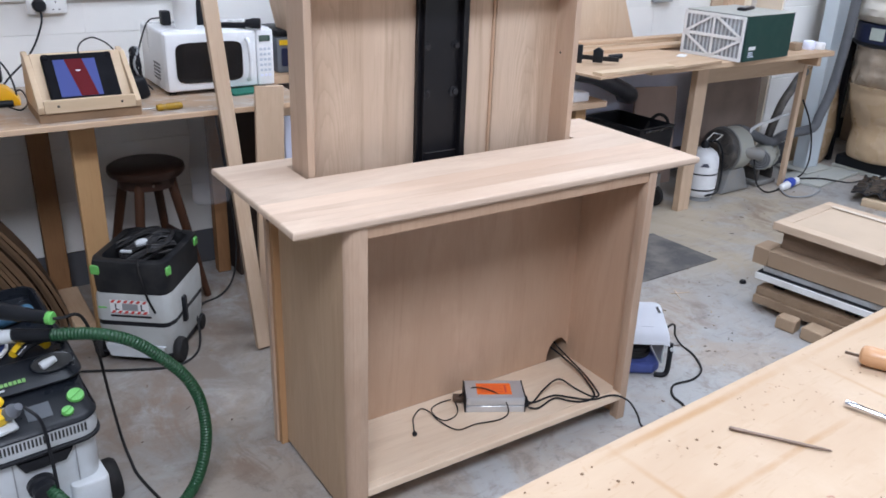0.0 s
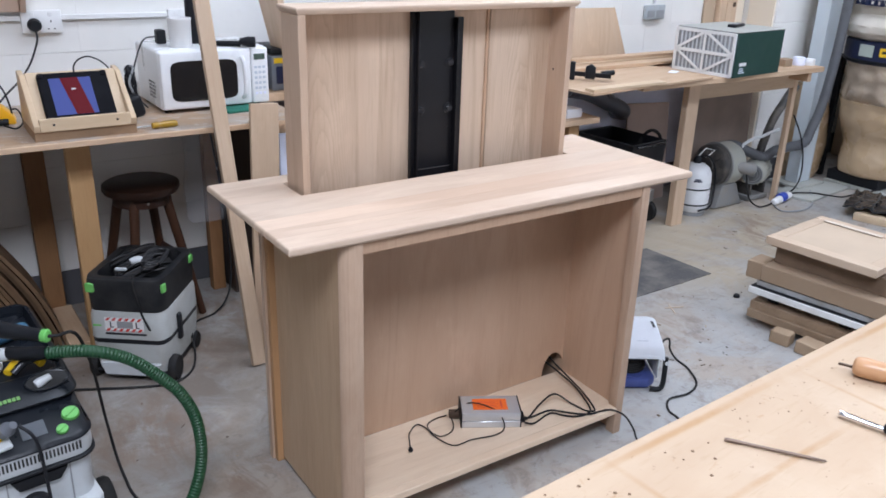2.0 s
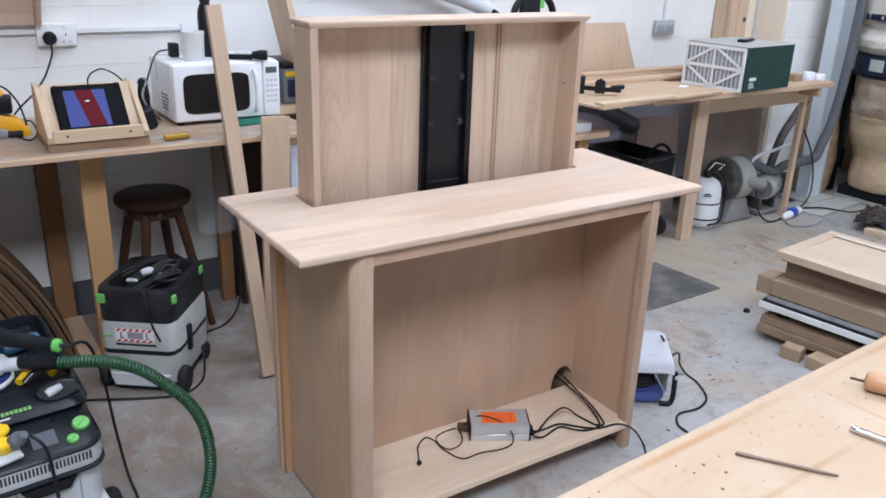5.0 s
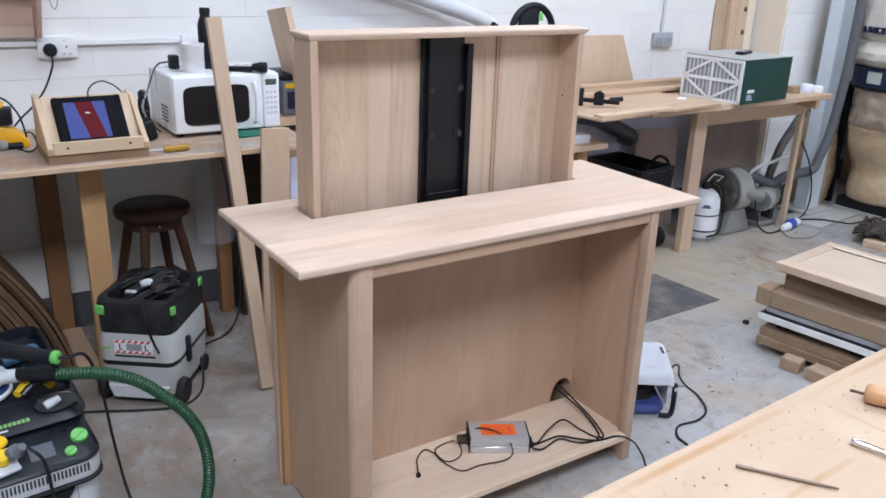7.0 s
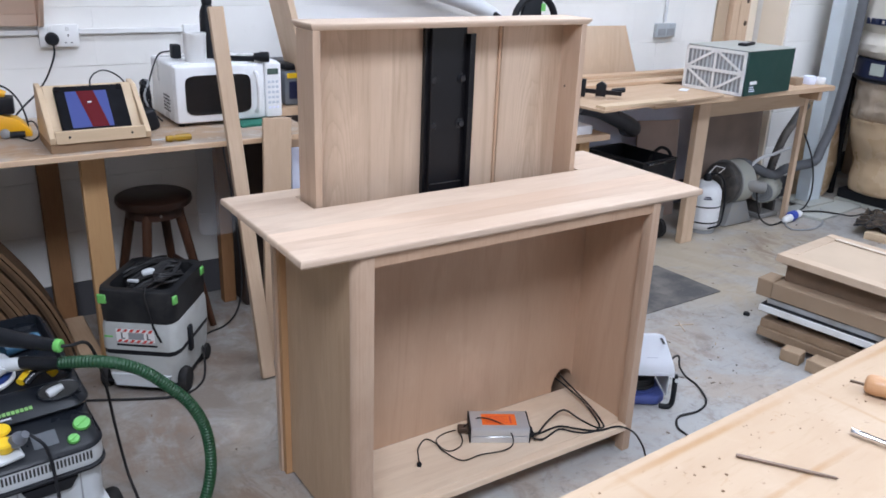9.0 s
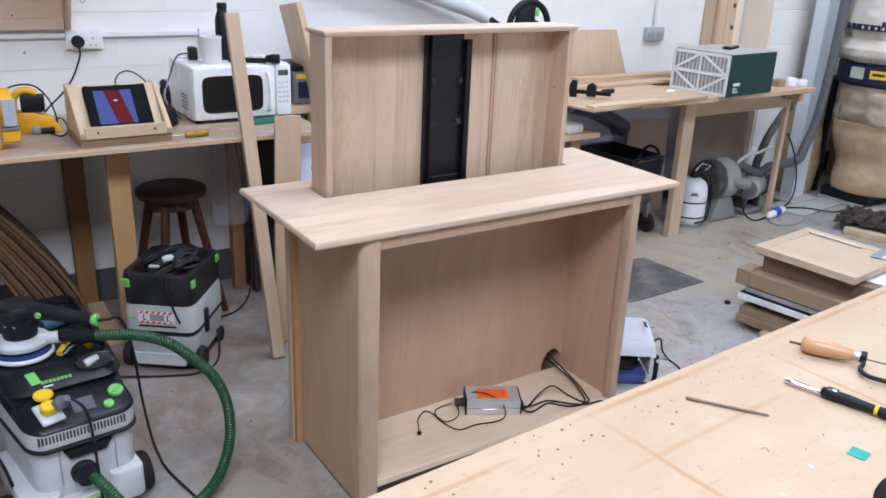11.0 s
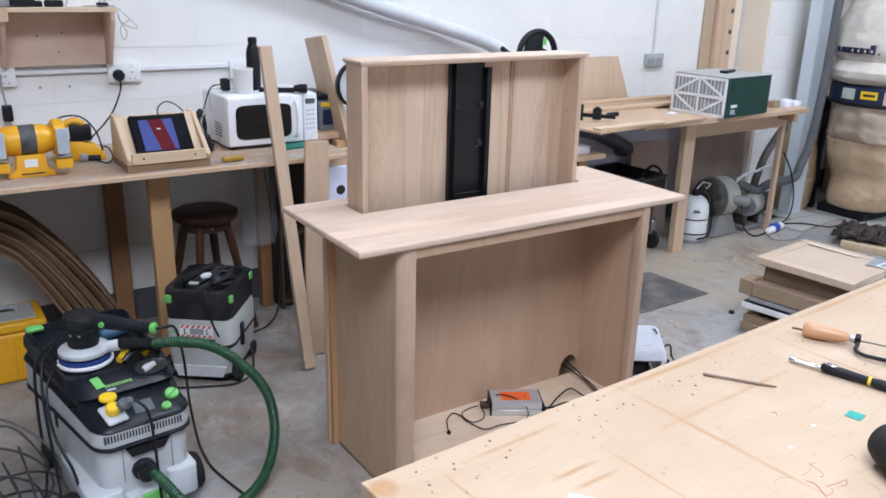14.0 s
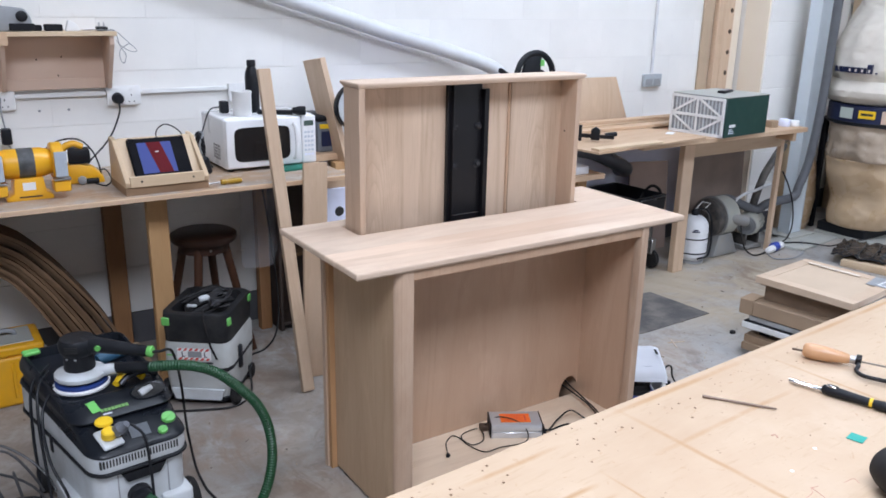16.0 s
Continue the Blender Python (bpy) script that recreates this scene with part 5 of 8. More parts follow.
part("latch_recess", prism([(-0.046, 0.284), (-0.030, 0.252), (0.062, 0.252), (0.082, 0.284)], 0.022, "Y", 0.003, at=-0.012), BLACK, ex)
for i in range(26):
    part("vent_slot", box(-0.100 + i * 0.0085, -0.0956 + i * 0.0085, -0.0145, -0.006, 0.322, 0.3445, 0), INK, ex)
# the dark cover: sloping control panel in front, carrying deck behind
part("cover", loft([shell(0.001, -0.013, 0.3495, 0.3985), shell(-0.002, -0.017, 0.353, 0.402), shell(0.001, -0.014, 0.359, 0.408), shell(0.010, 0.000, 0.3655, 0.412), shell(0.013, 0.112, 0.4260, 0.452)]), COVER, ex, "dark slate sloping control cover")
part("deck", loft([shell(0.010, 0.100, 0.4205, 0.440), shell(0.004, 0.088, 0.4230, 0.445), shell(0.003, 0.086, 0.4290, 0.455), shell(0.006, 0.092, 0.4335, 0.475), shell(0.014, 0.160, 0.4640, 0.490), shell(0.019, 0.172, 0.4675, 0.494), shell(0.026, 0.180, 0.4670, 0.493), shell(0.033, 0.188, 0.4600, 0.464)]), COVER, ex, "dark glossy carrying deck with a sloping front")
part("side_slot", box(-0.1735, -0.168, 0.20, 0.225, 0.305, 0.365, 0.004), BLACK, ex)
SLOPE = 24.0
GP = pose(0.092, 0.140, 0.4565, SLOPE)
part("grip_pocket", lathe([(0.0, 0.0), (0.040, 0.0), (0.044, 0.002), (0.042, 0.004), (0.0, 0.0035)], 26, m=GP @ Matrix.Diagonal((1.15, 0.62, 1, 1))), INK, ex, "dark grip pocket")
part("pocket_rim", sweep([(0.050 * math.cos(a), 0.029 * math.sin(a), 0.003) for a in (2 * math.pi * k / 28 for k in range(29))], 0.0030, 7), COVER, ex).matrix_local = GP
part("pocket_plug", lathe([(0.0, 0.0), (0.011, 0.002), (0.013, 0.012), (0.009, 0.040), (0.0, 0.042)], 14, m=GP @ pose(-0.030, -0.010, 0.008, 0, 80, 15)), GREY, ex, "pale grey plug end in the grip pocket")
part("grip", sweep(spline([(0.030, 0.195, 0.474), (0.060, 0.205, 0.492), (0.105, 0.208, 0.496), (0.140, 0.20, 0.480)]), 0.010, 10), BLACK_SHINE, ex)
NB = pose(0, 0.108, 0.4420, SLOPE - 90)
for i in range(8):
    part("mark_bar", box(-0.052 + i * 0.0098, -0.0448 + i * 0.0098, -0.0014, 0.0010, 0.0, 0.0110, 0, m=NB), DULL_LIME, ex)
part("model_bar", box(-0.050, -0.026, -0.0014, 0.0010, -0.013, -0.008, 0, m=NB), PALE_INK, ex)
tilt = math.degrees(math.atan2(0.0605, 0.112))


def panel_z(y):
    return 0.3655 + 0.540 * y


for kx, ky, r in ((0.115, 0.050, 0.0205), (0.086, 0.016, 0.0140)):
    kz = panel_z(ky) - 0.001
    kn = part("knob", lathe([(r, 0.0), (r, 0.006), (r * 0.9, 0.010), (0.0, 0.010)], 22, m=pose(kx, ky, kz, tilt)), LIME, ex, "lime green dial")
    part("pointer", box(-r * 0.8, r * 0.8, -0.0025, 0.0025, 0.010, 0.014, 0.0008, m=pose(kx, ky, kz, tilt, 0, 0) @ pose(0, 0, 0, 0, 0, 35)), LIME, kn)
part("panel_label", box(0.0, 0.055, -0.020, 0.024, 0.0, 0.0012, 0.0, m=pose(0.0, 0.036, panel_z(0.036), tilt)), DARKBLUE, ex, "slate printed panel field")
PLUG_GREY = plain("dark_grey_plug", (0.13, 0.14, 0.16), 0.45)
sx, sy = -0.058, 0.036
sz = panel_z(sy)
soc = part("power_outlet", box(-0.030, 0.030, -0.036, 0.036, 0.0, 0.012, 0.004, m=pose(sx, sy, sz, tilt, 0, 12)), GREY, ex)
part("yellow_collar", cyl(0.020, 0.010, 0.040, 18, m=pose(sx, sy, sz, tilt - 10), soft=0.004), YELLOW_PLUG, soc, "yellow outlet collar")
part("yellow_flap", lathe([(0.0, 0.0), (0.023, 0.0), (0.025, 0.004), (0.023, 0.010), (0.0, 0.012)], 20, m=pose(sx - 0.002, sy + 0.026, sz + 0.044, tilt - 22)), YELLOW_PLUG, soc, "yellow flap")
part("plug", lathe([(0.017, 0.0), (0.019, 0.024), (0.014, 0.028), (0.010, 0.046), (0.0, 0.047)], 18, m=pose(sx + 0.020, sy - 0.010, sz + 0.026, 50, 0, 38)), PLUG_GREY, soc, "grey plug")
part("plug_lead", sweep(spline([(sx + 0.050, sy - 0.050, sz + 0.058), (sx + 0.075, sy - 0.075, sz + 0.02), (sx + 0.082, sy - 0.085, sz - 0.08), (sx + 0.084, sy - 0.088, 0.18), (sx + 0.09, sy - 0.09, 0.07), (sx + 0.12, sy - 0.11, 0.006)]), 0.0042, 8), BLACK, soc)
part("hose_port", lathe([(0.033, 0.0), (0.033, 0.02), (0.027, 0.024), (0.026, 0.050), (0.022, 0.053)], 22, m=pose(0.0, 0.004, 0.198, 90)), BLACK, ex)
part("maker_plate", box(-0.02, 0.050, -0.036, -0.026, 0.075, 0.124, 0.003), LIME, ex, "lime green plate")
wheel("wheel", ex, 0.178, 0.10, 0.062, 0.062, 0.035)
wheel("wheel", ex, -0.178, 0.10, 0.062, 0.062, 0.035)
wheel("wheel", ex, 0.15, 0.52, 0.045, 0.045, 0.03)
wheel("wheel", ex, -0.15, 0.52, 0.045, 0.045, 0.03)
part("lime_tape", box(-0.013, 0.012, 0.0, 0.046, 0.0005, 0.0022, 0.0005, m=pose(-0.062, 0.112, 0.4440, SLOPE) @ pose(0, 0, 0, 0, 0, 10)), LIME, ex, "strip of lime tape")
part("lime_clip", box(-0.155, -0.105, 0.555, 0.590, 0.488, 0.502, 0.004), LIME, ex, "lime green latch")
part("hose_cuff", lathe([(0.017, 0.0), (0.021, 0.01), (0.021, 0.09), (0.017, 0.10)], 16, m=pose(0.02, 0.40, 0.486, 0, 90, 20)), STEEL_BLUE, ex, "blue hose cuff")
part("yellow_clip", sweep(spline([(0.02, 0.205, 0.476), (0.05, 0.235, 0.486), (0.085, 0.232, 0.486), (0.10, 0.205, 0.476)]), 0.011, 10), YELLOW_PLUG, ex, "yellow plug end on the deck")
part("side_lead", sweep(spline([(-0.12, 0.40, 0.49), (-0.165, 0.34, 0.46), (-0.185, 0.28, 0.36), (-0.19, 0.22, 0.22), (-0.195, 0.16, 0.08), (-0.21, 0.10, 0.01)]), 0.0045, 8), BLACK, ex)
part("side_lead", sweep(spline([(-0.10, 0.46, 0.49), (-0.17, 0.40, 0.45), (-0.19, 0.36, 0.30), (-0.20, 0.30, 0.12), (-0.23, 0.24, 0.01)]), 0.0045, 8), BLACK, ex)
part("side_lead", sweep(spline([(-0.13, 0.30, 0.475), (-0.18, 0.24, 0.42), (-0.188, 0.17, 0.30), (-0.165, 0.10, 0.20), (-0.155, 0.12, 0.09), (-0.19, 0.16, 0.02)]), 0.0045, 8), BLACK, ex)

NAVY_BLUE = plain("dark_blue_foam", (0.02, 0.05, 0.22), 0.6)
sa = thing("sander", turned(0.160, 2.262, 0.4735, -40), "black and white random orbit sander standing on the extractor", "sander")
part("pad", lathe([(0.0, 0.0), (0.082, 0.0), (0.086, 0.004), (0.086, 0.010), (0.080, 0.014), (0.0, 0.014)], 34), WHITE, sa, "white sanding pad")
part("pad_layer", lathe([(0.079, 0.0145), (0.079, 0.023), (0.066, 0.026), (0.0, 0.026)], 32), NAVY_BLUE, sa, "blue backing pad")
for i in range(4):
    part("cooling_slot", box(-0.02, 0.02, -0.0580, -0.0555, 0.134 + i * 0.006, 0.137 + i * 0.006, 0, m=pose(0, 0, 0, 0, 0, 10)), INK, sa)
part("brake_ring", lathe([(0.064, 0.0262), (0.066, 0.034), (0.0, 0.0345)], 26), BLACK, sa)
part("shroud", lathe([(0.060, 0.035), (0.077, 0.036), (0.080, 0.041), (0.079, 0.051), (0.066, 0.059), (0.050, 0.063), (0.0, 0.063)], 16), GREY, sa, "light grey shroud")
part("motor_housing", lathe([(0.046, 0.063), (0.048, 0.070), (0.045, 0.112), (0.052, 0.120), (0.057, 0.132), (0.057, 0.156), (0.050, 0.167), (0.0, 0.170)], 26), BLACK, sa)
part("handle", sweep(spline([(0.02, 0, 0.142), (0.07, 0, 0.145), (0.13, 0, 0.142), (0.19, 0, 0.138), (0.235, 0, 0.136)]), lambda i: 0.029 - 0.011 * min(1, i / 26), 14), BLACK, sa)
part("handle_end", lathe([(0.017, 0.0), (0.018, 0.003), (0.018, 0.015), (0.015, 0.018)], 16, m=pose(0.232, 0, 0.136, 0, 90)), LIME, sa, "lime green collar")
part("speed_dial", cyl(0.009, 0.0, 0.006, 14, m=pose(0.085, -0.028, 0.148, 90)), LIME, sa, "lime green dial")
part("dust_spout", sweep([(0.05, 0.01, 0.048), (0.085, 0.022, 0.052), (0.12, 0.036, 0.055)], 0.019, 14), GREY, sa)
part("name_bar", box(-0.018, 0.018, -0.0440, -0.0425, 0.105, 0.110, 0), MIDGREY, sa)

hp = [(0.248, 2.232, 0.526), (0.315, 2.165, 0.538), (0.44, 2.085, 0.548), (0.53, 2.06, 0.512), (0.60, 2.047, 0.445), (0.655, 2.033, 0.375), (0.685, 2.015, 0.29), (0.683, 1.985, 0.19), (0.645, 1.95, 0.10), (0.585, 1.92, 0.045), (0.50, 1.885, 0.030), (0.41, 1.865, 0.045), (0.335, 1.872, 0.11), (0.29, 1.905, 0.175), (0.264, 1.945, 0.205)]
hose = thing("suction_hose", pose(0, 0, 0), "ribbed dark green suction hose from sander to extractor", "hose")
run = resample(spline(hp, 14), 0.0045)
part("tube", sweep(run[30:], 0.0158, 14, ridged=0.0019), HOSE, hose)
part("cuff", sweep(run[:32:3], lambda i: 0.0190 if 1 < i < 9 else 0.0175, 14), BLACK, hose, "black rubber cuff")
cable("sander_lead", [(0.335, 2.112, 0.606), (0.372, 2.10, 0.606), (0.425, 2.16, 0.57), (0.465, 2.24, 0.42), (0.492, 2.31, 0.20), (0.508, 2.30, 0.05), (0.514, 2.24, 0.007), (0.516, 2.15, 0.006), (0.545, 2.00, 0.006), (0.585, 1.84, 0.006), (0.63, 1.65, 0.006), (0.68, 1.4, 0.006), (0.75, 1.1, 0.006), (0.78, 0.9, 0.006)], 0.0046, "black sander lead trailing to the floor")

heap = thing("cable_heap", pose(-0.02, 2.12, 0), "heap of black cables coiled on the floor", "cable heap")
for i in range(4):
    lean, rr = 0.35 + 0.25 * i, 0.185 + 0.022 * (i % 3)
    pts = [(-0.15 + 0.012 * i + rr * math.cos(a) * 0.75 + 0.014 * math.sin(3 * a + i), 0.02 + rr * math.sin(a) * math.cos(lean) + 0.03 * i, 0.010 + rr * (1 + math.sin(a)) * math.sin(lean) * 0.85) for a in (2 * math.pi * k / 34 for k in range(33))]
    part("coil", sweep(pts, 0.0042, 7), CABLE_GREY, heap)
for i in range(2):
    rr, ph = 0.14 + 0.022 * (i % 4), 0.7 * i
    pts = [(-0.09 + rr * math.cos(a + ph) * 1.1 + 0.02 * math.sin(2 * a + i), rr * 1.7 * math.sin(a + ph), 0.008 + 0.010 * i + 0.02 * (1 + math.sin(a * 1.5 + i)) * (i % 3)) for a in (2 * math.pi * k / 30 for k in range(28))]
    part("coil", sweep(pts, 0.0042, 7), CABLE_GREY, heap)
for i in range(3):
    pts = spline([(-0.12 + 0.05 * i, 0.22, 0.03), (-0.15 + 0.05 * i, 0.12, 0.16 + 0.04 * i), (-0.11 + 0.04 * i, 0.02, 0.10), (-0.16 + 0.05 * i, -0.10, 0.02)])
    part("coil", sweep(pts, 0.0042, 7), CABLE_GREY, heap)

# ---------------------------------------------------------------- second extractor by the bench
v2 = thing("mobile_extractor", turned(0.568, 2.906, 0, -37) @ Matrix.Diagonal((1.065, 0.89, 0.965, 1)), "small grey dust extractor with a black cable tray and hazard label", "dust extractor")
CABLE_TRAY = plain("dusty_black_tray", (0.012, 0.013, 0.015), 0.5, dirt=0.35, scale=10, dust=(0.055, 0.052, 0.05), spec=0.3)
BODY_GREY = plain("scuffed_grey_plastic", (0.47, 0.49, 0.48), 0.45, dirt=0.25, scale=9, dust=(0.31, 0.28, 0.25))
W2, D2 = 0.272, 0.390
foot2 = [(0.012, 0.012), (0.03, 0.0), (W2 - 0.03, 0.0), (W2 - 0.012, 0.012), (W2, 0.05), (W2, D2 - 0.03), (W2 - 0.03, D2), (0.03, D2), (0, D2 - 0.03), (0, 0.05)]


def inset(poly, k, cx=W2 / 2, cy=D2 / 2):
    return [(cx + (a - cx) * k, cy + (b - cy) * k) for a, b in poly]


part("container", loft([[(a, b, 0.045) for a, b in inset(foot2, 0.93)], [(a, b, 0.10) for a, b in inset(foot2, 0.97)], [(a, b, 0.170) for a, b in inset(foot2, 1.0)]]), BODY_GREY, v2)
part("seam", prism(inset(foot2, 0.998), 0.020, "Z", at=0.170), BLACK, v2)
part("upper_body", loft([[(a, b, 0.190) for a, b in inset(foot2, 1.01)], [(a, b, 0.285) for a, b in inset(foot2, 1.0)], [(a, b, 0.302) for a, b in inset(foot2, 0.97)]]), BODY_GREY, v2)
rings = [[(a, b, 0.304) for a, b in inset(foot2, 0.975)], [(a, b, 0.420) for a, b in inset(foot2, 1.0)], [(a, b, 0.432) for a, b in inset(foot2, 0.985)], [(a, b, 0.436) for a, b in inset(foot2, 0.94)], [(a, b, 0.434) for a, b in inset(foot2, 0.80)], [(a, b, 0.365) for a, b in inset(foot2, 0.77)]]
part("cable_tray", loft(rings), CABLE_TRAY, v2, "black cable tray full of leads")
coil_rnd = random.Random(11)
for i in range(26):
    u, z = (i % 13 - 6) * 0.0135, 0.400 + 0.016 * (i // 13) + coil_rnd.uniform(0, 0.010)
    pts = []
    for k in range(7):
        q = k / 6
        pts.append((W2 * (0.28 + 0.44 * q) - 0.75 * u + coil_rnd.uniform(-0.006, 0.006), D2 * (0.30 + 0.42 * q) + u * 1.15 + 0.02 * math.sin(3.1 * q), z + 0.022 * q + 0.010 * math.sin(3.1 * q) + coil_rnd.uniform(-0.003, 0.004)))
    part("lead", sweep(spline(pts, 4), 0.0046, 6), RUBBER if i % 3 else CABLE_GREY, v2)
for i in range(4):
    pts = [(W2 * 0.70 + (0.020 + 0.006 * i) * math.cos(a), D2 * 0.52 + (0.125 - 0.012 * i) * math.sin(a), 0.446 + 0.005 * i + 0.006 * math.sin(3 * a)) for a in (2 * math.pi * k / 26 for k in range(27))]
    part("lead", sweep(pts, 0.0044, 6), CABLE_GREY, v2)
part("lead_plug", lathe([(0.0, -0.024), (0.012, -0.021), (0.017, -0.004), (0.016, 0.012), (0.010, 0.022), (0.0, 0.024)], 14, m=pose(0.135, 0.165, 0.452, 0, 80, 30)), GREY, v2, "pale grey plug")
part("lead_plug", box(0.085, 0.125, 0.085, 0.099, 0.436, 0.448, 0.004, seg=2), GREY, v2, "pale grey plug")
part("hanging_lead", sweep(spline([(0.165, 0.04, 0.438), (0.178, -0.004, 0.432), (0.182, -0.012, 0.40), (0.200, -0.010, 0.30), (0.222, -0.008, 0.235)]), 0.0042, 7), RUBBER, v2)
part("latch", box(0.008, 0.040, -0.004, 0.008, 0.378, 0.416, 0.004), LIME, v2, "lime green latch")
part("latch", box(-0.005, 0.005, -0.014, 0.014, 0.380, 0.416, 0.004, m=pose(W2 - 0.003, 0.030, 0, 0, 0, -14)), LIME, v2, "lime green latch")
# Black block put in for the shaded gap below the container.
part("skirt", prism(inset(foot2, 0.90), 0.030, "Z", 0.004, at=0.016), BLACK, v2)
part("toe_panel", loft([[(0.045, -0.004, 0.035), (W2 - 0.045, -0.004, 0.035), (W2 - 0.045, 0.05, 0.035), (0.045, 0.05, 0.035)], [(0.03, -0.006, 0.085), (W2 - 0.03, -0.006, 0.085), (W2 - 0.03, 0.05, 0.085), (0.03, 0.05, 0.085)]]), GREY, v2)
part("latch", box(W2 - 0.004, W2 + 0.006, D2 - 0.075, D2 - 0.04, 0.39, 0.424, 0.004), LIME, v2, "lime green latch")
hl = part("hazard_label", box(0.062, 0.198, -0.0012, 0.0006, 0.222, 0.278, 0.0), WHITE, v2, "red and white striped hazard label")
for i in range(6):
    for zz in (0.222, 0.266):
        part("stripe", prism([(0.064 + i * 0.022, zz), (0.075 + i * 0.022, zz), (0.084 + i * 0.022, zz + 0.012), (0.073 + i * 0.022, zz + 0.012)], 0.0005, "Y", at=-0.0018), RED_INK, hl)
part("grey_field", box(0.105, 0.160, -0.0018, -0.0012, 0.236, 0.264, 0), MIDGREY, hl)
for lx in (0.080, 0.170):
    part("letter", prism([(lx, 0.237), (lx + 0.013, 0.237), (lx + 0.013, 0.241), (lx + 0.0045, 0.241), (lx + 0.0045, 0.263), (lx, 0.263)], 0.0006, "Y", at=-0.0019), INK, hl)
part("label_holder", box(0.062, 0.205, -0.004, 0.0, 0.208, 0.216, 0.001), BLACK, v2)
part("mark_bar", box(0.020, 0.050, -0.0012, 0.0006, 0.240, 0.247, 0), LIME, v2)
part("side_clamp", box(W2 - 0.002, W2 + 0.014, 0.12, 0.15, 0.14, 0.25, 0.005), BLACK, v2)
wheel("wheel", v2, W2 + 0.004, 0.055, 0.052, 0.052, 0.028, hub=GREY)
wheel("wheel", v2, -0.004, 0.055, 0.052, 0.052, 0.028, hub=GREY)
wheel("wheel", v2, W2 - 0.01, D2 - 0.05, 0.036, 0.036, 0.025)
wheel("wheel", v2, 0.01, D2 - 0.05, 0.036, 0.036, 0.025)
part("axle_bar", sweep([(-0.004, 0.02, 0.045), (W2 / 2, 0.012, 0.03), (W2 + 0.004, 0.02, 0.045)], 0.006, 7), BLACK, v2)

cable("floor_lead", [(0.30, 2.93, 0.006), (0.40, 2.89, 0.006), (0.505, 2.855, 0.006), (0.668, 2.775, 0.006), (0.80, 2.730, 0.006), (0.89, 2.78, 0.006), (0.94, 2.88, 0.02), (0.955, 2.97, 0.10), (0.945, 3.03, 0.25), (0.93, 3.06, 0.40)], 0.0045, "black lead lying on the floor round the extractor")
cable("wall_lead", [(1.00, 3.16, 0.006), (1.062, 3.195, 0.006), (1.146, 3.233, 0.006), (1.22, 3.28, 0.05), (1.265, 3.34, 0.16), (1.27, 3.38, 0.36), (1.26, 3.42, 0.6), (1.25, 3.5, 0.88)], 0.0045, "black lead hanging under the bench")

# ---------------------------------------------------------------- cable reel and mat beside the cabinet
REEL_BLUE = plain("dull_blue_plastic", (0.06, 0.085, 0.27), 0.45, dirt=0.25)
RM = turned(2.30, 1.80, 0, -32)
reel = thing("cable_reel", RM, "blue cable reel standing on the floor, black cable wound on it", "cable reel")
part("base", prism([(-0.13, 0.03), (-0.10, 0.0), (0.04, 0.0), (0.072, 0.03), (0.072, 0.15), (0.04, 0.18), (-0.10, 0.18), (-0.13, 0.15)], 0.040, "Z", 0.010, at=0.004), REEL_BLUE, reel, "blue plastic base")
part("drum", lathe([(0.0, 0.044), (0.075, 0.045), (0.078, 0.050), (0.05, 0.056), (0.05, 0.146), (0.078, 0.150), (0.080, 0.156), (0.0, 0.160)], 30, m=pose(-0.028, 0.088, 0)), REEL_BLUE, reel)
for i in range(10):
    rr = 0.070 + 0.003 * math.sin(i * 2.1)
    part("winding", lathe([(rr - 0.005, -0.005), (rr, 0.0), (rr - 0.005, 0.005), (rr - 0.012, 0.0)], 28, m=pose(-0.028, 0.088, 0.061 + i * 0.0088, 2 * math.sin(i), 2 * math.cos(i))), RUBBER, reel)
part("side_plate", box(0.070, 0.076, 0.01, 0.16, 0.044, 0.150, 0.002), GREY, reel, "pale grey side plate")
part("handle", sweep(spline([(0.045, -0.008, 0.010), (0.078, -0.012, 0.010), (0.092, -0.010, 0.030), (0.094, -0.006, 0.09), (0.094, 0.0, 0.140)], 6), 0.010, 10), BLACK, reel, "black handle bar")
part("handle_tip", lathe([(0.0, 0.0), (0.006, 0.001), (0.008, 0.006), (0.0, 0.007)], 12, m=pose(0.094, -0.016, 0.125, 90)), GREY, reel)
pap = thing("paper_sheets", RM, "white paper sheets lying draped over the cable reel", "papers")
for lay in range(4):
    bm = bmesh.new()
    rows_ = []
    for k in range(15):
        q = k / 14
        y = -0.014 + 0.20 * q - 0.001 * lay
        z = 0.150 + 0.022 * (1 - math.exp(-12 * q)) + 0.062 * q - 0.016 * max(0.0, q - 0.85) / 0.15 + 0.0014 * lay - (0.004 * lay if k == 0 else 0)
        rows_.append([(x * (1 - 0.10 * q) - 0.022 + 0.003 * lay * q, y, z + 0.0012 * math.sin(x * 40 + lay) - 0.35 * max(0.0, x - 0.085)) for x in (-0.118, -0.08, -0.04, 0.0, 0.04, 0.08, 0.098, 0.108)])
    vs = [[bm.verts.new(p) for p in r] for r in rows_]
    for a, b in zip(vs, vs[1:]):
        for i in range(7):
            bm.faces.new((a[i], a[i + 1], b[i + 1], b[i]))
    bmesh.ops.solidify(bm, geom=bm.faces[:], thickness=0.0006)
    part("sheet", bm, PAPER, pap)
for i in range(9):
    part("text_bar", box(-0.105, 0.030 - 0.012 * (i % 3), i * 0.0125, i * 0.0125 + 0.003, 0.0008, 0.0014, 0, m=pose(0, 0.034, 0.1895, 15)), PALE_INK, pap)
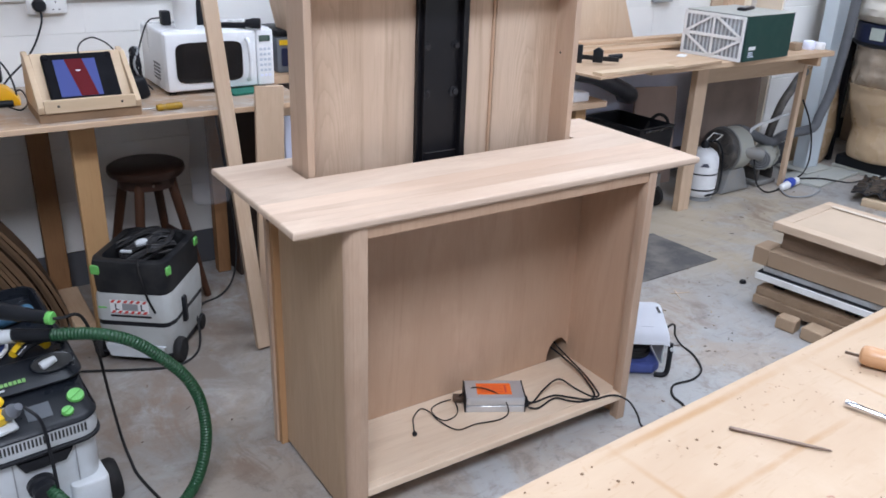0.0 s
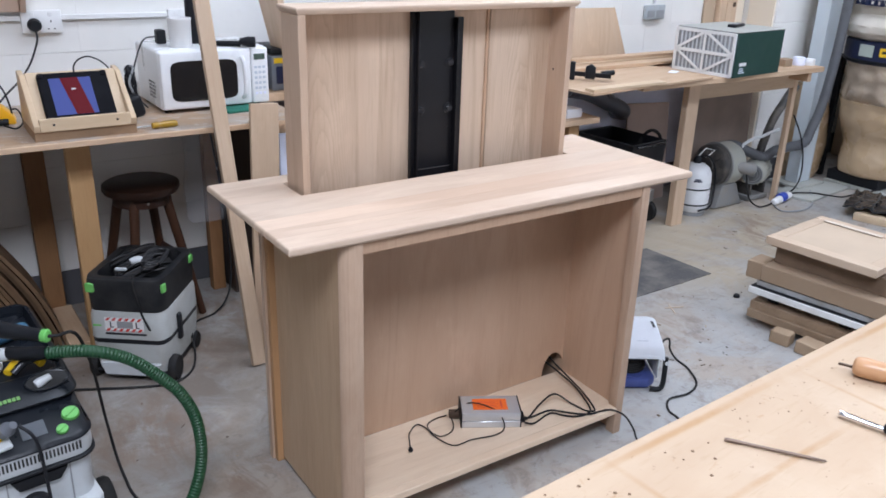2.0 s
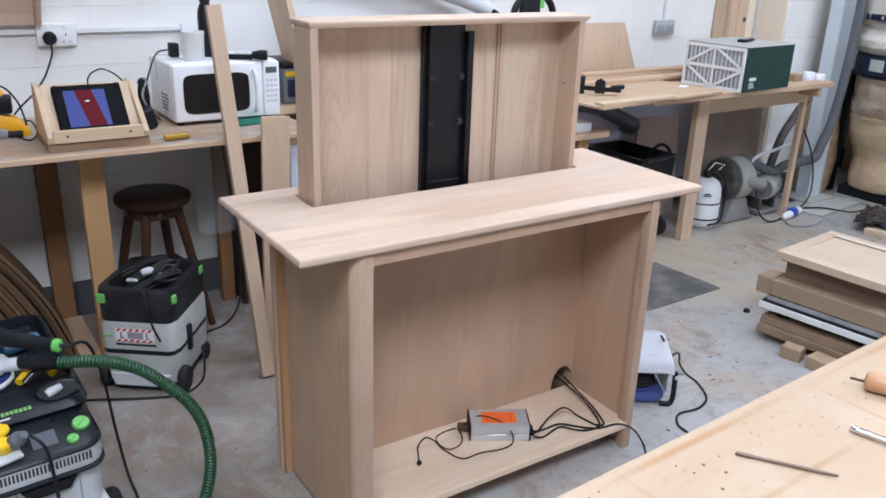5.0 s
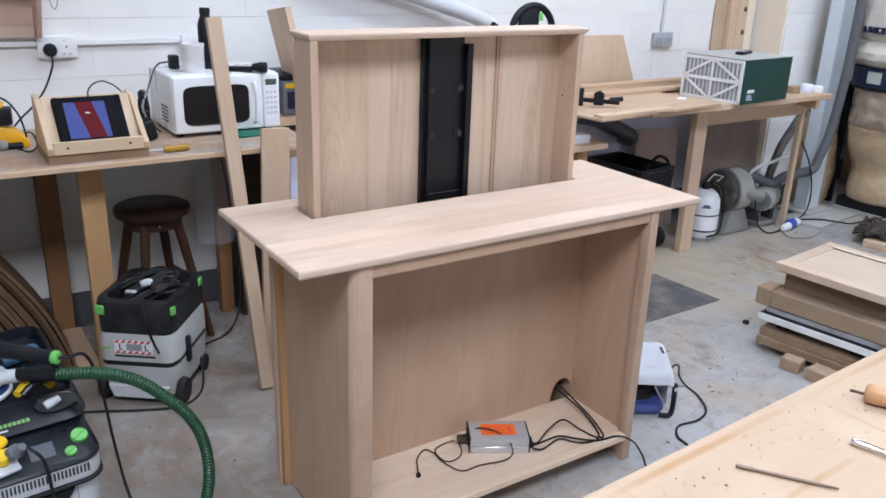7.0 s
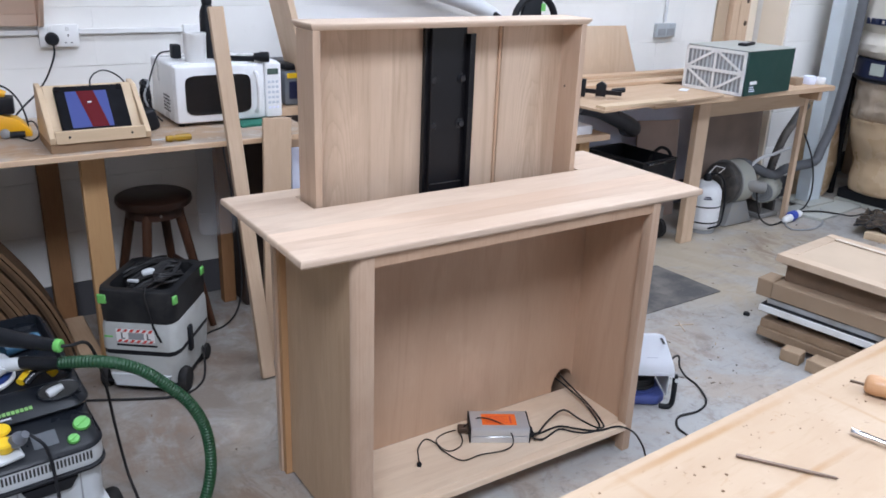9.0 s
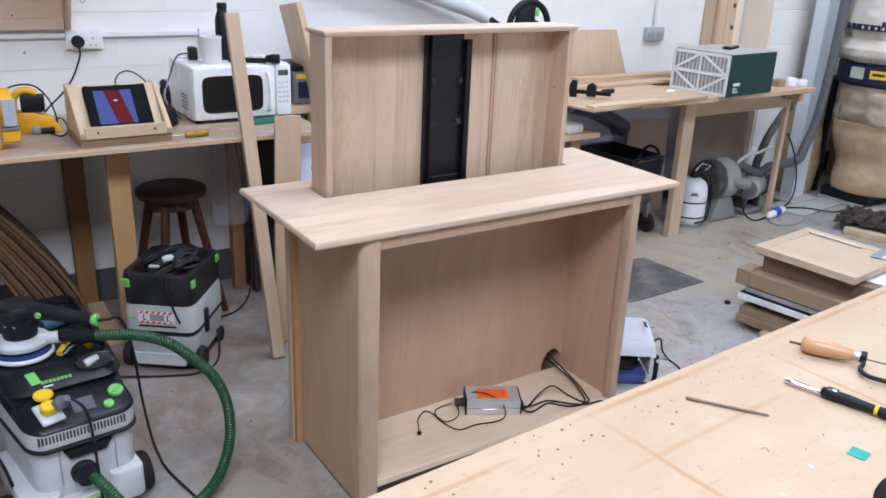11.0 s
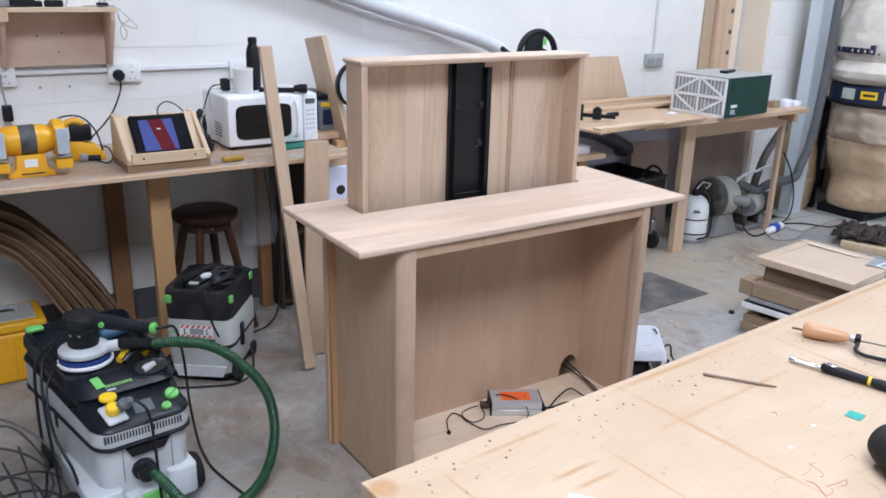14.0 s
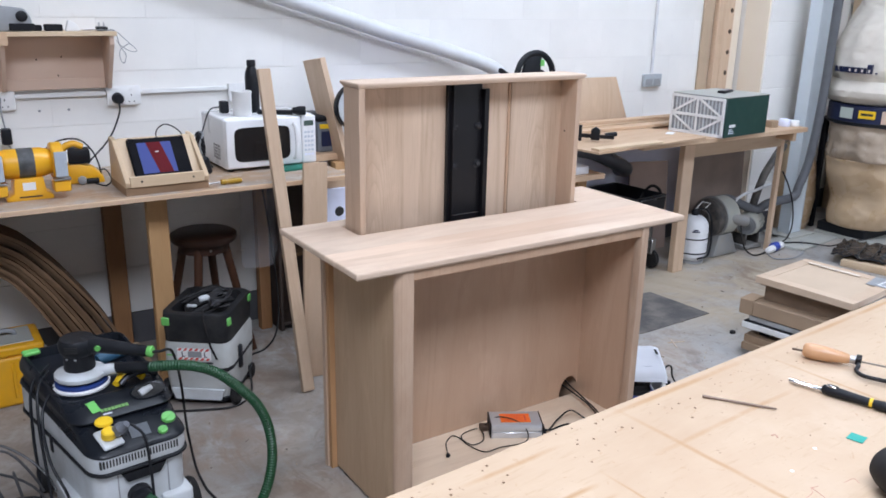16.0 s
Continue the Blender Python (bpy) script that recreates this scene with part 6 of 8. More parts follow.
part("printed_block", box(0.052, 0.062, 0.085, 0.130, 0.2262, 0.2272, 0, m=pose(0, 0, 0, 4)), INK, pap)
cable("reel_lead", [(2.375, 1.80, 0.135), (2.42, 1.82, 0.150), (2.48, 1.845, 0.148), (2.55, 1.88, 0.11), (2.60, 1.91, 0.04), (2.61, 1.88, 0.006), (2.59, 1.80, 0.006), (2.528, 1.705, 0.006), (2.44, 1.671, 0.006), (2.345, 1.680, 0.006), (2.285, 1.63, 0.006), (2.27, 1.564, 0.006), (2.20, 1.47, 0.006)], 0.0042, "black lead trailing from the cable reel")
mat_bm = prism([(2.93, 2.40), (3.477, 2.412), (3.451, 2.83), (2.80, 2.95), (2.55, 2.60)], 0.004, "Z", 0.0, at=0.001)
single("floor_mat", mat_bm, MATTING, "worn black rubber mat lying on the floor", "mat")

# ---------------------------------------------------------------- stack of boards on a pallet
STACK = turned(3.172, 1.955, 0, 8.5)


def board(name, x0, x1, y0, y1, z0, z1, material, label, cat="board", bevel=0.002):
    return single(name, box(x0, x1, y0, y1, z0, z1, bevel), material, label, cat, STACK, group="stacked boards")


pal = thing("pallet", STACK, "rough wooden pallet under the board stack", "pallet")
for py in (-0.86, -0.52, -0.13):
    for px in (0.05, 0.44):
        part("block", box(px, px + 0.11, py, py + 0.09, 0.0, 0.022, 0.003), PINE_Y, pal)
for py in (-0.87, -0.53, -0.14):
    part("slat", box(0.03, 0.57, py, py + 0.11, 0.0225, 0.0355, 0.002), PINE_X, pal)
board("bottom_board", -0.014, 0.56, -0.92, 0.006, 0.036, 0.0735, BROWN_EDGE, "rough brown board at the bottom of the stack")
board("lower_board", 0.0, 0.58, -0.92, 0.004, 0.074, 0.111, BROWN_EDGE, "brown chipboard sheet in the stack")
for py in (-0.80, -0.42, -0.10):
    board("packing_strip", 0.045, 0.55, py, py + 0.05, 0.1115, 0.1465, BLACK, "dark packing strip between the boards", cat="strip")
board("white_sheet", -0.006, 0.60, -0.90, 0.022, 0.147, 0.1755, plain("scuffed_white_board", (0.80, 0.81, 0.80), 0.5, dirt=0.3, scale=6, dust=(0.42, 0.38, 0.32)), "white edged sheet in the stack")
board("black_sheet", 0.001, 0.60, -0.90, 0.017, 0.176, 0.1795, BLACK, "thin black sheet in the stack", bevel=0.001)
board("grey_sheet", 0.022, 0.60, -0.88, 0.002, 0.180, 0.2055, plain("grey_laminate", (0.50, 0.52, 0.53), 0.45, dirt=0.5, scale=9, dust=(0.30, 0.27, 0.23)), "dusty grey edged sheets in the stack")
board("backing_sheet", 0.018, 0.60, -0.36, -0.012, 0.206, 0.2105, BLACK, "thin black sheet under the thick board", bevel=0.001)
board("backing_sheet", 0.026, 0.60, -0.88, -0.365, 0.206, 0.2105, BLACK, "thin black sheet under the thick board", bevel=0.001)
TAN_BOARD = plain("tan_board_edge", (0.33, 0.235, 0.155), 0.75, dirt=0.3, scale=7, dust=(0.30, 0.205, 0.13))
board("thick_board", 0.010, 0.60, -0.86, -0.016, 0.211, 0.284, TAN_BOARD, "thick tan board in the stack", bevel=0.003)
board("end_block", 0.016, 0.13, -0.0155, 0.058, 0.206, 0.286, TAN_BOARD, "tan end block resting on the sheets behind the thick board", cat="offcut", bevel=0.004)
# Dark brown here paints in the shadow below the overhanging door.
board("packing_board", 0.085, 0.58, -0.80, -0.030, 0.2845, 0.360, plain("shaded_brown_board", (0.22, 0.15, 0.10), 0.8, dirt=0.3, scale=6), "packing board under the cabinet door, dark brown for the door's shadow")
board("white_board", 0.145, 0.62, -0.70, -0.12, 0.3605, 0.3675, WHITE, "white sheet under the cabinet door")
DOOR_WOOD = wood("pale_door_wood", (0.60, 0.465, 0.345), (0.45, 0.325, 0.225), "Y", 0.5, 0.3, vary=0.1)
door = thing("panel_door", turned(3.205, 1.962, 0.368, 5.5), "pale framed cabinet door lying on the board stack", "panel door")
part("lipping_board", box(0.016, 0.46, -0.470, -0.020, 0.0, 0.0085, 0.001), BROWN_EDGE, door, "thin dark board under the door")
part("field", box(0.055, 0.425, -0.425, -0.055, 0.013, 0.040, 0.001), MDF_PALE, door)
for a in ((0, 0.0555, -0.482, 0), (0.4245, 0.480, -0.482, 0)):
    part("stile", box(a[0], a[1], a[2], a[3], 0.009, 0.0435, 0.002), DOOR_WOOD, door)
for a in ((0.056, 0.424, -0.0555, 0), (0.056, 0.424, -0.482, -0.4265)):
    part("rail", box(a[0], a[1], a[2], a[3], 0.009, 0.043, 0.002), DOOR_WOOD, door)
part("edge_strip", box(0.402, 0.426, -0.315, -0.05, 0.0437, 0.0485, 0.002), plain("pale_edge_strip", (0.66, 0.56, 0.455), 0.5), door, "pale strip lying along the door")
bro = thing("brochures", turned(3.567, 1.597, 0.4122, 12), "glossy leaflets lying on the stacked door", "leaflets")
part("leaflet", box(0.0, 0.15, -0.10, 0.012, 0.0, 0.002, 0.0005), MIDGREY, bro, "dark printed leaflet")
part("leaflet", box(0.02, 0.19, -0.14, -0.03, 0.0025, 0.0045, 0.0005, m=pose(0, 0, 0, 0, 0, -9)), PAPER, bro)
part("printed_block", box(0.03, 0.18, -0.13, -0.04, 0.0048, 0.0054, 0, m=pose(0, 0, 0, 0, 0, -9)), MIDGREY, bro)
ROUGH_BLOCK = wood("rough_sawn_block", (0.50, 0.37, 0.25), (0.30, 0.20, 0.12), "X", 0.7, 0.6, vary=0.15)
for bx, by, bw, bd, rz in ((3.112, 1.706, 0.064, 0.085, 12), (3.110, 1.578, 0.085, 0.095, 4)):
    single("timber_block", box(0, bw, 0, bd, 0, 0.055, 0.004), ROUGH_BLOCK, "rough sawn block on the floor beside the board stack", "offcut", turned(bx, by, 0, rz), group="floor blocks")
single("bottle_cap", lathe([(0.0, 0.0), (0.015, 0.0), (0.016, 0.003), (0.015, 0.012), (0.012, 0.015), (0.0, 0.015)], 16), BLACK, "small black plastic cap on the floor", "cap", pose(3.357, 2.159, 0))
single("offcut_stack", box(4.05, 4.5, 1.15, 1.9, 0.0, 0.199, 0.004), CARD, "stacked brown offcuts on the floor", "offcuts")
single("floor_board", prism([(4.985, 2.545), (5.095, 2.10), (5.76, 2.10), (5.76, 2.50), (5.42, 2.655)], 0.045, "Z", 0.002), PLY, "ply sheet lying on the floor", "board")
single("floor_plank", box(0, 1.3, -0.16, 0.0, 0, 0.03, 0.003), PINE_X, "plank lying on the floor", "board", turned(4.9, 1.98, 0, 2))
fold = thing("black_tray", turned(4.985, 2.625, 0.047, 20) @ Matrix.Diagonal((0.82, 1.04, 1, 1)), "crumpled black plastic tray lying on a ply sheet", "tray")
bm = bmesh.new()
bmesh.ops.create_grid(bm, x_segments=26, y_segments=16, size=0.5)
for v in bm.verts:
    x, y = v.co.x, v.co.y
    v.co = Vector(((x + 0.5) * 0.52, (y - 0.5) * 0.33, 0.022 + 0.022 * noise.noise(Vector((x * 5, y * 6, 1))) + 0.014 * abs(math.sin(y * 14))))
bmesh.ops.solidify(bm, geom=bm.faces[:], thickness=0.012)
part("sheet", bm, BLACK_SHINE, fold)
for i in range(3):
    part("strut", sweep([(0.02, -0.06 - i * 0.09, 0.034), (0.26, -0.07 - i * 0.09, 0.05), (0.50, -0.05 - i * 0.09, 0.036)], 0.008, 7), BLACK_SHINE, fold)

# ---------------------------------------------------------------- on and under the right bench
af = thing("air_filter_unit", turned(3.955, 2.828, RT + 0.0005, 5.0), "dark green workshop air cleaner with a white pleated filter face", "air cleaner")
FW, FL, FH = 0.392, 0.465, 0.240
part("casing", box(0.006, FL, 0, FW, 0, FH, 0.002), GREEN_STEEL, af)
part("top_sheet", box(0.003, FL + 0.002, -0.002, FW + 0.002, FH, FH + 0.004, 0.001), DUSTY_TOP, af, "dusty pale top sheet")
face = part("filter_frame", box(-0.002, 0.006, 0.008, FW - 0.008, 0.008, FH - 0.008, 0.001), MIDGREY, af, "pleated filter behind a card grille")
for i in range(14):
    y = 0.016 + i * (FW - 0.032) / 14
    part("pleat", prism([(-0.002, y), (-0.011, y + 0.006), (-0.002, y + 0.012)], FH - 0.022, "Z", at=0.011), GREY, face)


def bar(y0, z0, y1, z1, w, parent):
    d = Vector((0, y1 - y0, z1 - z0))
    a = math.degrees(math.atan2(d.z, d.y))
    return part("grille_bar", box(-0.016, -0.0115, 0, d.length, -w / 2, w / 2, 0.0006, m=pose(0, y0, z0, a)), WHITE, parent)


e = 0.010
for q in (e, FW - e):
    bar(q, 0.004, q, FH - 0.004, 0.018, face)
for q in (e, FH - e, FH / 2):
    bar(0.004, q, FW - 0.004, q, 0.018, face)
bar(FW / 2, 0.004, FW / 2, FH - 0.004, 0.015, face)
for y0, z0, y1, z1 in ((e, FH / 2, FW / 2, FH - e), (FW / 2, FH - e, FW - e, FH / 2), (e, FH / 2, FW / 2, e), (FW / 2, e, FW - e, FH / 2)):
    bar(y0, z0, y1, z1, 0.014, face)
part("label", box(0.05, 0.115, -0.001, 0.0005, 0.060, 0.078, 0), WHITE, af)
for i in range(3):
    part("text_bar", box(0.05, 0.105 - 0.008 * i, -0.001, 0.0005, 0.022 + i * 0.011, 0.027 + i * 0.011, 0), LILAC, af)
rem = thing("remote_control", turned(4.20, 3.04, RT + FH + 0.005, 20), "black remote control lying on the air cleaner", "remote")
part("body", box(-0.08, 0.08, -0.025, 0.025, 0, 0.016, 0.004, seg=2), BLACK, rem)
part("key_strip", box(-0.05, 0.03, -0.015, 0.015, 0.016, 0.018, 0.001), MIDGREY, rem)
single("small_jar", lathe([(0.0, 0), (0.035, 0), (0.037, 0.004), (0.037, 0.045), (0.033, 0.05), (0.0, 0.05)], 20), LILAC, "small pale tub on the bench end", "tub", pose(4.785, 2.985, RT))
single("small_tub", lathe([(0.0, 0), (0.03, 0), (0.032, 0.004), (0.032, 0.035), (0.028, 0.04), (0.0, 0.04)], 20), WHITE, "small white tub on the bench end", "tub", pose(4.852, 2.955, RT))
single("glue_box", box(4.63, 4.70, 2.97, 3.03, RT, RT + 0.045, 0.003), CARD, "small brown carton on the bench end", "carton")

single("ply_sheet", box(0, 0.98, 0, 0.50, 0, 0.012, 0.001), PINE_X, "pinkish ply sheet lying on the bench", "board", turned(2.875, 2.775, RT + 0.0005, 5.5))
single("ply_strip", box(0, 0.52, 0, 0.06, 0, 0.014, 0.001), PLY, "ply offcut hanging over the bench edge", "board", turned(2.89, 2.79, RT + 0.0135, 2))
for i, (a, b, c, d) in enumerate(((3.0, 3.40, 1.25, 0.10), (3.1, 3.28, 1.05, 0.09), (3.35, 3.44, 0.95, 0.07))):
    single("loose_plank", box(0, c, 0, d, 0, 0.018, 0.002), PINE_X, "pale plank lying along the bench", "plank", turned(a, b, RT + 0.0135 + (0.019 if i == 2 else 0), 1.5 - i), group="bench planks")
single("paper_scrap", box(0, 0.09, 0, 0.045, 0, 0.002, 0.0005), PAPER, "white paper scrap on the bench", "paper", turned(3.72, 3.02, RT + 0.014, 30))
single("leaning_sheet", prism([(0, 0), (0.575, 0), (0.480, 0.295), (0, 0.300)], 0.012, "Y", 0.001), PALE_Z, "pale board leaning on the wall above the bench", "board", pose(3.28, 3.53, RT + 0.02, -8, 0, 0))
cl = thing("bar_clamp", turned(3.10, 3.05, RT + 0.0135, -52), "black bar clamp lying on the bench boards", "clamp")
part("bar", box(-0.10, 0.11, -0.006, 0.006, 0.020, 0.042, 0.001), BLACK_STEEL, cl)
part("jaw", prism([(-0.11, 0.0), (-0.075, 0.0), (-0.075, 0.09), (-0.105, 0.09), (-0.12, 0.05)], 0.024, "Y", 0.002, at=-0.012), BLACK, cl)
part("sliding_jaw", prism([(-0.02, 0.01), (0.03, 0.01), (0.03, 0.07), (0.005, 0.085), (-0.02, 0.07)], 0.026, "Y", 0.002, at=-0.013), BLACK, cl)
part("grip", cyl(0.013, 0.03, 0.10, 12, m=pose(0.03, 0, 0.035, 0, 84, 25), soft=0.003), BLACK, cl)

# machine stand with the disc sander and the mitre saw
ms = thing("machine_stand", pose(0, 0, 0), "rough timber stand carrying the machines behind the cabinet", "stand")
part("tabletop", box(1.66, 3.09, 2.93, 3.50, 0.725, 0.755, 0.003), PINE_X, ms)
for lx in (1.70, 2.93):
    for ly in (2.98, 3.40):
        part("leg", box(lx, lx + 0.07, ly, ly + 0.05, 0, 0.725, 0.003), PINE_Z, ms)
single("white_pad", box(2.90, 3.00, 2.97, 3.08, 0.755, 0.80, 0.006, seg=2), PAPER, "white folded pad on the stand's end", "pad")
dsr = thing("disc_sander", pose(1.62, 3.17, 0.755), "blue belt and disc sander with a pale sanding disc", "disc sander")
part("base", box(0.06, 0.50, -0.02, 0.20, 0, 0.10, 0.006), BLUE, dsr)
part("disc_guard", lathe([(0.0, 0.0), (0.112, 0.0), (0.114, 0.01), (0.114, 0.03), (0.0, 0.032)], 36, m=pose(0.02, 0.03, 0.425, 90)), BLACK, dsr)
part("disc", lathe([(0.0, 0.0), (0.104, 0.0), (0.104, 0.004), (0.0, 0.005)], 36, m=pose(0.02, -0.004, 0.425, 90)), plain("pale_abrasive", (0.50, 0.53, 0.56), 0.6), dsr, "pale grey sanding disc")
part("disc_label", box(-0.03, 0.055, -0.0105, -0.0095, 0.372, 0.400, 0), WHITE, dsr)
part("belt_housing", prism([(0.16, 0.355), (0.43, 0.355), (0.47, 0.37), (0.49, 0.40), (0.485, 0.43), (0.45, 0.445), (0.16, 0.445)], 0.12, "Y", 0.008, at=0.08), BLUE, dsr, "blue belt housing")
part("housing_label", box(0.25, 0.33, 0.078, 0.0805, 0.392, 0.418, 0), WHITE, dsr)
part("end_roller", lathe([(0.0, 0.0), (0.03, 0.0), (0.032, 0.004), (0.03, 0.008), (0.0, 0.008)], 20, m=pose(0.455, 0.079, 0.40, 90)), BLACK, dsr)
part("column", box(0.10, 0.20, 0.05, 0.16, 0.10, 0.36, 0.008), BLACK, dsr)
part("bracket", prism([(0.10, 0.30), (0.22, 0.355), (0.14, 0.47), (0.09, 0.44)], 0.03, "Y", 0.002, at=0.03), BLACK, dsr)

saw = thing("mitre_saw", pose(2.62, 3.17, 0.755), "black mitre saw with a raised motor head and guard", "mitre saw")
part("base", lathe([(0.0, 0.0), (0.19, 0.0), (0.20, 0.01), (0.20, 0.07), (0.18, 0.085), (0.0, 0.085)], 32), STEEL, saw)
part("fence", box(-0.27, 0.27, 0.04, 0.065, 0.085, 0.16, 0.003), STEEL, saw)
part("arm", sweep(spline([(0.02, 0.20, 0.06), (0.03, 0.21, 0.25), (0.06, 0.15, 0.40), (0.10, 0.06, 0.47)]), 0.035, 12), BLACK, saw)
part("slide_rail", sweep([(-0.22, 0.06, 0.37), (0.12, 0.02, 0.345)], 0.024, 16), STEEL, saw, "bright steel slide rail")
part("rail_clamp", cyl(0.034, 0.0, 0.07, 16, m=pose(-0.20, 0.058, 0.366, 0, 95), soft=0.004), BLACK, saw)
part("motor", cyl(0.062, -0.07, 0.09, 22, m=pose(0.08, 0.04, 0.44, 0, 80), soft=0.01), BLACK, saw)
g = [(0.12 + 0.105 * math.cos(radians(a)), 0.50 + 0.075 * math.sin(radians(a))) for a in range(-20, 201, 10)]
part("blade_guard", prism(g, 0.045, "Y", 0.006, at=0.0), BLACK, saw)
part("blade", lathe([(0.0, 0.0), (0.112, 0.0), (0.112, 0.002), (0.0, 0.002)], 40, m=pose(0.125, -0.002, 0.405, 90)), STEEL, saw, "bright saw blade")
ring = [(0.098 + 0.125 * math.cos(radians(a)), -0.02, 0.535 + 0.125 * math.sin(radians(a))) for a in range(-12, 193, 12)]
part("handle", sweep(ring, 0.017, 10), BLACK, saw)
part("handle_web", prism([(0.0, 0.53), (0.125, 0.53), (0.135, 0.645), (0.09, 0.655), (0.03, 0.635)], 0.02, "Y", 0.003, at=-0.03), BLACK, saw)
part("label", box(0.125, 0.150, -0.033, -0.0305, 0.590, 0.625, 0), LIME, saw)
part("side_handle", sweep([(-0.02, 0.02, 0.52), (-0.14, -0.02, 0.575)], 0.014, 10), BLACK, saw)
part("blade_hub", lathe([(0.025, 0.0), (0.025, 0.006), (0.012, 0.012), (0.0, 0.012)], 16, m=pose(0.125, -0.004, 0.405, 90)), STEEL, saw)

# below
CARD_DARK = plain("dark_brown_board", (0.235, 0.175, 0.14), 0.75, dirt=0.2, scale=5)
CARD_DULL = plain("dull_mauve_board", (0.42, 0.31, 0.26), 0.75, dirt=0.15, scale=4)
single("lilac_board", box(3.42, 4.92, NORTH - 0.035, NORTH - 0.012, 0.18, 0.85, 0.002), LILAC, "pale lilac board standing against the wall under the bench", "board")
single("card_panel", prism([(0, 0), (0.385, 0), (0.370, 0.628), (0, 0.650)], 0.010, "Y", 0.001), CARD_DULL, "dull brown board standing on the floor behind the cart", "board", pose(3.885, 3.46, 0.001, -3, 0, 0))
single("dark_board", box(0, 0.57, 0, 0.014, 0, 0.70, 0.001), CARD_DARK, "dark brown board leaning behind the blower", "board", pose(4.35, 3.33, 0.002, -3, 0, 0))
cart = thing("tool_cart", turned(3.535, 3.095, 0, 5), "wheeled cart with a black open tray, under the bench", "cart")
rim = [(0, 0), (0.305, 0), (0.305, 0.42), (0, 0.42)]
part("tray", loft([[(a * 0.94 + 0.017, b * 0.94 + 0.012, 0.36) for a, b in rim], [(a, b, 0.500) for a, b in rim], [(a * 1.03 - 0.008, b * 1.03 - 0.006, 0.512) for a, b in rim], [(a * 0.93 + 0.02, b * 0.92 + 0.017, 0.512) for a, b in rim], [(a * 0.90 + 0.028, b * 0.88 + 0.025, 0.40) for a, b in rim]]), BLACK, cart, "black plastic tray")
part("tray_flap", box(0.03, 0.285, -0.016, -0.001, 0.492, 0.508, 0.004), BLACK_SHINE, cart)
part("chassis", box(0.03, 0.275, 0.05, 0.38, 0.20, 0.357, 0.006), CAST, cart, "dark steel chassis")
for wx in (0.05, 0.285):
    for wy in (0.06, 0.36):
        part("fork", box(wx - 0.02, wx + 0.02, wy - 0.02, wy + 0.02, 0.10, 0.20, 0.003), STEEL, cart)
        wheel("wheel", cart, wx, wy, 0.065, 0.065, 0.032, hub=MIDGREY)
single("slack_hose", sweep(resample(spline([(3.30, 3.42, 0.80), (3.46, 3.42, 0.765), (3.62, 3.42, 0.70), (3.74, 3.43, 0.645), (3.80, 3.46, 0.615), (3.83, 3.55, 0.60)], 8), 0.012), 0.048, 16, ridged=0.002), plain("dark_slate_hose", (0.07, 0.072, 0.085), 0.35, dirt=0.2), "thick dark hose hanging under the bench", "hose")
cable("black_hook", [(3.80, 3.30, 0.45), (3.84, 3.30, 0.50), (3.88, 3.28, 0.53), (3.93, 3.26, 0.50), (3.94, 3.24, 0.42)], 0.010, "black rubber tube curling behind the cart", "tube")
gas = thing("gas_bottle", pose(4.180, 3.150, 0), "small white gas cylinder with a black hose, on the floor", "gas bottle")
part("body", lathe([(0.078, 0.020), (0.092, 0.034), (0.099, 0.06), (0.100, 0.10), (0.100, 0.22), (0.095, 0.265), (0.078, 0.298), (0.050, 0.318), (0.02, 0.325), (0.0, 0.325)], 32), WHITE_ENAMEL, gas)
part("foot_ring", lathe([(0.080, 0.0), (0.084, 0.0), (0.084, 0.024), (0.080, 0.024)], 28), MIDGREY, gas)
for bz in (0.068, 0.168):
    part("band", lathe([(0.0985, bz), (0.1015, bz + 0.002), (0.1015, bz + 0.009), (0.0985, bz + 0.011)], 32), BLACK, gas)
for tz, tw in ((0.225, 0.05), (0.236, 0.034)):
    part("text_bar", box(-tw / 2, tw / 2, -0.1012, -0.096, tz, tz + 0.007, 0, m=pose(0, 0, 0, 0, 0, -40)), NAVY, gas)
part("valve", lathe([(0.024, 0.318), (0.026, 0.345), (0.016, 0.365), (0.0, 0.37)], 14), BLACK, gas, "black valve")
part("hose", sweep(spline([(0.0, 0, 0.36), (0.05, -0.045, 0.365), (0.095, -0.06, 0.30), (0.112, -0.065, 0.20), (0.10, -0.075, 0.10), (0.04, -0.103, 0.055), (-0.05, -0.098, 0.045)]), 0.006, 8), BLACK, gas)
part("wire_loop", sweep([(0.0, 0.0, 0.362), (0.035, -0.02, 0.415), (0.085, -0.05, 0.402), (0.050, -0.03, 0.362), (0.0, 0.0, 0.362)], 0.004, 8), WHITE, gas, "bent white wire loop")

bw = thing("blower", pose(4.42, 3.20, 0), "grey cast workshop blower with a dark fan drum, on the floor", "blower")
face_m = pose(-0.030, 0.0, 0.262, 90, 0, -93)
part("fan_drum", lathe([(0.0, 0.05), (0.045, 0.05), (0.05, 0.035), (0.118, 0.030), (0.132, 0.018), (0.132, -0.02), (0.12, -0.03), (0.0, -0.03)], 34, m=face_m), CAST, bw, "dark dusty fan drum")
for i in range(10):
    part("fin", box(0.055, 0.115, -0.003, 0.003, 0.028, 0.038, 0.0, m=face_m @ pose(0, 0, 0, 0, 0, i * 36)), CAST, bw)
part("rim", lathe([(0.128, -0.022), (0.145, -0.024), (0.145, -0.034), (0.128, -0.036)], 34, m=face_m), BLOWER_GREY, bw)
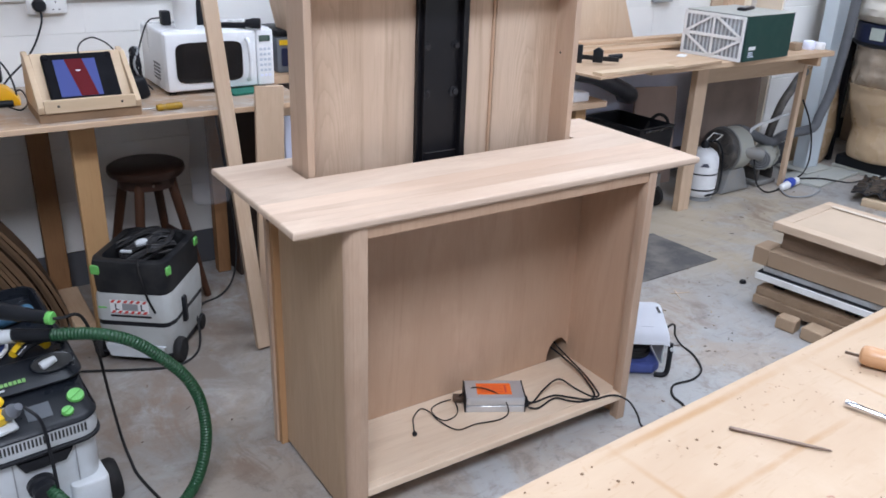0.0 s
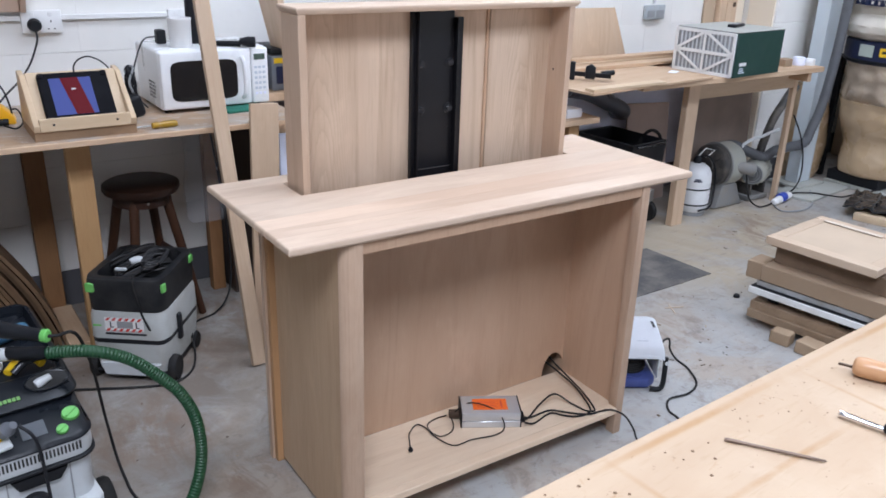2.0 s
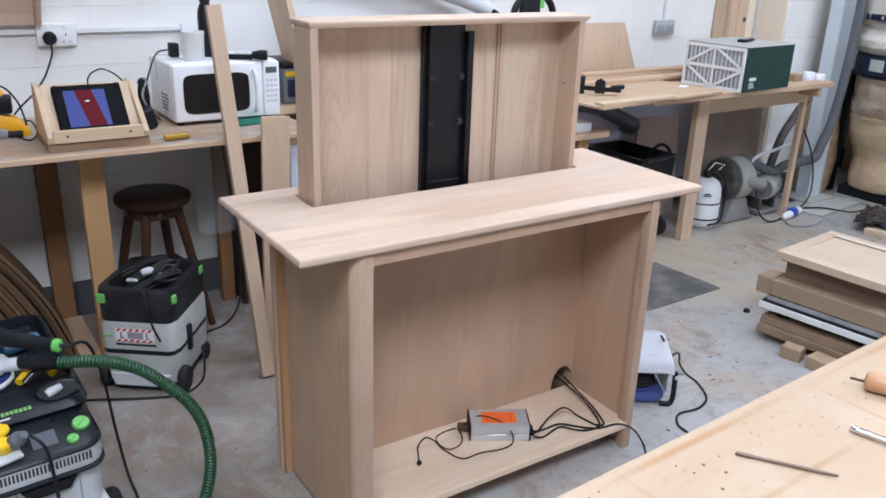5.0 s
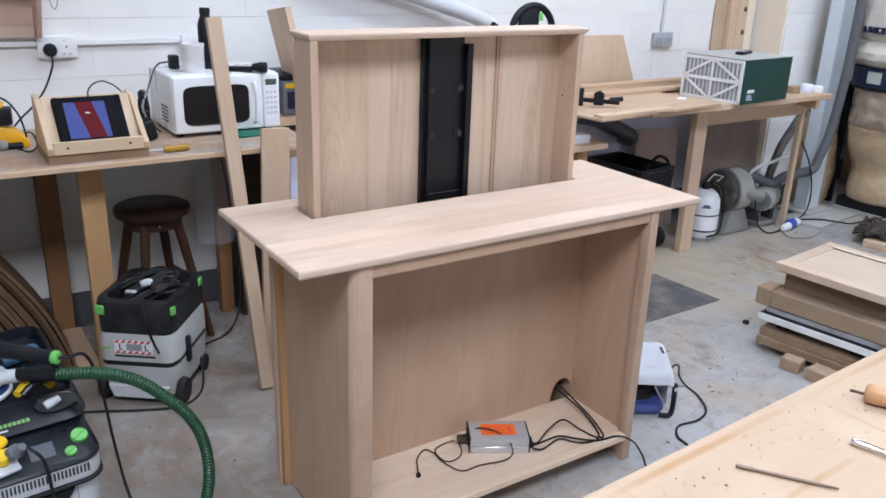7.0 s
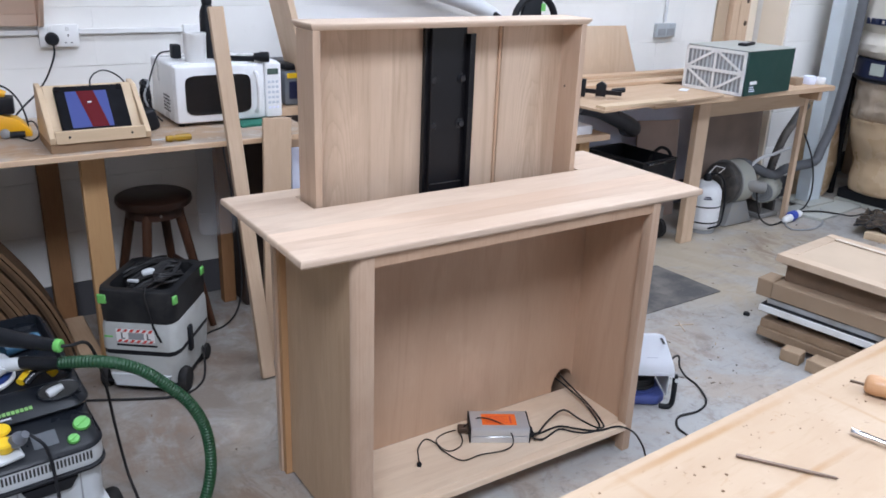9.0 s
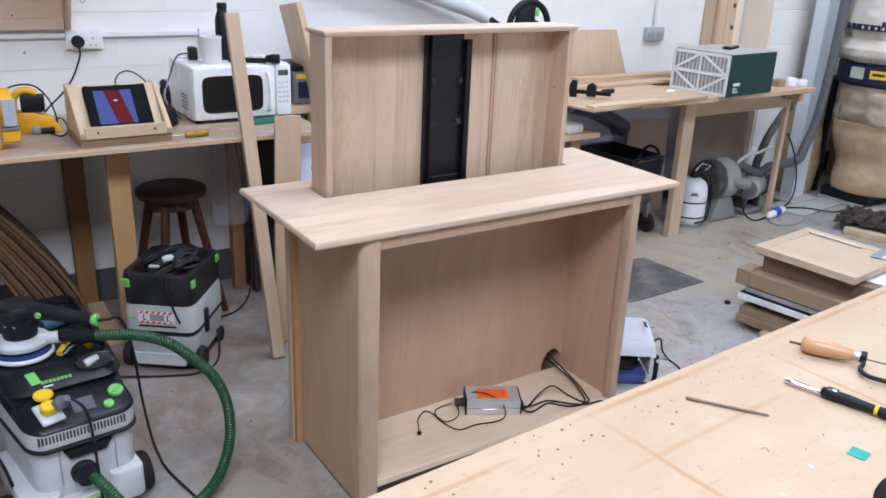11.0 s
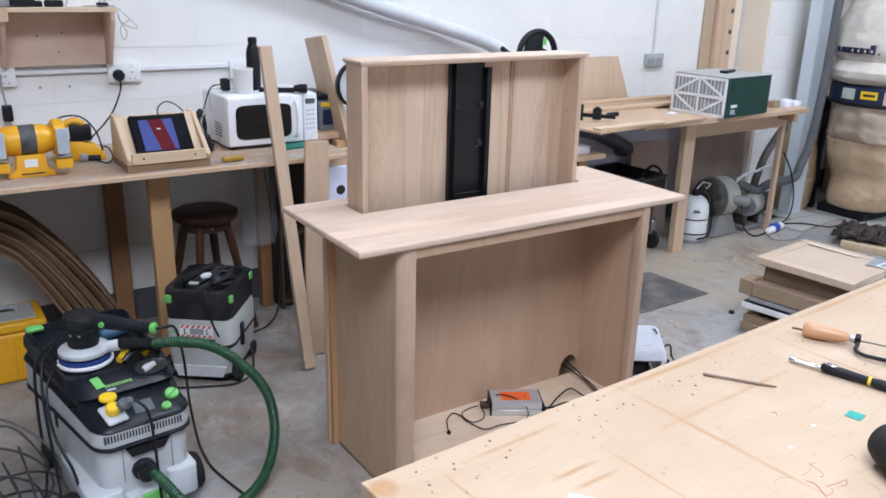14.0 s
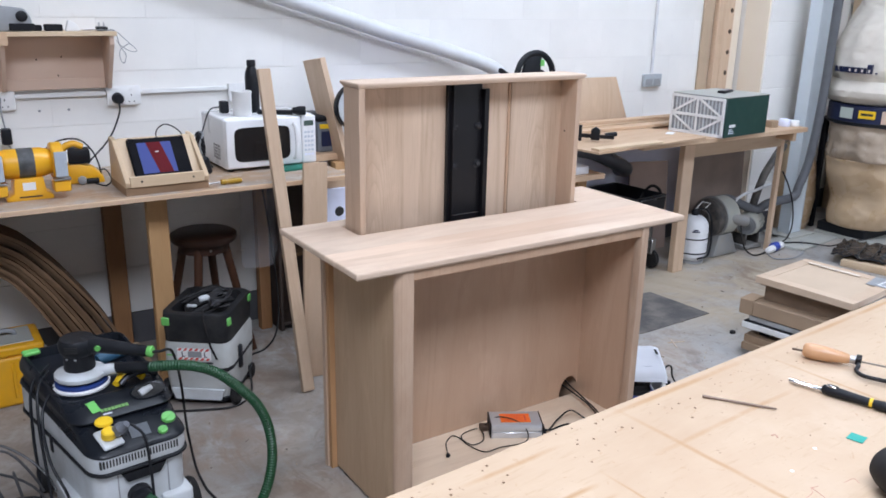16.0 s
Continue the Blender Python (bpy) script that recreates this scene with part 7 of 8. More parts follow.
part("rear_casing", lathe([(0.134, -0.037), (0.138, -0.05), (0.138, -0.15), (0.125, -0.175), (0.0, -0.18)], 32, m=face_m), MOTOR_GREY, bw)
part("plinth", prism([(-0.075, 0.0), (0.20, 0.0), (0.175, 0.03), (0.115, 0.15), (-0.020, 0.15), (-0.055, 0.03)], 0.20, "Y", 0.006, at=-0.10), BLOWER_GREY, bw)
part("outlet", sweep([(0.015, -0.085, 0.285), (0.09, -0.12, 0.262), (0.185, -0.150, 0.240)], 0.040, 20), BLOWER_GREY, bw)
part("outlet_bore", cyl(0.031, 0.0, 0.003, 18, m=look((0.1865, -0.151, 0.2395), (0.0, -0.09, 0.285))), INK, bw)
mot_m = pose(0.300, -0.075, 0.175, 90, 0, -66)
motor = part("motor", lathe([(0.0, 0.0), (0.068, 0.0), (0.074, -0.008), (0.080, -0.05), (0.080, -0.20), (0.068, -0.225), (0.0, -0.23)], 30, m=mot_m), MOTOR_GREY, bw, "dusty ribbed motor")
for i in range(16):
    part("cooling_rib", box(-0.0025, 0.0025, 0.076, 0.086, -0.20, -0.05, 0, m=mot_m @ pose(0, 0, 0, 0, 0, i * 22.5)), MOTOR_GREY, motor)
grill = part("fan_grill", lathe([(0.0, 0.004), (0.064, 0.003), (0.066, 0.0), (0.0, 0.0)], 28, m=mot_m), INK, motor, "dark fan grill")
for rr in (0.018, 0.034, 0.050, 0.064):
    part("grill_ring", lathe([(rr - 0.003, 0.004), (rr, 0.008), (rr + 0.003, 0.004)], 28, m=mot_m), MIDGREY, motor)
part("motor_foot", box(0.27, 0.47, -0.10, 0.05, 0.0, 0.030, 0.005), BLOWER_GREY, bw)
for fx in (0.29, 0.43):
    part("motor_leg", box(fx, fx + 0.02, -0.085, 0.035, 0.030, 0.105, 0.003), CAST, bw)
single("steel_sheet", box(4.31, 4.72, 3.13, 3.36, 0.0, 0.006, 0.002), BLOWER_GREY, "grey steel sheet lying under the blower", "sheet")
bw.location.z = 0.007
single("flexible_duct", sweep(resample(spline([(5.315, 3.06, 2.6), (5.32, 3.06, 1.9), (5.325, 3.065, 1.2), (5.32, 3.075, 0.85), (5.30, 3.09, 0.58), (5.25, 3.10, 0.43), (5.20, 3.10, 0.345), (5.05, 3.12, 0.325), (4.93, 3.13, 0.315), (4.84, 3.15, 0.275), (4.72, 3.18, 0.32), (4.60, 3.22, 0.37), (4.50, 3.26, 0.36)], 10), 0.012), 0.029, 16, ridged=0.004), plain("grey_duct", (0.11, 0.115, 0.125), 0.5, dirt=0.2), "ribbed grey flexible duct beside the steel column", "duct")
single("dark_duct", sweep(resample(spline([(5.20, 3.24, 0.70), (5.12, 3.22, 0.665), (5.04, 3.20, 0.614), (4.96, 3.2, 0.52), (4.92, 3.2, 0.44), (4.88, 3.2, 0.33), (4.86, 3.2, 0.2)], 8), 0.012), 0.026, 14, ridged=0.003), CAST, "dark flexible duct behind the bench leg", "duct")
cable("pale_conduit", [(4.98, 3.16, 0.445), (4.90, 3.16, 0.435), (4.82, 3.16, 0.420), (4.72, 3.17, 0.405), (4.65, 3.18, 0.37), (4.64, 3.19, 0.31)], 0.011, "pale bent conduit above the blower", "conduit", material=SILVER_PIPE)
cable("floor_flex", [(4.56, 3.06, 0.24), (4.55, 3.03, 0.15), (4.575, 3.01, 0.06), (4.64, 2.985, 0.012), (4.73, 2.98, 0.008), (4.80, 2.985, 0.02)], 0.0055, "black flex curling on the floor", material=RUBBER)
cable("grey_flex", [(4.80, 2.99, 0.01), (4.74, 2.92, 0.008), (4.72, 2.85, 0.008), (4.84, 2.805, 0.008), (5.00, 2.84, 0.008), (5.12, 2.92, 0.008), (5.22, 3.0, 0.03)], 0.0052, "grey flex looped on the dusty floor", material=MIDGREY)
cable("black_flex", [(4.99, 3.06, 0.02), (5.10, 3.02, 0.026), (5.20, 2.96, 0.026), (5.25, 2.87, 0.026), (5.32, 2.82, 0.02), (5.40, 2.75, 0.055), (5.6, 2.72, 0.055)], 0.0052, "black flex running across the floor", material=RUBBER)
cable("hanging_flex", [(5.02, 3.10, 0.55), (5.10, 3.08, 0.42), (5.16, 3.07, 0.28), (5.17, 3.06, 0.14), (5.12, 3.05, 0.06), (5.04, 3.05, 0.02)], 0.0052, "black flex hanging by the steel column", material=RUBBER)
bp = thing("site_plug", turned(4.86, 2.985, 0.026, 12), "white and blue industrial plug lying on the floor", "plug")
part("body", lathe([(0.012, -0.09), (0.022, -0.08), (0.026, -0.02), (0.026, 0.0)], 16, m=pose(0, 0, 0, 0, 90)), WHITE, bp)
part("sleeve", lathe([(0.026, 0.0), (0.032, 0.004), (0.032, 0.06), (0.028, 0.064), (0.0, 0.064)], 18, m=pose(0, 0, 0.007, 0, 90)), BLUE, bp, "blue plug sleeve")
part("socket_end", lathe([(0.024, 0.064), (0.026, 0.07), (0.026, 0.14), (0.018, 0.16), (0.0, 0.16)], 16, m=pose(0, 0, 0, 0, 90)), WHITE, bp)
single("base_sheet", prism([(5.06, 2.88), (5.66, 2.95), (5.50, 3.22), (5.00, 3.15)], 0.018, "Z", 0.002, at=0.0), DUSTY_TOP, "grey sheet lying on the floor by the column", "sheet")

# ---------------------------------------------------------------- wall side, right
msk = double_socket("metal_socket", 4.060, 1.134, "grey metal double socket on the wall", GALV, 0.168, 0.086)
for sx in (0.012, 0.090):
    part("insert", box(sx, sx + 0.066, -0.0285, -0.0272, 0.012, 0.054, 0.001), MIDGREY, msk, "dark grey socket insert")
single("conduit", cyl(0.010, 1.227, ROOF, 12, m=pose(4.140, NORTH - 0.012, 0)), SILVER_PIPE, "thin vertical conduit above the metal socket", "conduit", kind="structure")
ht = thing("drilled_timber", pose(4.84, NORTH - 0.058, 0), "tall drilled timber standing against the wall", "timber")
part("board", box(-0.055, 0.046, 0, 0.04, 0, 2.7, 0.003), PALE_Z, ht)
single("cream_board", box(PX0 - 0.016, PX0 - 0.0035, 3.372, NORTH - 0.062, 0, 2.9, 0.001), CREAM, "cream faced board standing against the pier", "board")
part("edge_piece", box(-0.122, -0.0575, 0.0, 0.045, 0, 2.7, 0.003), PALE_Z, ht)
single("cream_sheet", box(4.892, PX0 - 0.0165, NORTH - 0.024, NORTH - 0.006, 0, 2.9, 0.001), CREAM, "cream faced board standing against the wall", "board")
for i in range(12):
    part("drilled_hole", lathe([(0.017, 0.0), (0.014, 0.001), (0.0, 0.0005)], 16, m=pose(0.016, -0.0005, 0.92 + i * 0.145, 90)), RUST, ht)
single("brown_sheet", box(4.610, 4.712, NORTH - 0.020, NORTH - 0.004, 0, 2.7, 0.001), TAN, "brown board standing against the wall", "board")

col = thing("steel_column", pose(5.355, 3.21, 0), "grey painted steel column beside the pier", "column")
part("web", box(-0.065, 0.065, -0.004, 0.004, 0.032, ROOF, 0.001), COLUMN, col)
part("flange", box(-0.074, -0.066, -0.060, 0.035, 0.032, ROOF, 0.002), COLUMN, col)
part("flange", box(0.066, 0.074, -0.060, 0.035, 0.032, ROOF, 0.002), COLUMN, col)
part("cover_plate", box(-0.0655, 0.0655, -0.057, -0.052, 0.033, ROOF, 0.001), COLUMN, col)
part("base_plate", box(-0.15, 0.15, -0.13, 0.11, 0.0185, 0.032, 0.002), DUSTY_TOP, col, "dusty base plate")

de = thing("bag_extractor", pose(5.80, 2.90, 0), "twin bag dust collector with a cream cloth bag and brown sack", "dust collector")
part("drum", lathe([(0.0, 0.872), (0.340, 0.872), (0.350, 0.880), (0.350, 1.010), (0.340, 1.02), (0.0, 1.02)], 40), NAVY, de, "navy painted drum")
part("rim", lathe([(0.351, 0.880), (0.359, 0.885), (0.359, 0.897), (0.351, 0.902)], 40), BLACK, de)
part("fan_box", box(-0.02, 0.42, -0.34, -0.10, 0.875, 1.015, 0.008), NAVY, de, "navy fan housing")
part("grey_label", box(-0.05, 0.05, -0.356, -0.349, 0.925, 1.000, 0.0, m=pose(0, 0, 0, 0, 0, -98)), plain("pale_green_label", (0.52, 0.58, 0.52), 0.5), de, "pale green label")
part("yellow_label", box(-0.055, 0.055, -0.356, -0.349, 0.935, 0.990, 0.0, m=pose(0, 0, 0, 0, 0, -74)), YELLOW_PLUG, de, "yellow warning label")
part("label_bar", box(-0.040, 0.040, -0.3575, -0.3545, 0.955, 0.972, 0.0, m=pose(0, 0, 0, 0, 0, -74)), INK, de)
part("white_label", box(-0.035, 0.035, -0.357, -0.349, 0.905, 0.995, 0.0, m=pose(0, 0, 0, 0, 0, -53)), SHELF_PINK, de, "pinkish label")


def soft_bag(profile, steps, seed, amount, crease=0.0):
    """A lathed bag with soft dents; crease adds sharp folds on a finer mesh."""
    if crease:
        steps *= 3
        fine = []
        for (r0, z0), (r1, z1) in zip(profile, profile[1:]):
            cuts = max(1, int(math.hypot(r1 - r0, z1 - z0) / 0.011))
            fine += [(r0 + (r1 - r0) * k / cuts, z0 + (z1 - z0) * k / cuts) for k in range(cuts)]
        profile = fine + [profile[-1]]
    bm = lathe(profile, steps)
    for v in bm.verts:
        r = Vector((v.co.x, v.co.y, 0))
        if r.length > 0.02:
            n = noise.noise(v.co * 4.5 + Vector((seed, 0, 0))) + 0.5 * noise.noise(Vector((v.co.x * 9, v.co.y * 9, v.co.z * 4 + seed)))
            if crease:
                q = Vector((v.co.x * 8, v.co.y * 8, v.co.z * 11 + seed * 2))
                q += noise.noise_vector(q * 0.6) * 0.8
                n += crease / amount * (0.35 - 1.6 * abs(noise.noise(q)) - 0.8 * abs(noise.noise(q * 2.3)))
            v.co += r.normalized() * n * amount
    return bm


prof = [(0.0, 0.100), (0.20, 0.100), (0.228, 0.108)] + [(0.240 + 0.075 * (k / 12) ** 1.6 + 0.008 * math.sin(k * 0.9), 0.125 + k * 0.041) for k in range(12)] + [(0.322, 0.62)]
part("sack", soft_bag(prof, 44, 3.0, 0.025, 0.007), SACK, de, "full brown plastic sack")
prof = [(0.322, 0.62)] + [(0.328 + 0.004 * math.sin(k * 1.4), 0.63 + k * 0.03) for k in range(8)] + [(0.338, 0.875)]
part("clear_neck", soft_bag(prof, 44, 8.0, 0.022, 0.014), CLEAR, de, "crumpled clear sack neck")
prof = [(0.290, 1.018), (0.345, 1.035), (0.395, 1.075), (0.405, 1.12), (0.375, 1.165), (0.350, 1.19), (0.372, 1.225), (0.385, 1.27), (0.380, 1.34), (0.362, 1.42), (0.335, 1.50), (0.30, 1.59), (0.26, 1.68), (0.215, 1.78), (0.165, 1.89), (0.11, 2.0), (0.05, 2.09), (0.0, 2.10)]
bag = part("filter_bag", soft_bag(prof, 48, 5.0, 0.03, 0.010), CANVAS, de, "cream cloth filter bag")
TEXT0 = -117
for i, (w, tall) in enumerate(((0.018, 0), (0.016, 0), (0.030, 0), (0.036, 0), (0.030, 0), (0.030, 0), (0.030, 1), (0.008, 0))):
    turn_ = TEXT0 + i * 6.6
    part("mark_bar", box(-w / 2, w / 2, -0.398, -0.355, 1.245, 1.245 + (0.062 if tall else (0.010 if i == 7 else 0.038)), 0.0, m=pose(0, 0, 0, 0, 0, turn_)), NAVY, bag)
    if i in (3, 4, 5, 6):
        part("mark_gap", box(-w / 5, w / 5, -0.3995, -0.355, 1.255, 1.273, 0.0, m=pose(0, 0, 0, 0, 0, turn_)), CANVAS, bag)
for k in range(2):
    a = radians(40 + 55 * k)
    part("leg", box(-0.02, 0.02, -0.02, 0.02, 0.0, 0.88, 0.003, m=pose(0.385 * math.cos(a), 0.385 * math.sin(a), 0)), BLACK_STEEL, de)
part("base", box(-0.19, 0.25, -0.30, 0.25, 0.0, 0.03, 0.004), DUSTY_TOP, de, "dusty pale base sheet")
part("foot_board", box(-0.18, 0.24, -0.14, 0.24, 0.0305, 0.0995, 0.004), BLACK, de)
single("side_sack", soft_bag([(0.0, 0.0), (0.16, 0.0), (0.19, 0.05), (0.20, 0.25), (0.18, 0.5), (0.13, 0.66), (0.0, 0.68)], 36, 12.0, 0.03), SACK, "brown sack standing behind the steel column", "sack", pose(5.60, 3.40, 0.0) @ Matrix.Diagonal((0.9, 0.9, 1, 1)))
single("grey_drum", lathe([(0.0, 0.0), (0.20, 0.0), (0.205, 0.01), (0.205, 0.74), (0.212, 0.745), (0.212, 0.78), (0.0, 0.785)], 36), plain("pale_green_grey", (0.46, 0.50, 0.47), 0.5), "pale grey drum beside the dust collector", "drum", pose(6.29, 2.69, 0))
single("far_cupboard", box(6.4, 8.2, 3.0, 3.6, 0, 1.9, 0.01), MDF, "brown board cupboard at the wall behind the collector", "cupboard")

# ---------------------------------------------------------------- on the workbench
Z = WB + 0.0005
single("steel_rod", lathe([(0.0, 0.0), (0.0018, 0.003), (0.0025, 0.03), (0.0025, 0.115), (0.0031, 0.12), (0.0031, 0.138), (0.0022, 0.1415)], 12), plain("brown_patinated_steel", (0.22, 0.155, 0.12), 0.45, metal=0.5, dirt=0.3), "thin brown steel punch lying on the workbench", "punch", look((1.151, 0.476, Z + 0.0032), (1.067, 0.592, Z + 0.0032)) @ pose(0, 0, 0, 180))
cs = thing("coping_saw", turned(1.424, 0.606, Z + 0.0186, -64), "coping saw with a turned wooden handle on the workbench", "saw")
part("handle", lathe([(0.0, 0.0), (0.011, 0.001), (0.0165, 0.006), (0.0183, 0.018), (0.0172, 0.045), (0.0140, 0.075), (0.0115, 0.090), (0.009, 0.097), (0.0, 0.098)], 22, m=pose(0, 0, 0, 0, 90)), BEECH, cs, "turned wooden handle")
part("ferrule", lathe([(0.0085, 0.096), (0.009, 0.098), (0.009, 0.112), (0.006, 0.114)], 16, m=pose(0, 0, 0, 0, 90)), STEEL, cs)
part("spigot", box(0.108, 0.120, -0.014, 0.014, -0.006, 0.010, 0.002), BLACK_STEEL, cs)
part("frame", sweep(spline([(0.112, -0.002, 0), (0.116, -0.020, -0.003), (0.114, -0.040, -0.007), (0.128, -0.056, -0.009), (0.16, -0.060, -0.009), (0.25, -0.060, -0.009), (0.32, -0.055, -0.009), (0.335, -0.03, -0.007), (0.334, 0.0, -0.004)], 8), 0.0045, 9), BLACK_STEEL, cs, "bent black steel frame")
part("blade", box(0.118, 0.334, -0.0006, 0.0006, -0.003, 0.001, 0), STEEL, cs)
part("blade_tail", box(-0.022, 0.004, -0.0022, 0.0022, -0.006, -0.002, 0.0005), RUST, cs)

nd = thing("ratchet_driver", turned(1.279, 0.539, Z + 0.0108, -74.5) @ Matrix.Scale(0.86, 4), "ratchet screwdriver with a chrome shaft and black handle", "screwdriver")
part("shaft", lathe([(0.004, 0.0), (0.0065, 0.002), (0.0065, 0.03), (0.0055, 0.032), (0.0055, 0.082), (0.0, 0.083)], 16, m=pose(0, 0, -0.005, 0, 90)), CHROME, nd, "chrome shaft")
part("handle", lathe([(0.006, 0.076), (0.0105, 0.080), (0.0125, 0.090), (0.0118, 0.13), (0.0105, 0.155), (0.0100, 0.19), (0.0118, 0.205), (0.0125, 0.235), (0.008, 0.245), (0.0, 0.246)], 18, m=pose(0, 0, 0, 0, 90)), BLACK, nd)
part("yellow_band", lathe([(0.0103, 0.182), (0.0110, 0.1835), (0.0110, 0.1875), (0.0103, 0.189)], 18, m=pose(0, 0, 0, 0, 90)), YELLOW_PLUG, nd, "yellow band")
part("selector", box(0.086, 0.112, -0.006, 0.006, 0.009, 0.014, 0.002), CHROME, nd)
single("teal_chip", prism([(-0.015, -0.012), (0.013, -0.016), (0.016, 0.012), (-0.012, 0.016)], 0.0015, "Z", 0.0003), TEAL, "small teal card square on the workbench", "card", turned(1.184, 0.332, Z, 20))
ml = thing("rubber_mallet", turned(1.060, 0.186, Z + 0.0395, -118) @ Matrix.Scale(0.865, 4), "black rubber mallet lying on the workbench", "mallet")
part("head", lathe([(0.0, -0.05), (0.03, -0.05), (0.040, -0.044), (0.0445, -0.025), (0.045, 0.02), (0.041, 0.045), (0.032, 0.052), (0.0, 0.053)], 30, m=pose(0, 0, 0, 0, 90)), RUBBER, ml)
part("handle", sweep([(0, 0.02, 0), (0.005, 0.12, -0.012), (0.01, 0.30, -0.028)], 0.013, 12), RUBBER, ml)
ps = thing("palm_sander", turned(1.805, 0.525, Z, -20), "black palm sander lying on the workbench", "sander")
part("pad", box(-0.06, 0.06, -0.045, 0.045, 0, 0.014, 0.006, seg=2), RUBBER, ps)
part("body", lathe([(0.0, 0.014), (0.050, 0.014), (0.056, 0.03), (0.050, 0.06), (0.034, 0.082), (0.0, 0.088)], 26, m=Matrix.Diagonal((1.15, 0.85, 1, 1))), DARKBLUE, ps)
part("name_bar", box(-0.03, 0.02, -0.0500, -0.0435, 0.032, 0.040, 0), LIME, ps)
part("lead", sweep(spline([(0.05, -0.01, 0.03), (0.10, -0.04, 0.012), (0.16, -0.10, 0.006), (0.3, -0.14, 0.006)]), 0.004, 7), BLACK, ps)
single("note_paper", box(0.0, 0.21, -0.148, 0.0, 0, 0.0012, 0.0), PAPER, "sheet of white paper on the workbench", "paper", turned(0.562, 0.429, Z, -51))

# marks in the bench top: drilled holes, let-in strips, pencil lines
hole_bm = lathe([(0.0036, 0.0), (0.0028, 0.0007), (0.0, 0.0003)], 9)
hole_me = bpy.data.meshes.new("drilled_hole")
hole_bm.to_mesh(hole_me)
hole_bm.free()
hole_me.materials.append(plain("hole_brown", (0.17, 0.10, 0.055), 0.8))
HOLES = ((0.089, -0.027), (0.139, -0.014), (0.153, -0.043), (0.145, -0.056), (0.159, -0.096), (0.078, -0.086), (0.086, -0.068), (0.122, -0.117), (0.257, -0.065), (0.237, -0.078), (0.231, -0.031), (0.247, -0.023), (0.419, -0.014), (0.458, -0.016), (0.436, -0.052), (0.426, -0.062), (0.464, -0.066), (0.442, -0.099), (0.404, -0.118), (0.516, -0.072), (0.539, -0.067), (0.553, -0.080), (0.531, -0.026), (0.509, -0.029), (0.669, -0.047), (0.677, -0.073), (0.705, -0.068), (0.680, -0.119), (0.717, -0.098), (0.742, -0.068))
rnd = random.Random(7)
for i in range(74):
    ob = new("drilled_hole", hole_me)
    ob.parent = wbench
    if i < len(HOLES):
        at, s = HOLES[i], rnd.choice((0.5, 0.65, 0.8))
    elif i < 52:
        at, s = (rnd.gauss(1.02, 0.09), -abs(rnd.gauss(0.06, 0.035)) - 0.008), rnd.choice((0.22, 0.3, 0.4))
    else:
        at, s = (rnd.uniform(0.78, 1.9), -rnd.uniform(0.02, 0.6)), rnd.choice((0.35, 0.5))
    ob.location = (*at, WB)
    ob.scale = (s, s, 1)
FADED_RED = plain("faded_red_pencil", (0.50, 0.27, 0.20), 0.7, dirt=0.3, dust=(0.55, 0.38, 0.28))
for wide, line in (
        (7, ((0.600, -0.394), (0.632, -0.391), (0.643, -0.383), (0.658, -0.386))),
        (7, ((0.646, -0.380), (0.635, -0.412), (0.623, -0.413))),
        (16, ((0.593, -0.406), (0.597, -0.420), (0.580, -0.447))),
        (12, ((0.606, -0.433), (0.632, -0.439), (0.651, -0.442), (0.638, -0.449), (0.624, -0.445))),
        (10, ((0.608, -0.440), (0.601, -0.447), (0.580, -0.447))),
        (5, ((0.539, -0.383), (0.553, -0.376), (0.569, -0.379), (0.584, -0.386))),
        (6, ((0.706, -0.406), (0.730, -0.409), (0.724, -0.422))),
        (6, ((0.673, -0.468), (0.670, -0.484), (0.655, -0.497))),
        (14, ((0.745, -0.246), (0.753, -0.250), (0.747, -0.258)))):
    part("pencil_mark", sweep(spline([(x, y, WB + 0.0001) for x, y in line], 5), wide * 0.0001, 5, flat=None), FADED_RED, wbench)
for x, y in ((0.769, -0.318), (0.666, -0.335)):
    part("paint_speck", lathe([(0.004, 0.0), (0.003, 0.0006), (0.0, 0.0007)], 9, m=pose(x, y, WB)), PAPER, wbench, "speck of white paint")

# ---------------------------------------------------------------- chips and shavings on the floor
def chip_material():
    m = Nodes("chips", 0.8)
    geo = m.t.nodes.new("ShaderNodeNewGeometry")
    m.colour(m.ramp(geo.outputs["Random Per Island"], [(0.0, (0.07, 0.05, 0.04)), (0.45, (0.14, 0.10, 0.07)), (0.7, (0.36, 0.27, 0.18)), (1.0, (0.52, 0.42, 0.30))]))
    return m.mat


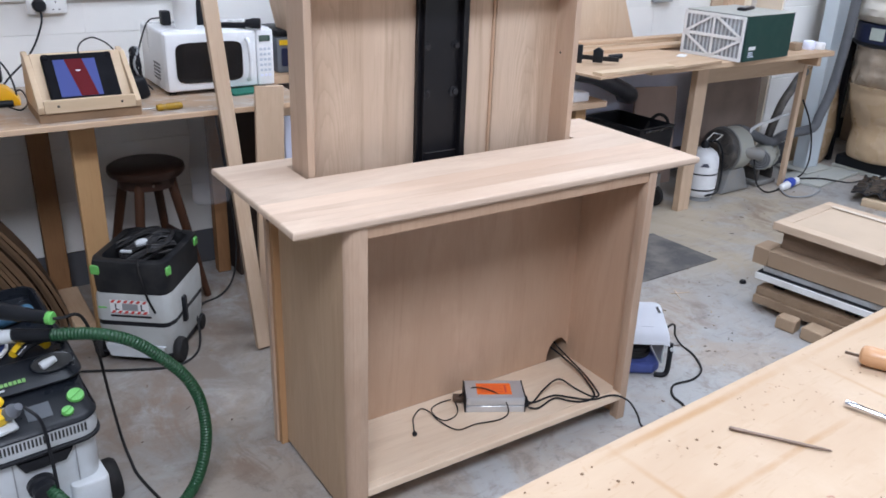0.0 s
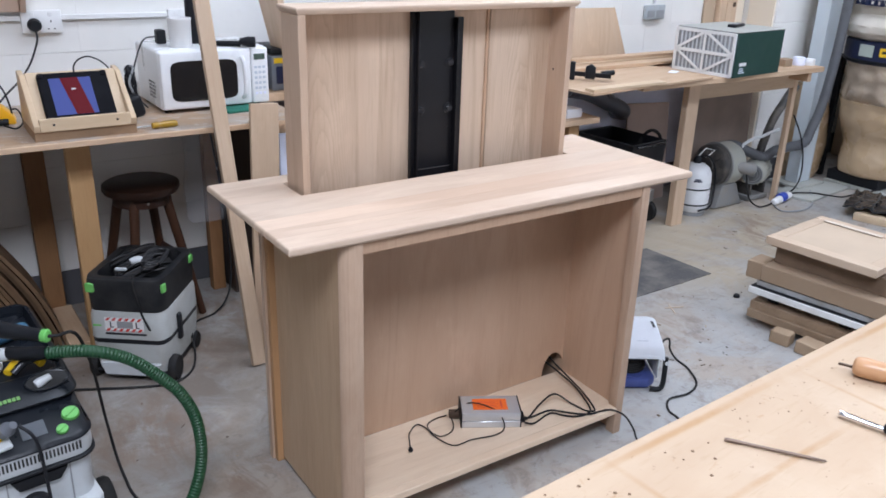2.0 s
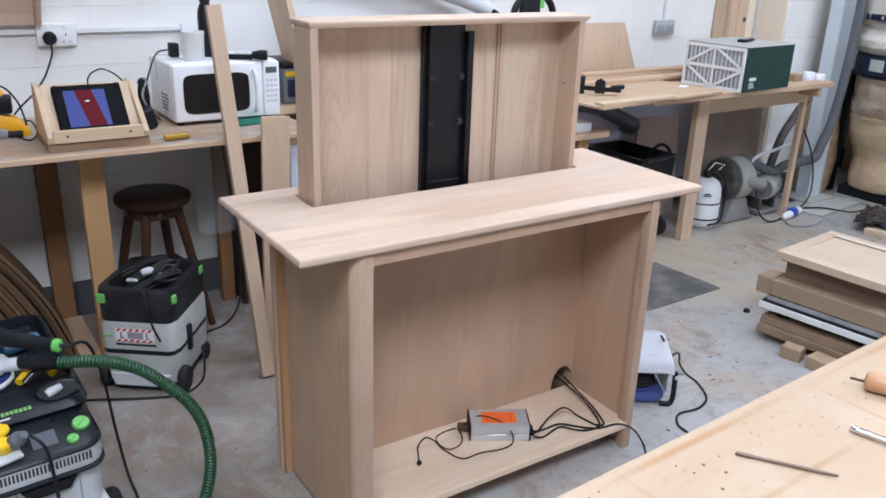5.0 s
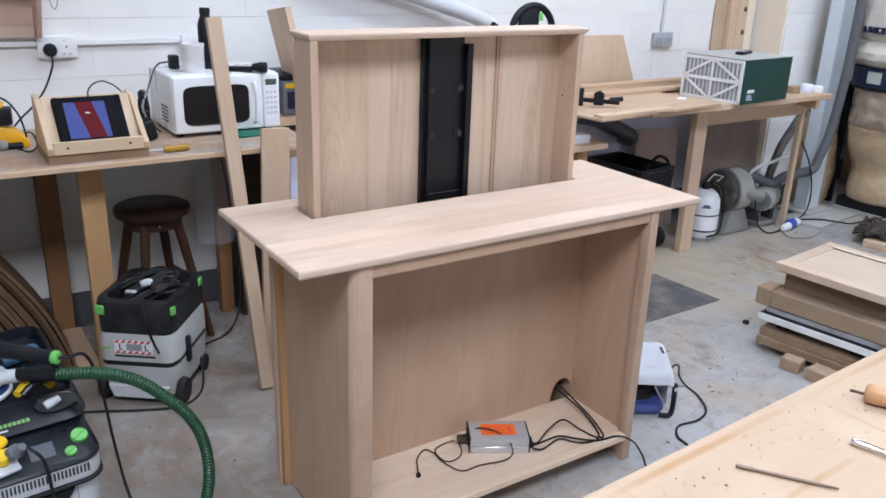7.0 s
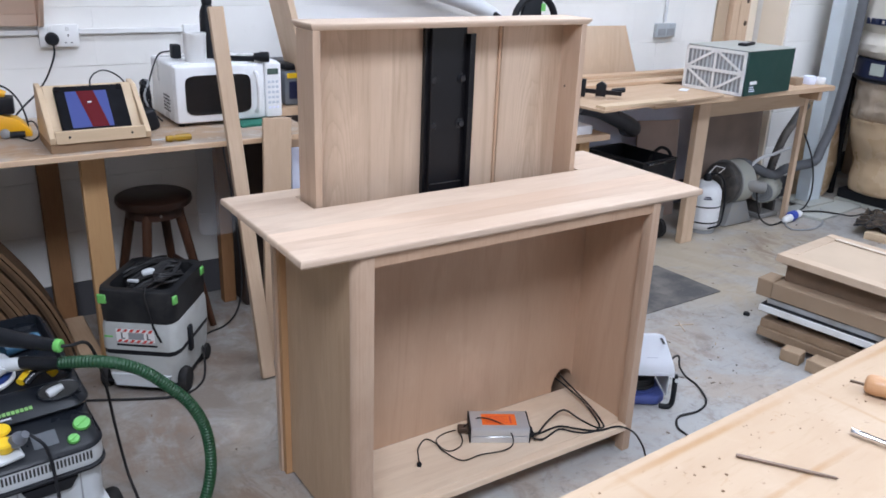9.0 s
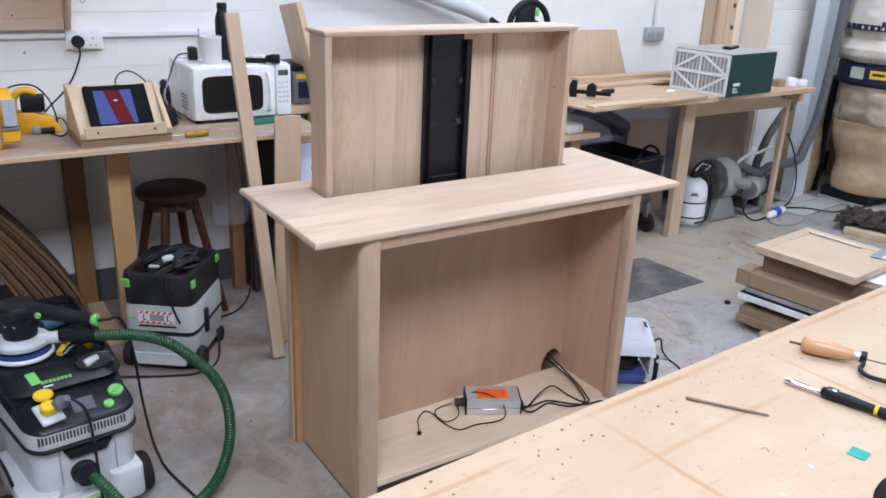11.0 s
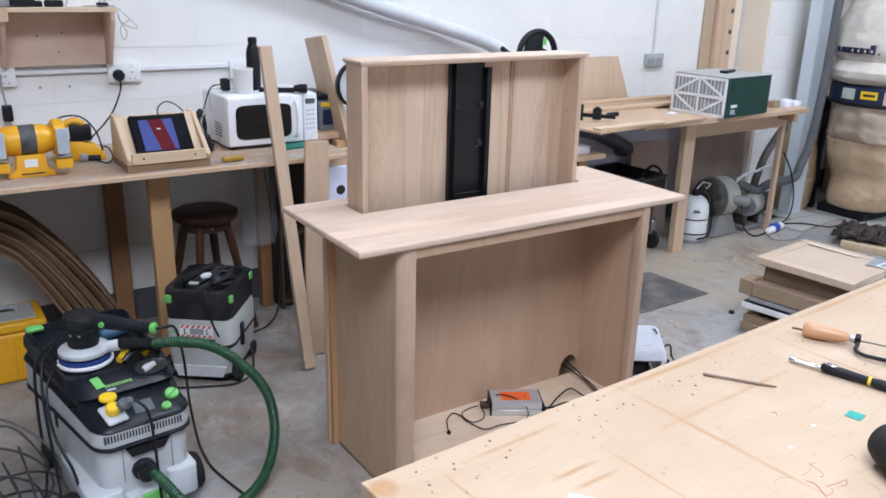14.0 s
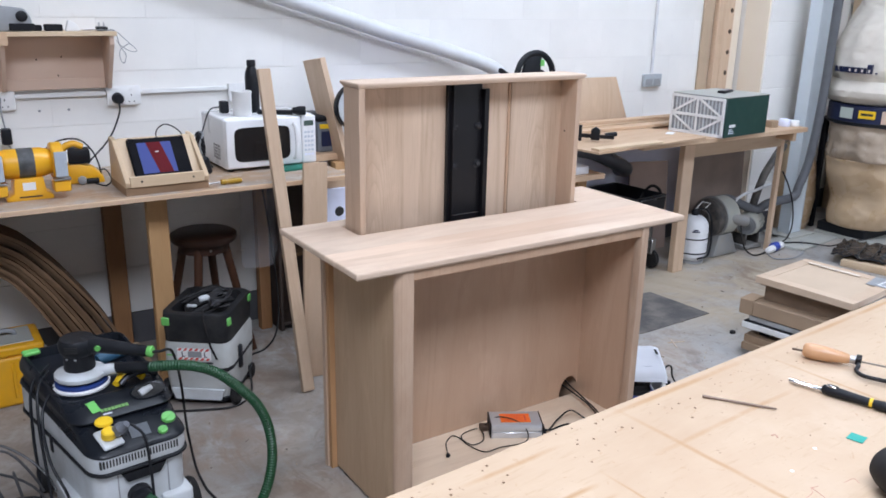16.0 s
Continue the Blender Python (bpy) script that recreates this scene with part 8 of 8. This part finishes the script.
chip_rnd = random.Random(21)
bm = bmesh.new()
for (cx, cy, rx, ry, num) in ((3.1, 2.35, 0.7, 0.5, 36), (2.75, 1.95, 0.3, 0.3, 22), (4.3, 2.6, 0.6, 0.35, 40), (0.75, 2.5, 0.3, 0.5, 7), (2.5, 1.55, 0.3, 0.25, 16), (0.1, 2.9, 0.4, 0.3, 22), (4.6, 2.2, 0.4, 0.4, 30)):
    for i in range(num):
        x, y = cx + chip_rnd.gauss(0, 0.6) * rx, cy + chip_rnd.gauss(0, 0.6) * ry
        ln, wd, th = chip_rnd.choice((0.002, 0.003, 0.004, 0.006, 0.011)), chip_rnd.uniform(0.002, 0.006), chip_rnd.uniform(0.001, 0.003)
        box(-ln, ln, -wd / 2, wd / 2, 0.0, th, 0, bm, turned(x, y, 0.0005, chip_rnd.uniform(0, 180)))
single("wood_chips", bm, chip_material(), "small wood chips and shavings scattered on the floor", "wood chips", kind="stuff")
for ax, ay, deg in ((2.995, 2.23, -20), (2.97, 2.222, 60)):
    single("wood_splinter", prism([(-0.05, -0.002), (0.045, -0.003), (0.052, 0.001), (-0.048, 0.002)], 0.003, "Z"), MDF_PALE, "thin pale wood splinter lying on the floor", "wood splinter", turned(ax, ay, 0.0005, deg))

# ---------------------------------------------------------------- wall blocks, last: alike pieces on shared meshes
ROW0, ROWH, BLK, GAP = 0.168, 0.2345, 0.44, 0.0022


def block_mesh(name, w, h, material):
    bm = box(0, w, 0, 0.02, 0, h, 0.0005)
    me = bpy.data.meshes.new(name)
    bm.to_mesh(me)
    bm.free()
    me.materials.append(material)
    return me


full, foot = block_mesh("block", BLK - 0.0003, ROWH - GAP, WALL), block_mesh("foot_block", BLK - 0.0003, ROW0 - GAP, WALL_LOW)
rest, rest_low = bmesh.new(), bmesh.new()
rows = [(0.0, ROW0, True)] + [(ROW0 + i * ROWH, ROWH, False) for i in range(16)]
for i, (z, h, low) in enumerate(rows):
    x = WEST - 0.2 + (0.0 if i % 2 else BLK / 2)
    while x < EAST - 0.3:
        y = NORTH + random.uniform(-0.0002, 0.0002)
        if -0.5 < x < 4.62 and z < 2.1:
            ob = new("block", foot if low else full)
            ob.parent = wall_north
            ob.location = (x, y, z + GAP / 2)
        else:
            box(x, x + BLK - 0.0003, y, y + 0.02, z + GAP / 2, z + h - GAP / 2, 0.0, rest_low if low else rest)
        x += BLK
tagged(part("block_courses", rest, WALL, wall_north), kind="stuff")
tagged(part("foot_courses", rest_low, WALL_LOW, wall_north), kind="stuff")
for i in range(17):
    z, h = (0.0, ROW0) if i == 0 else (ROW0 + (i - 1) * ROWH, ROWH)
    part("block", box(PX0 - 0.003, PX1 + 0.003, PY, PY + 0.27, z + GAP / 2, z + h - GAP / 2, 0.003), PIER if i else WALL_LOW, pier)
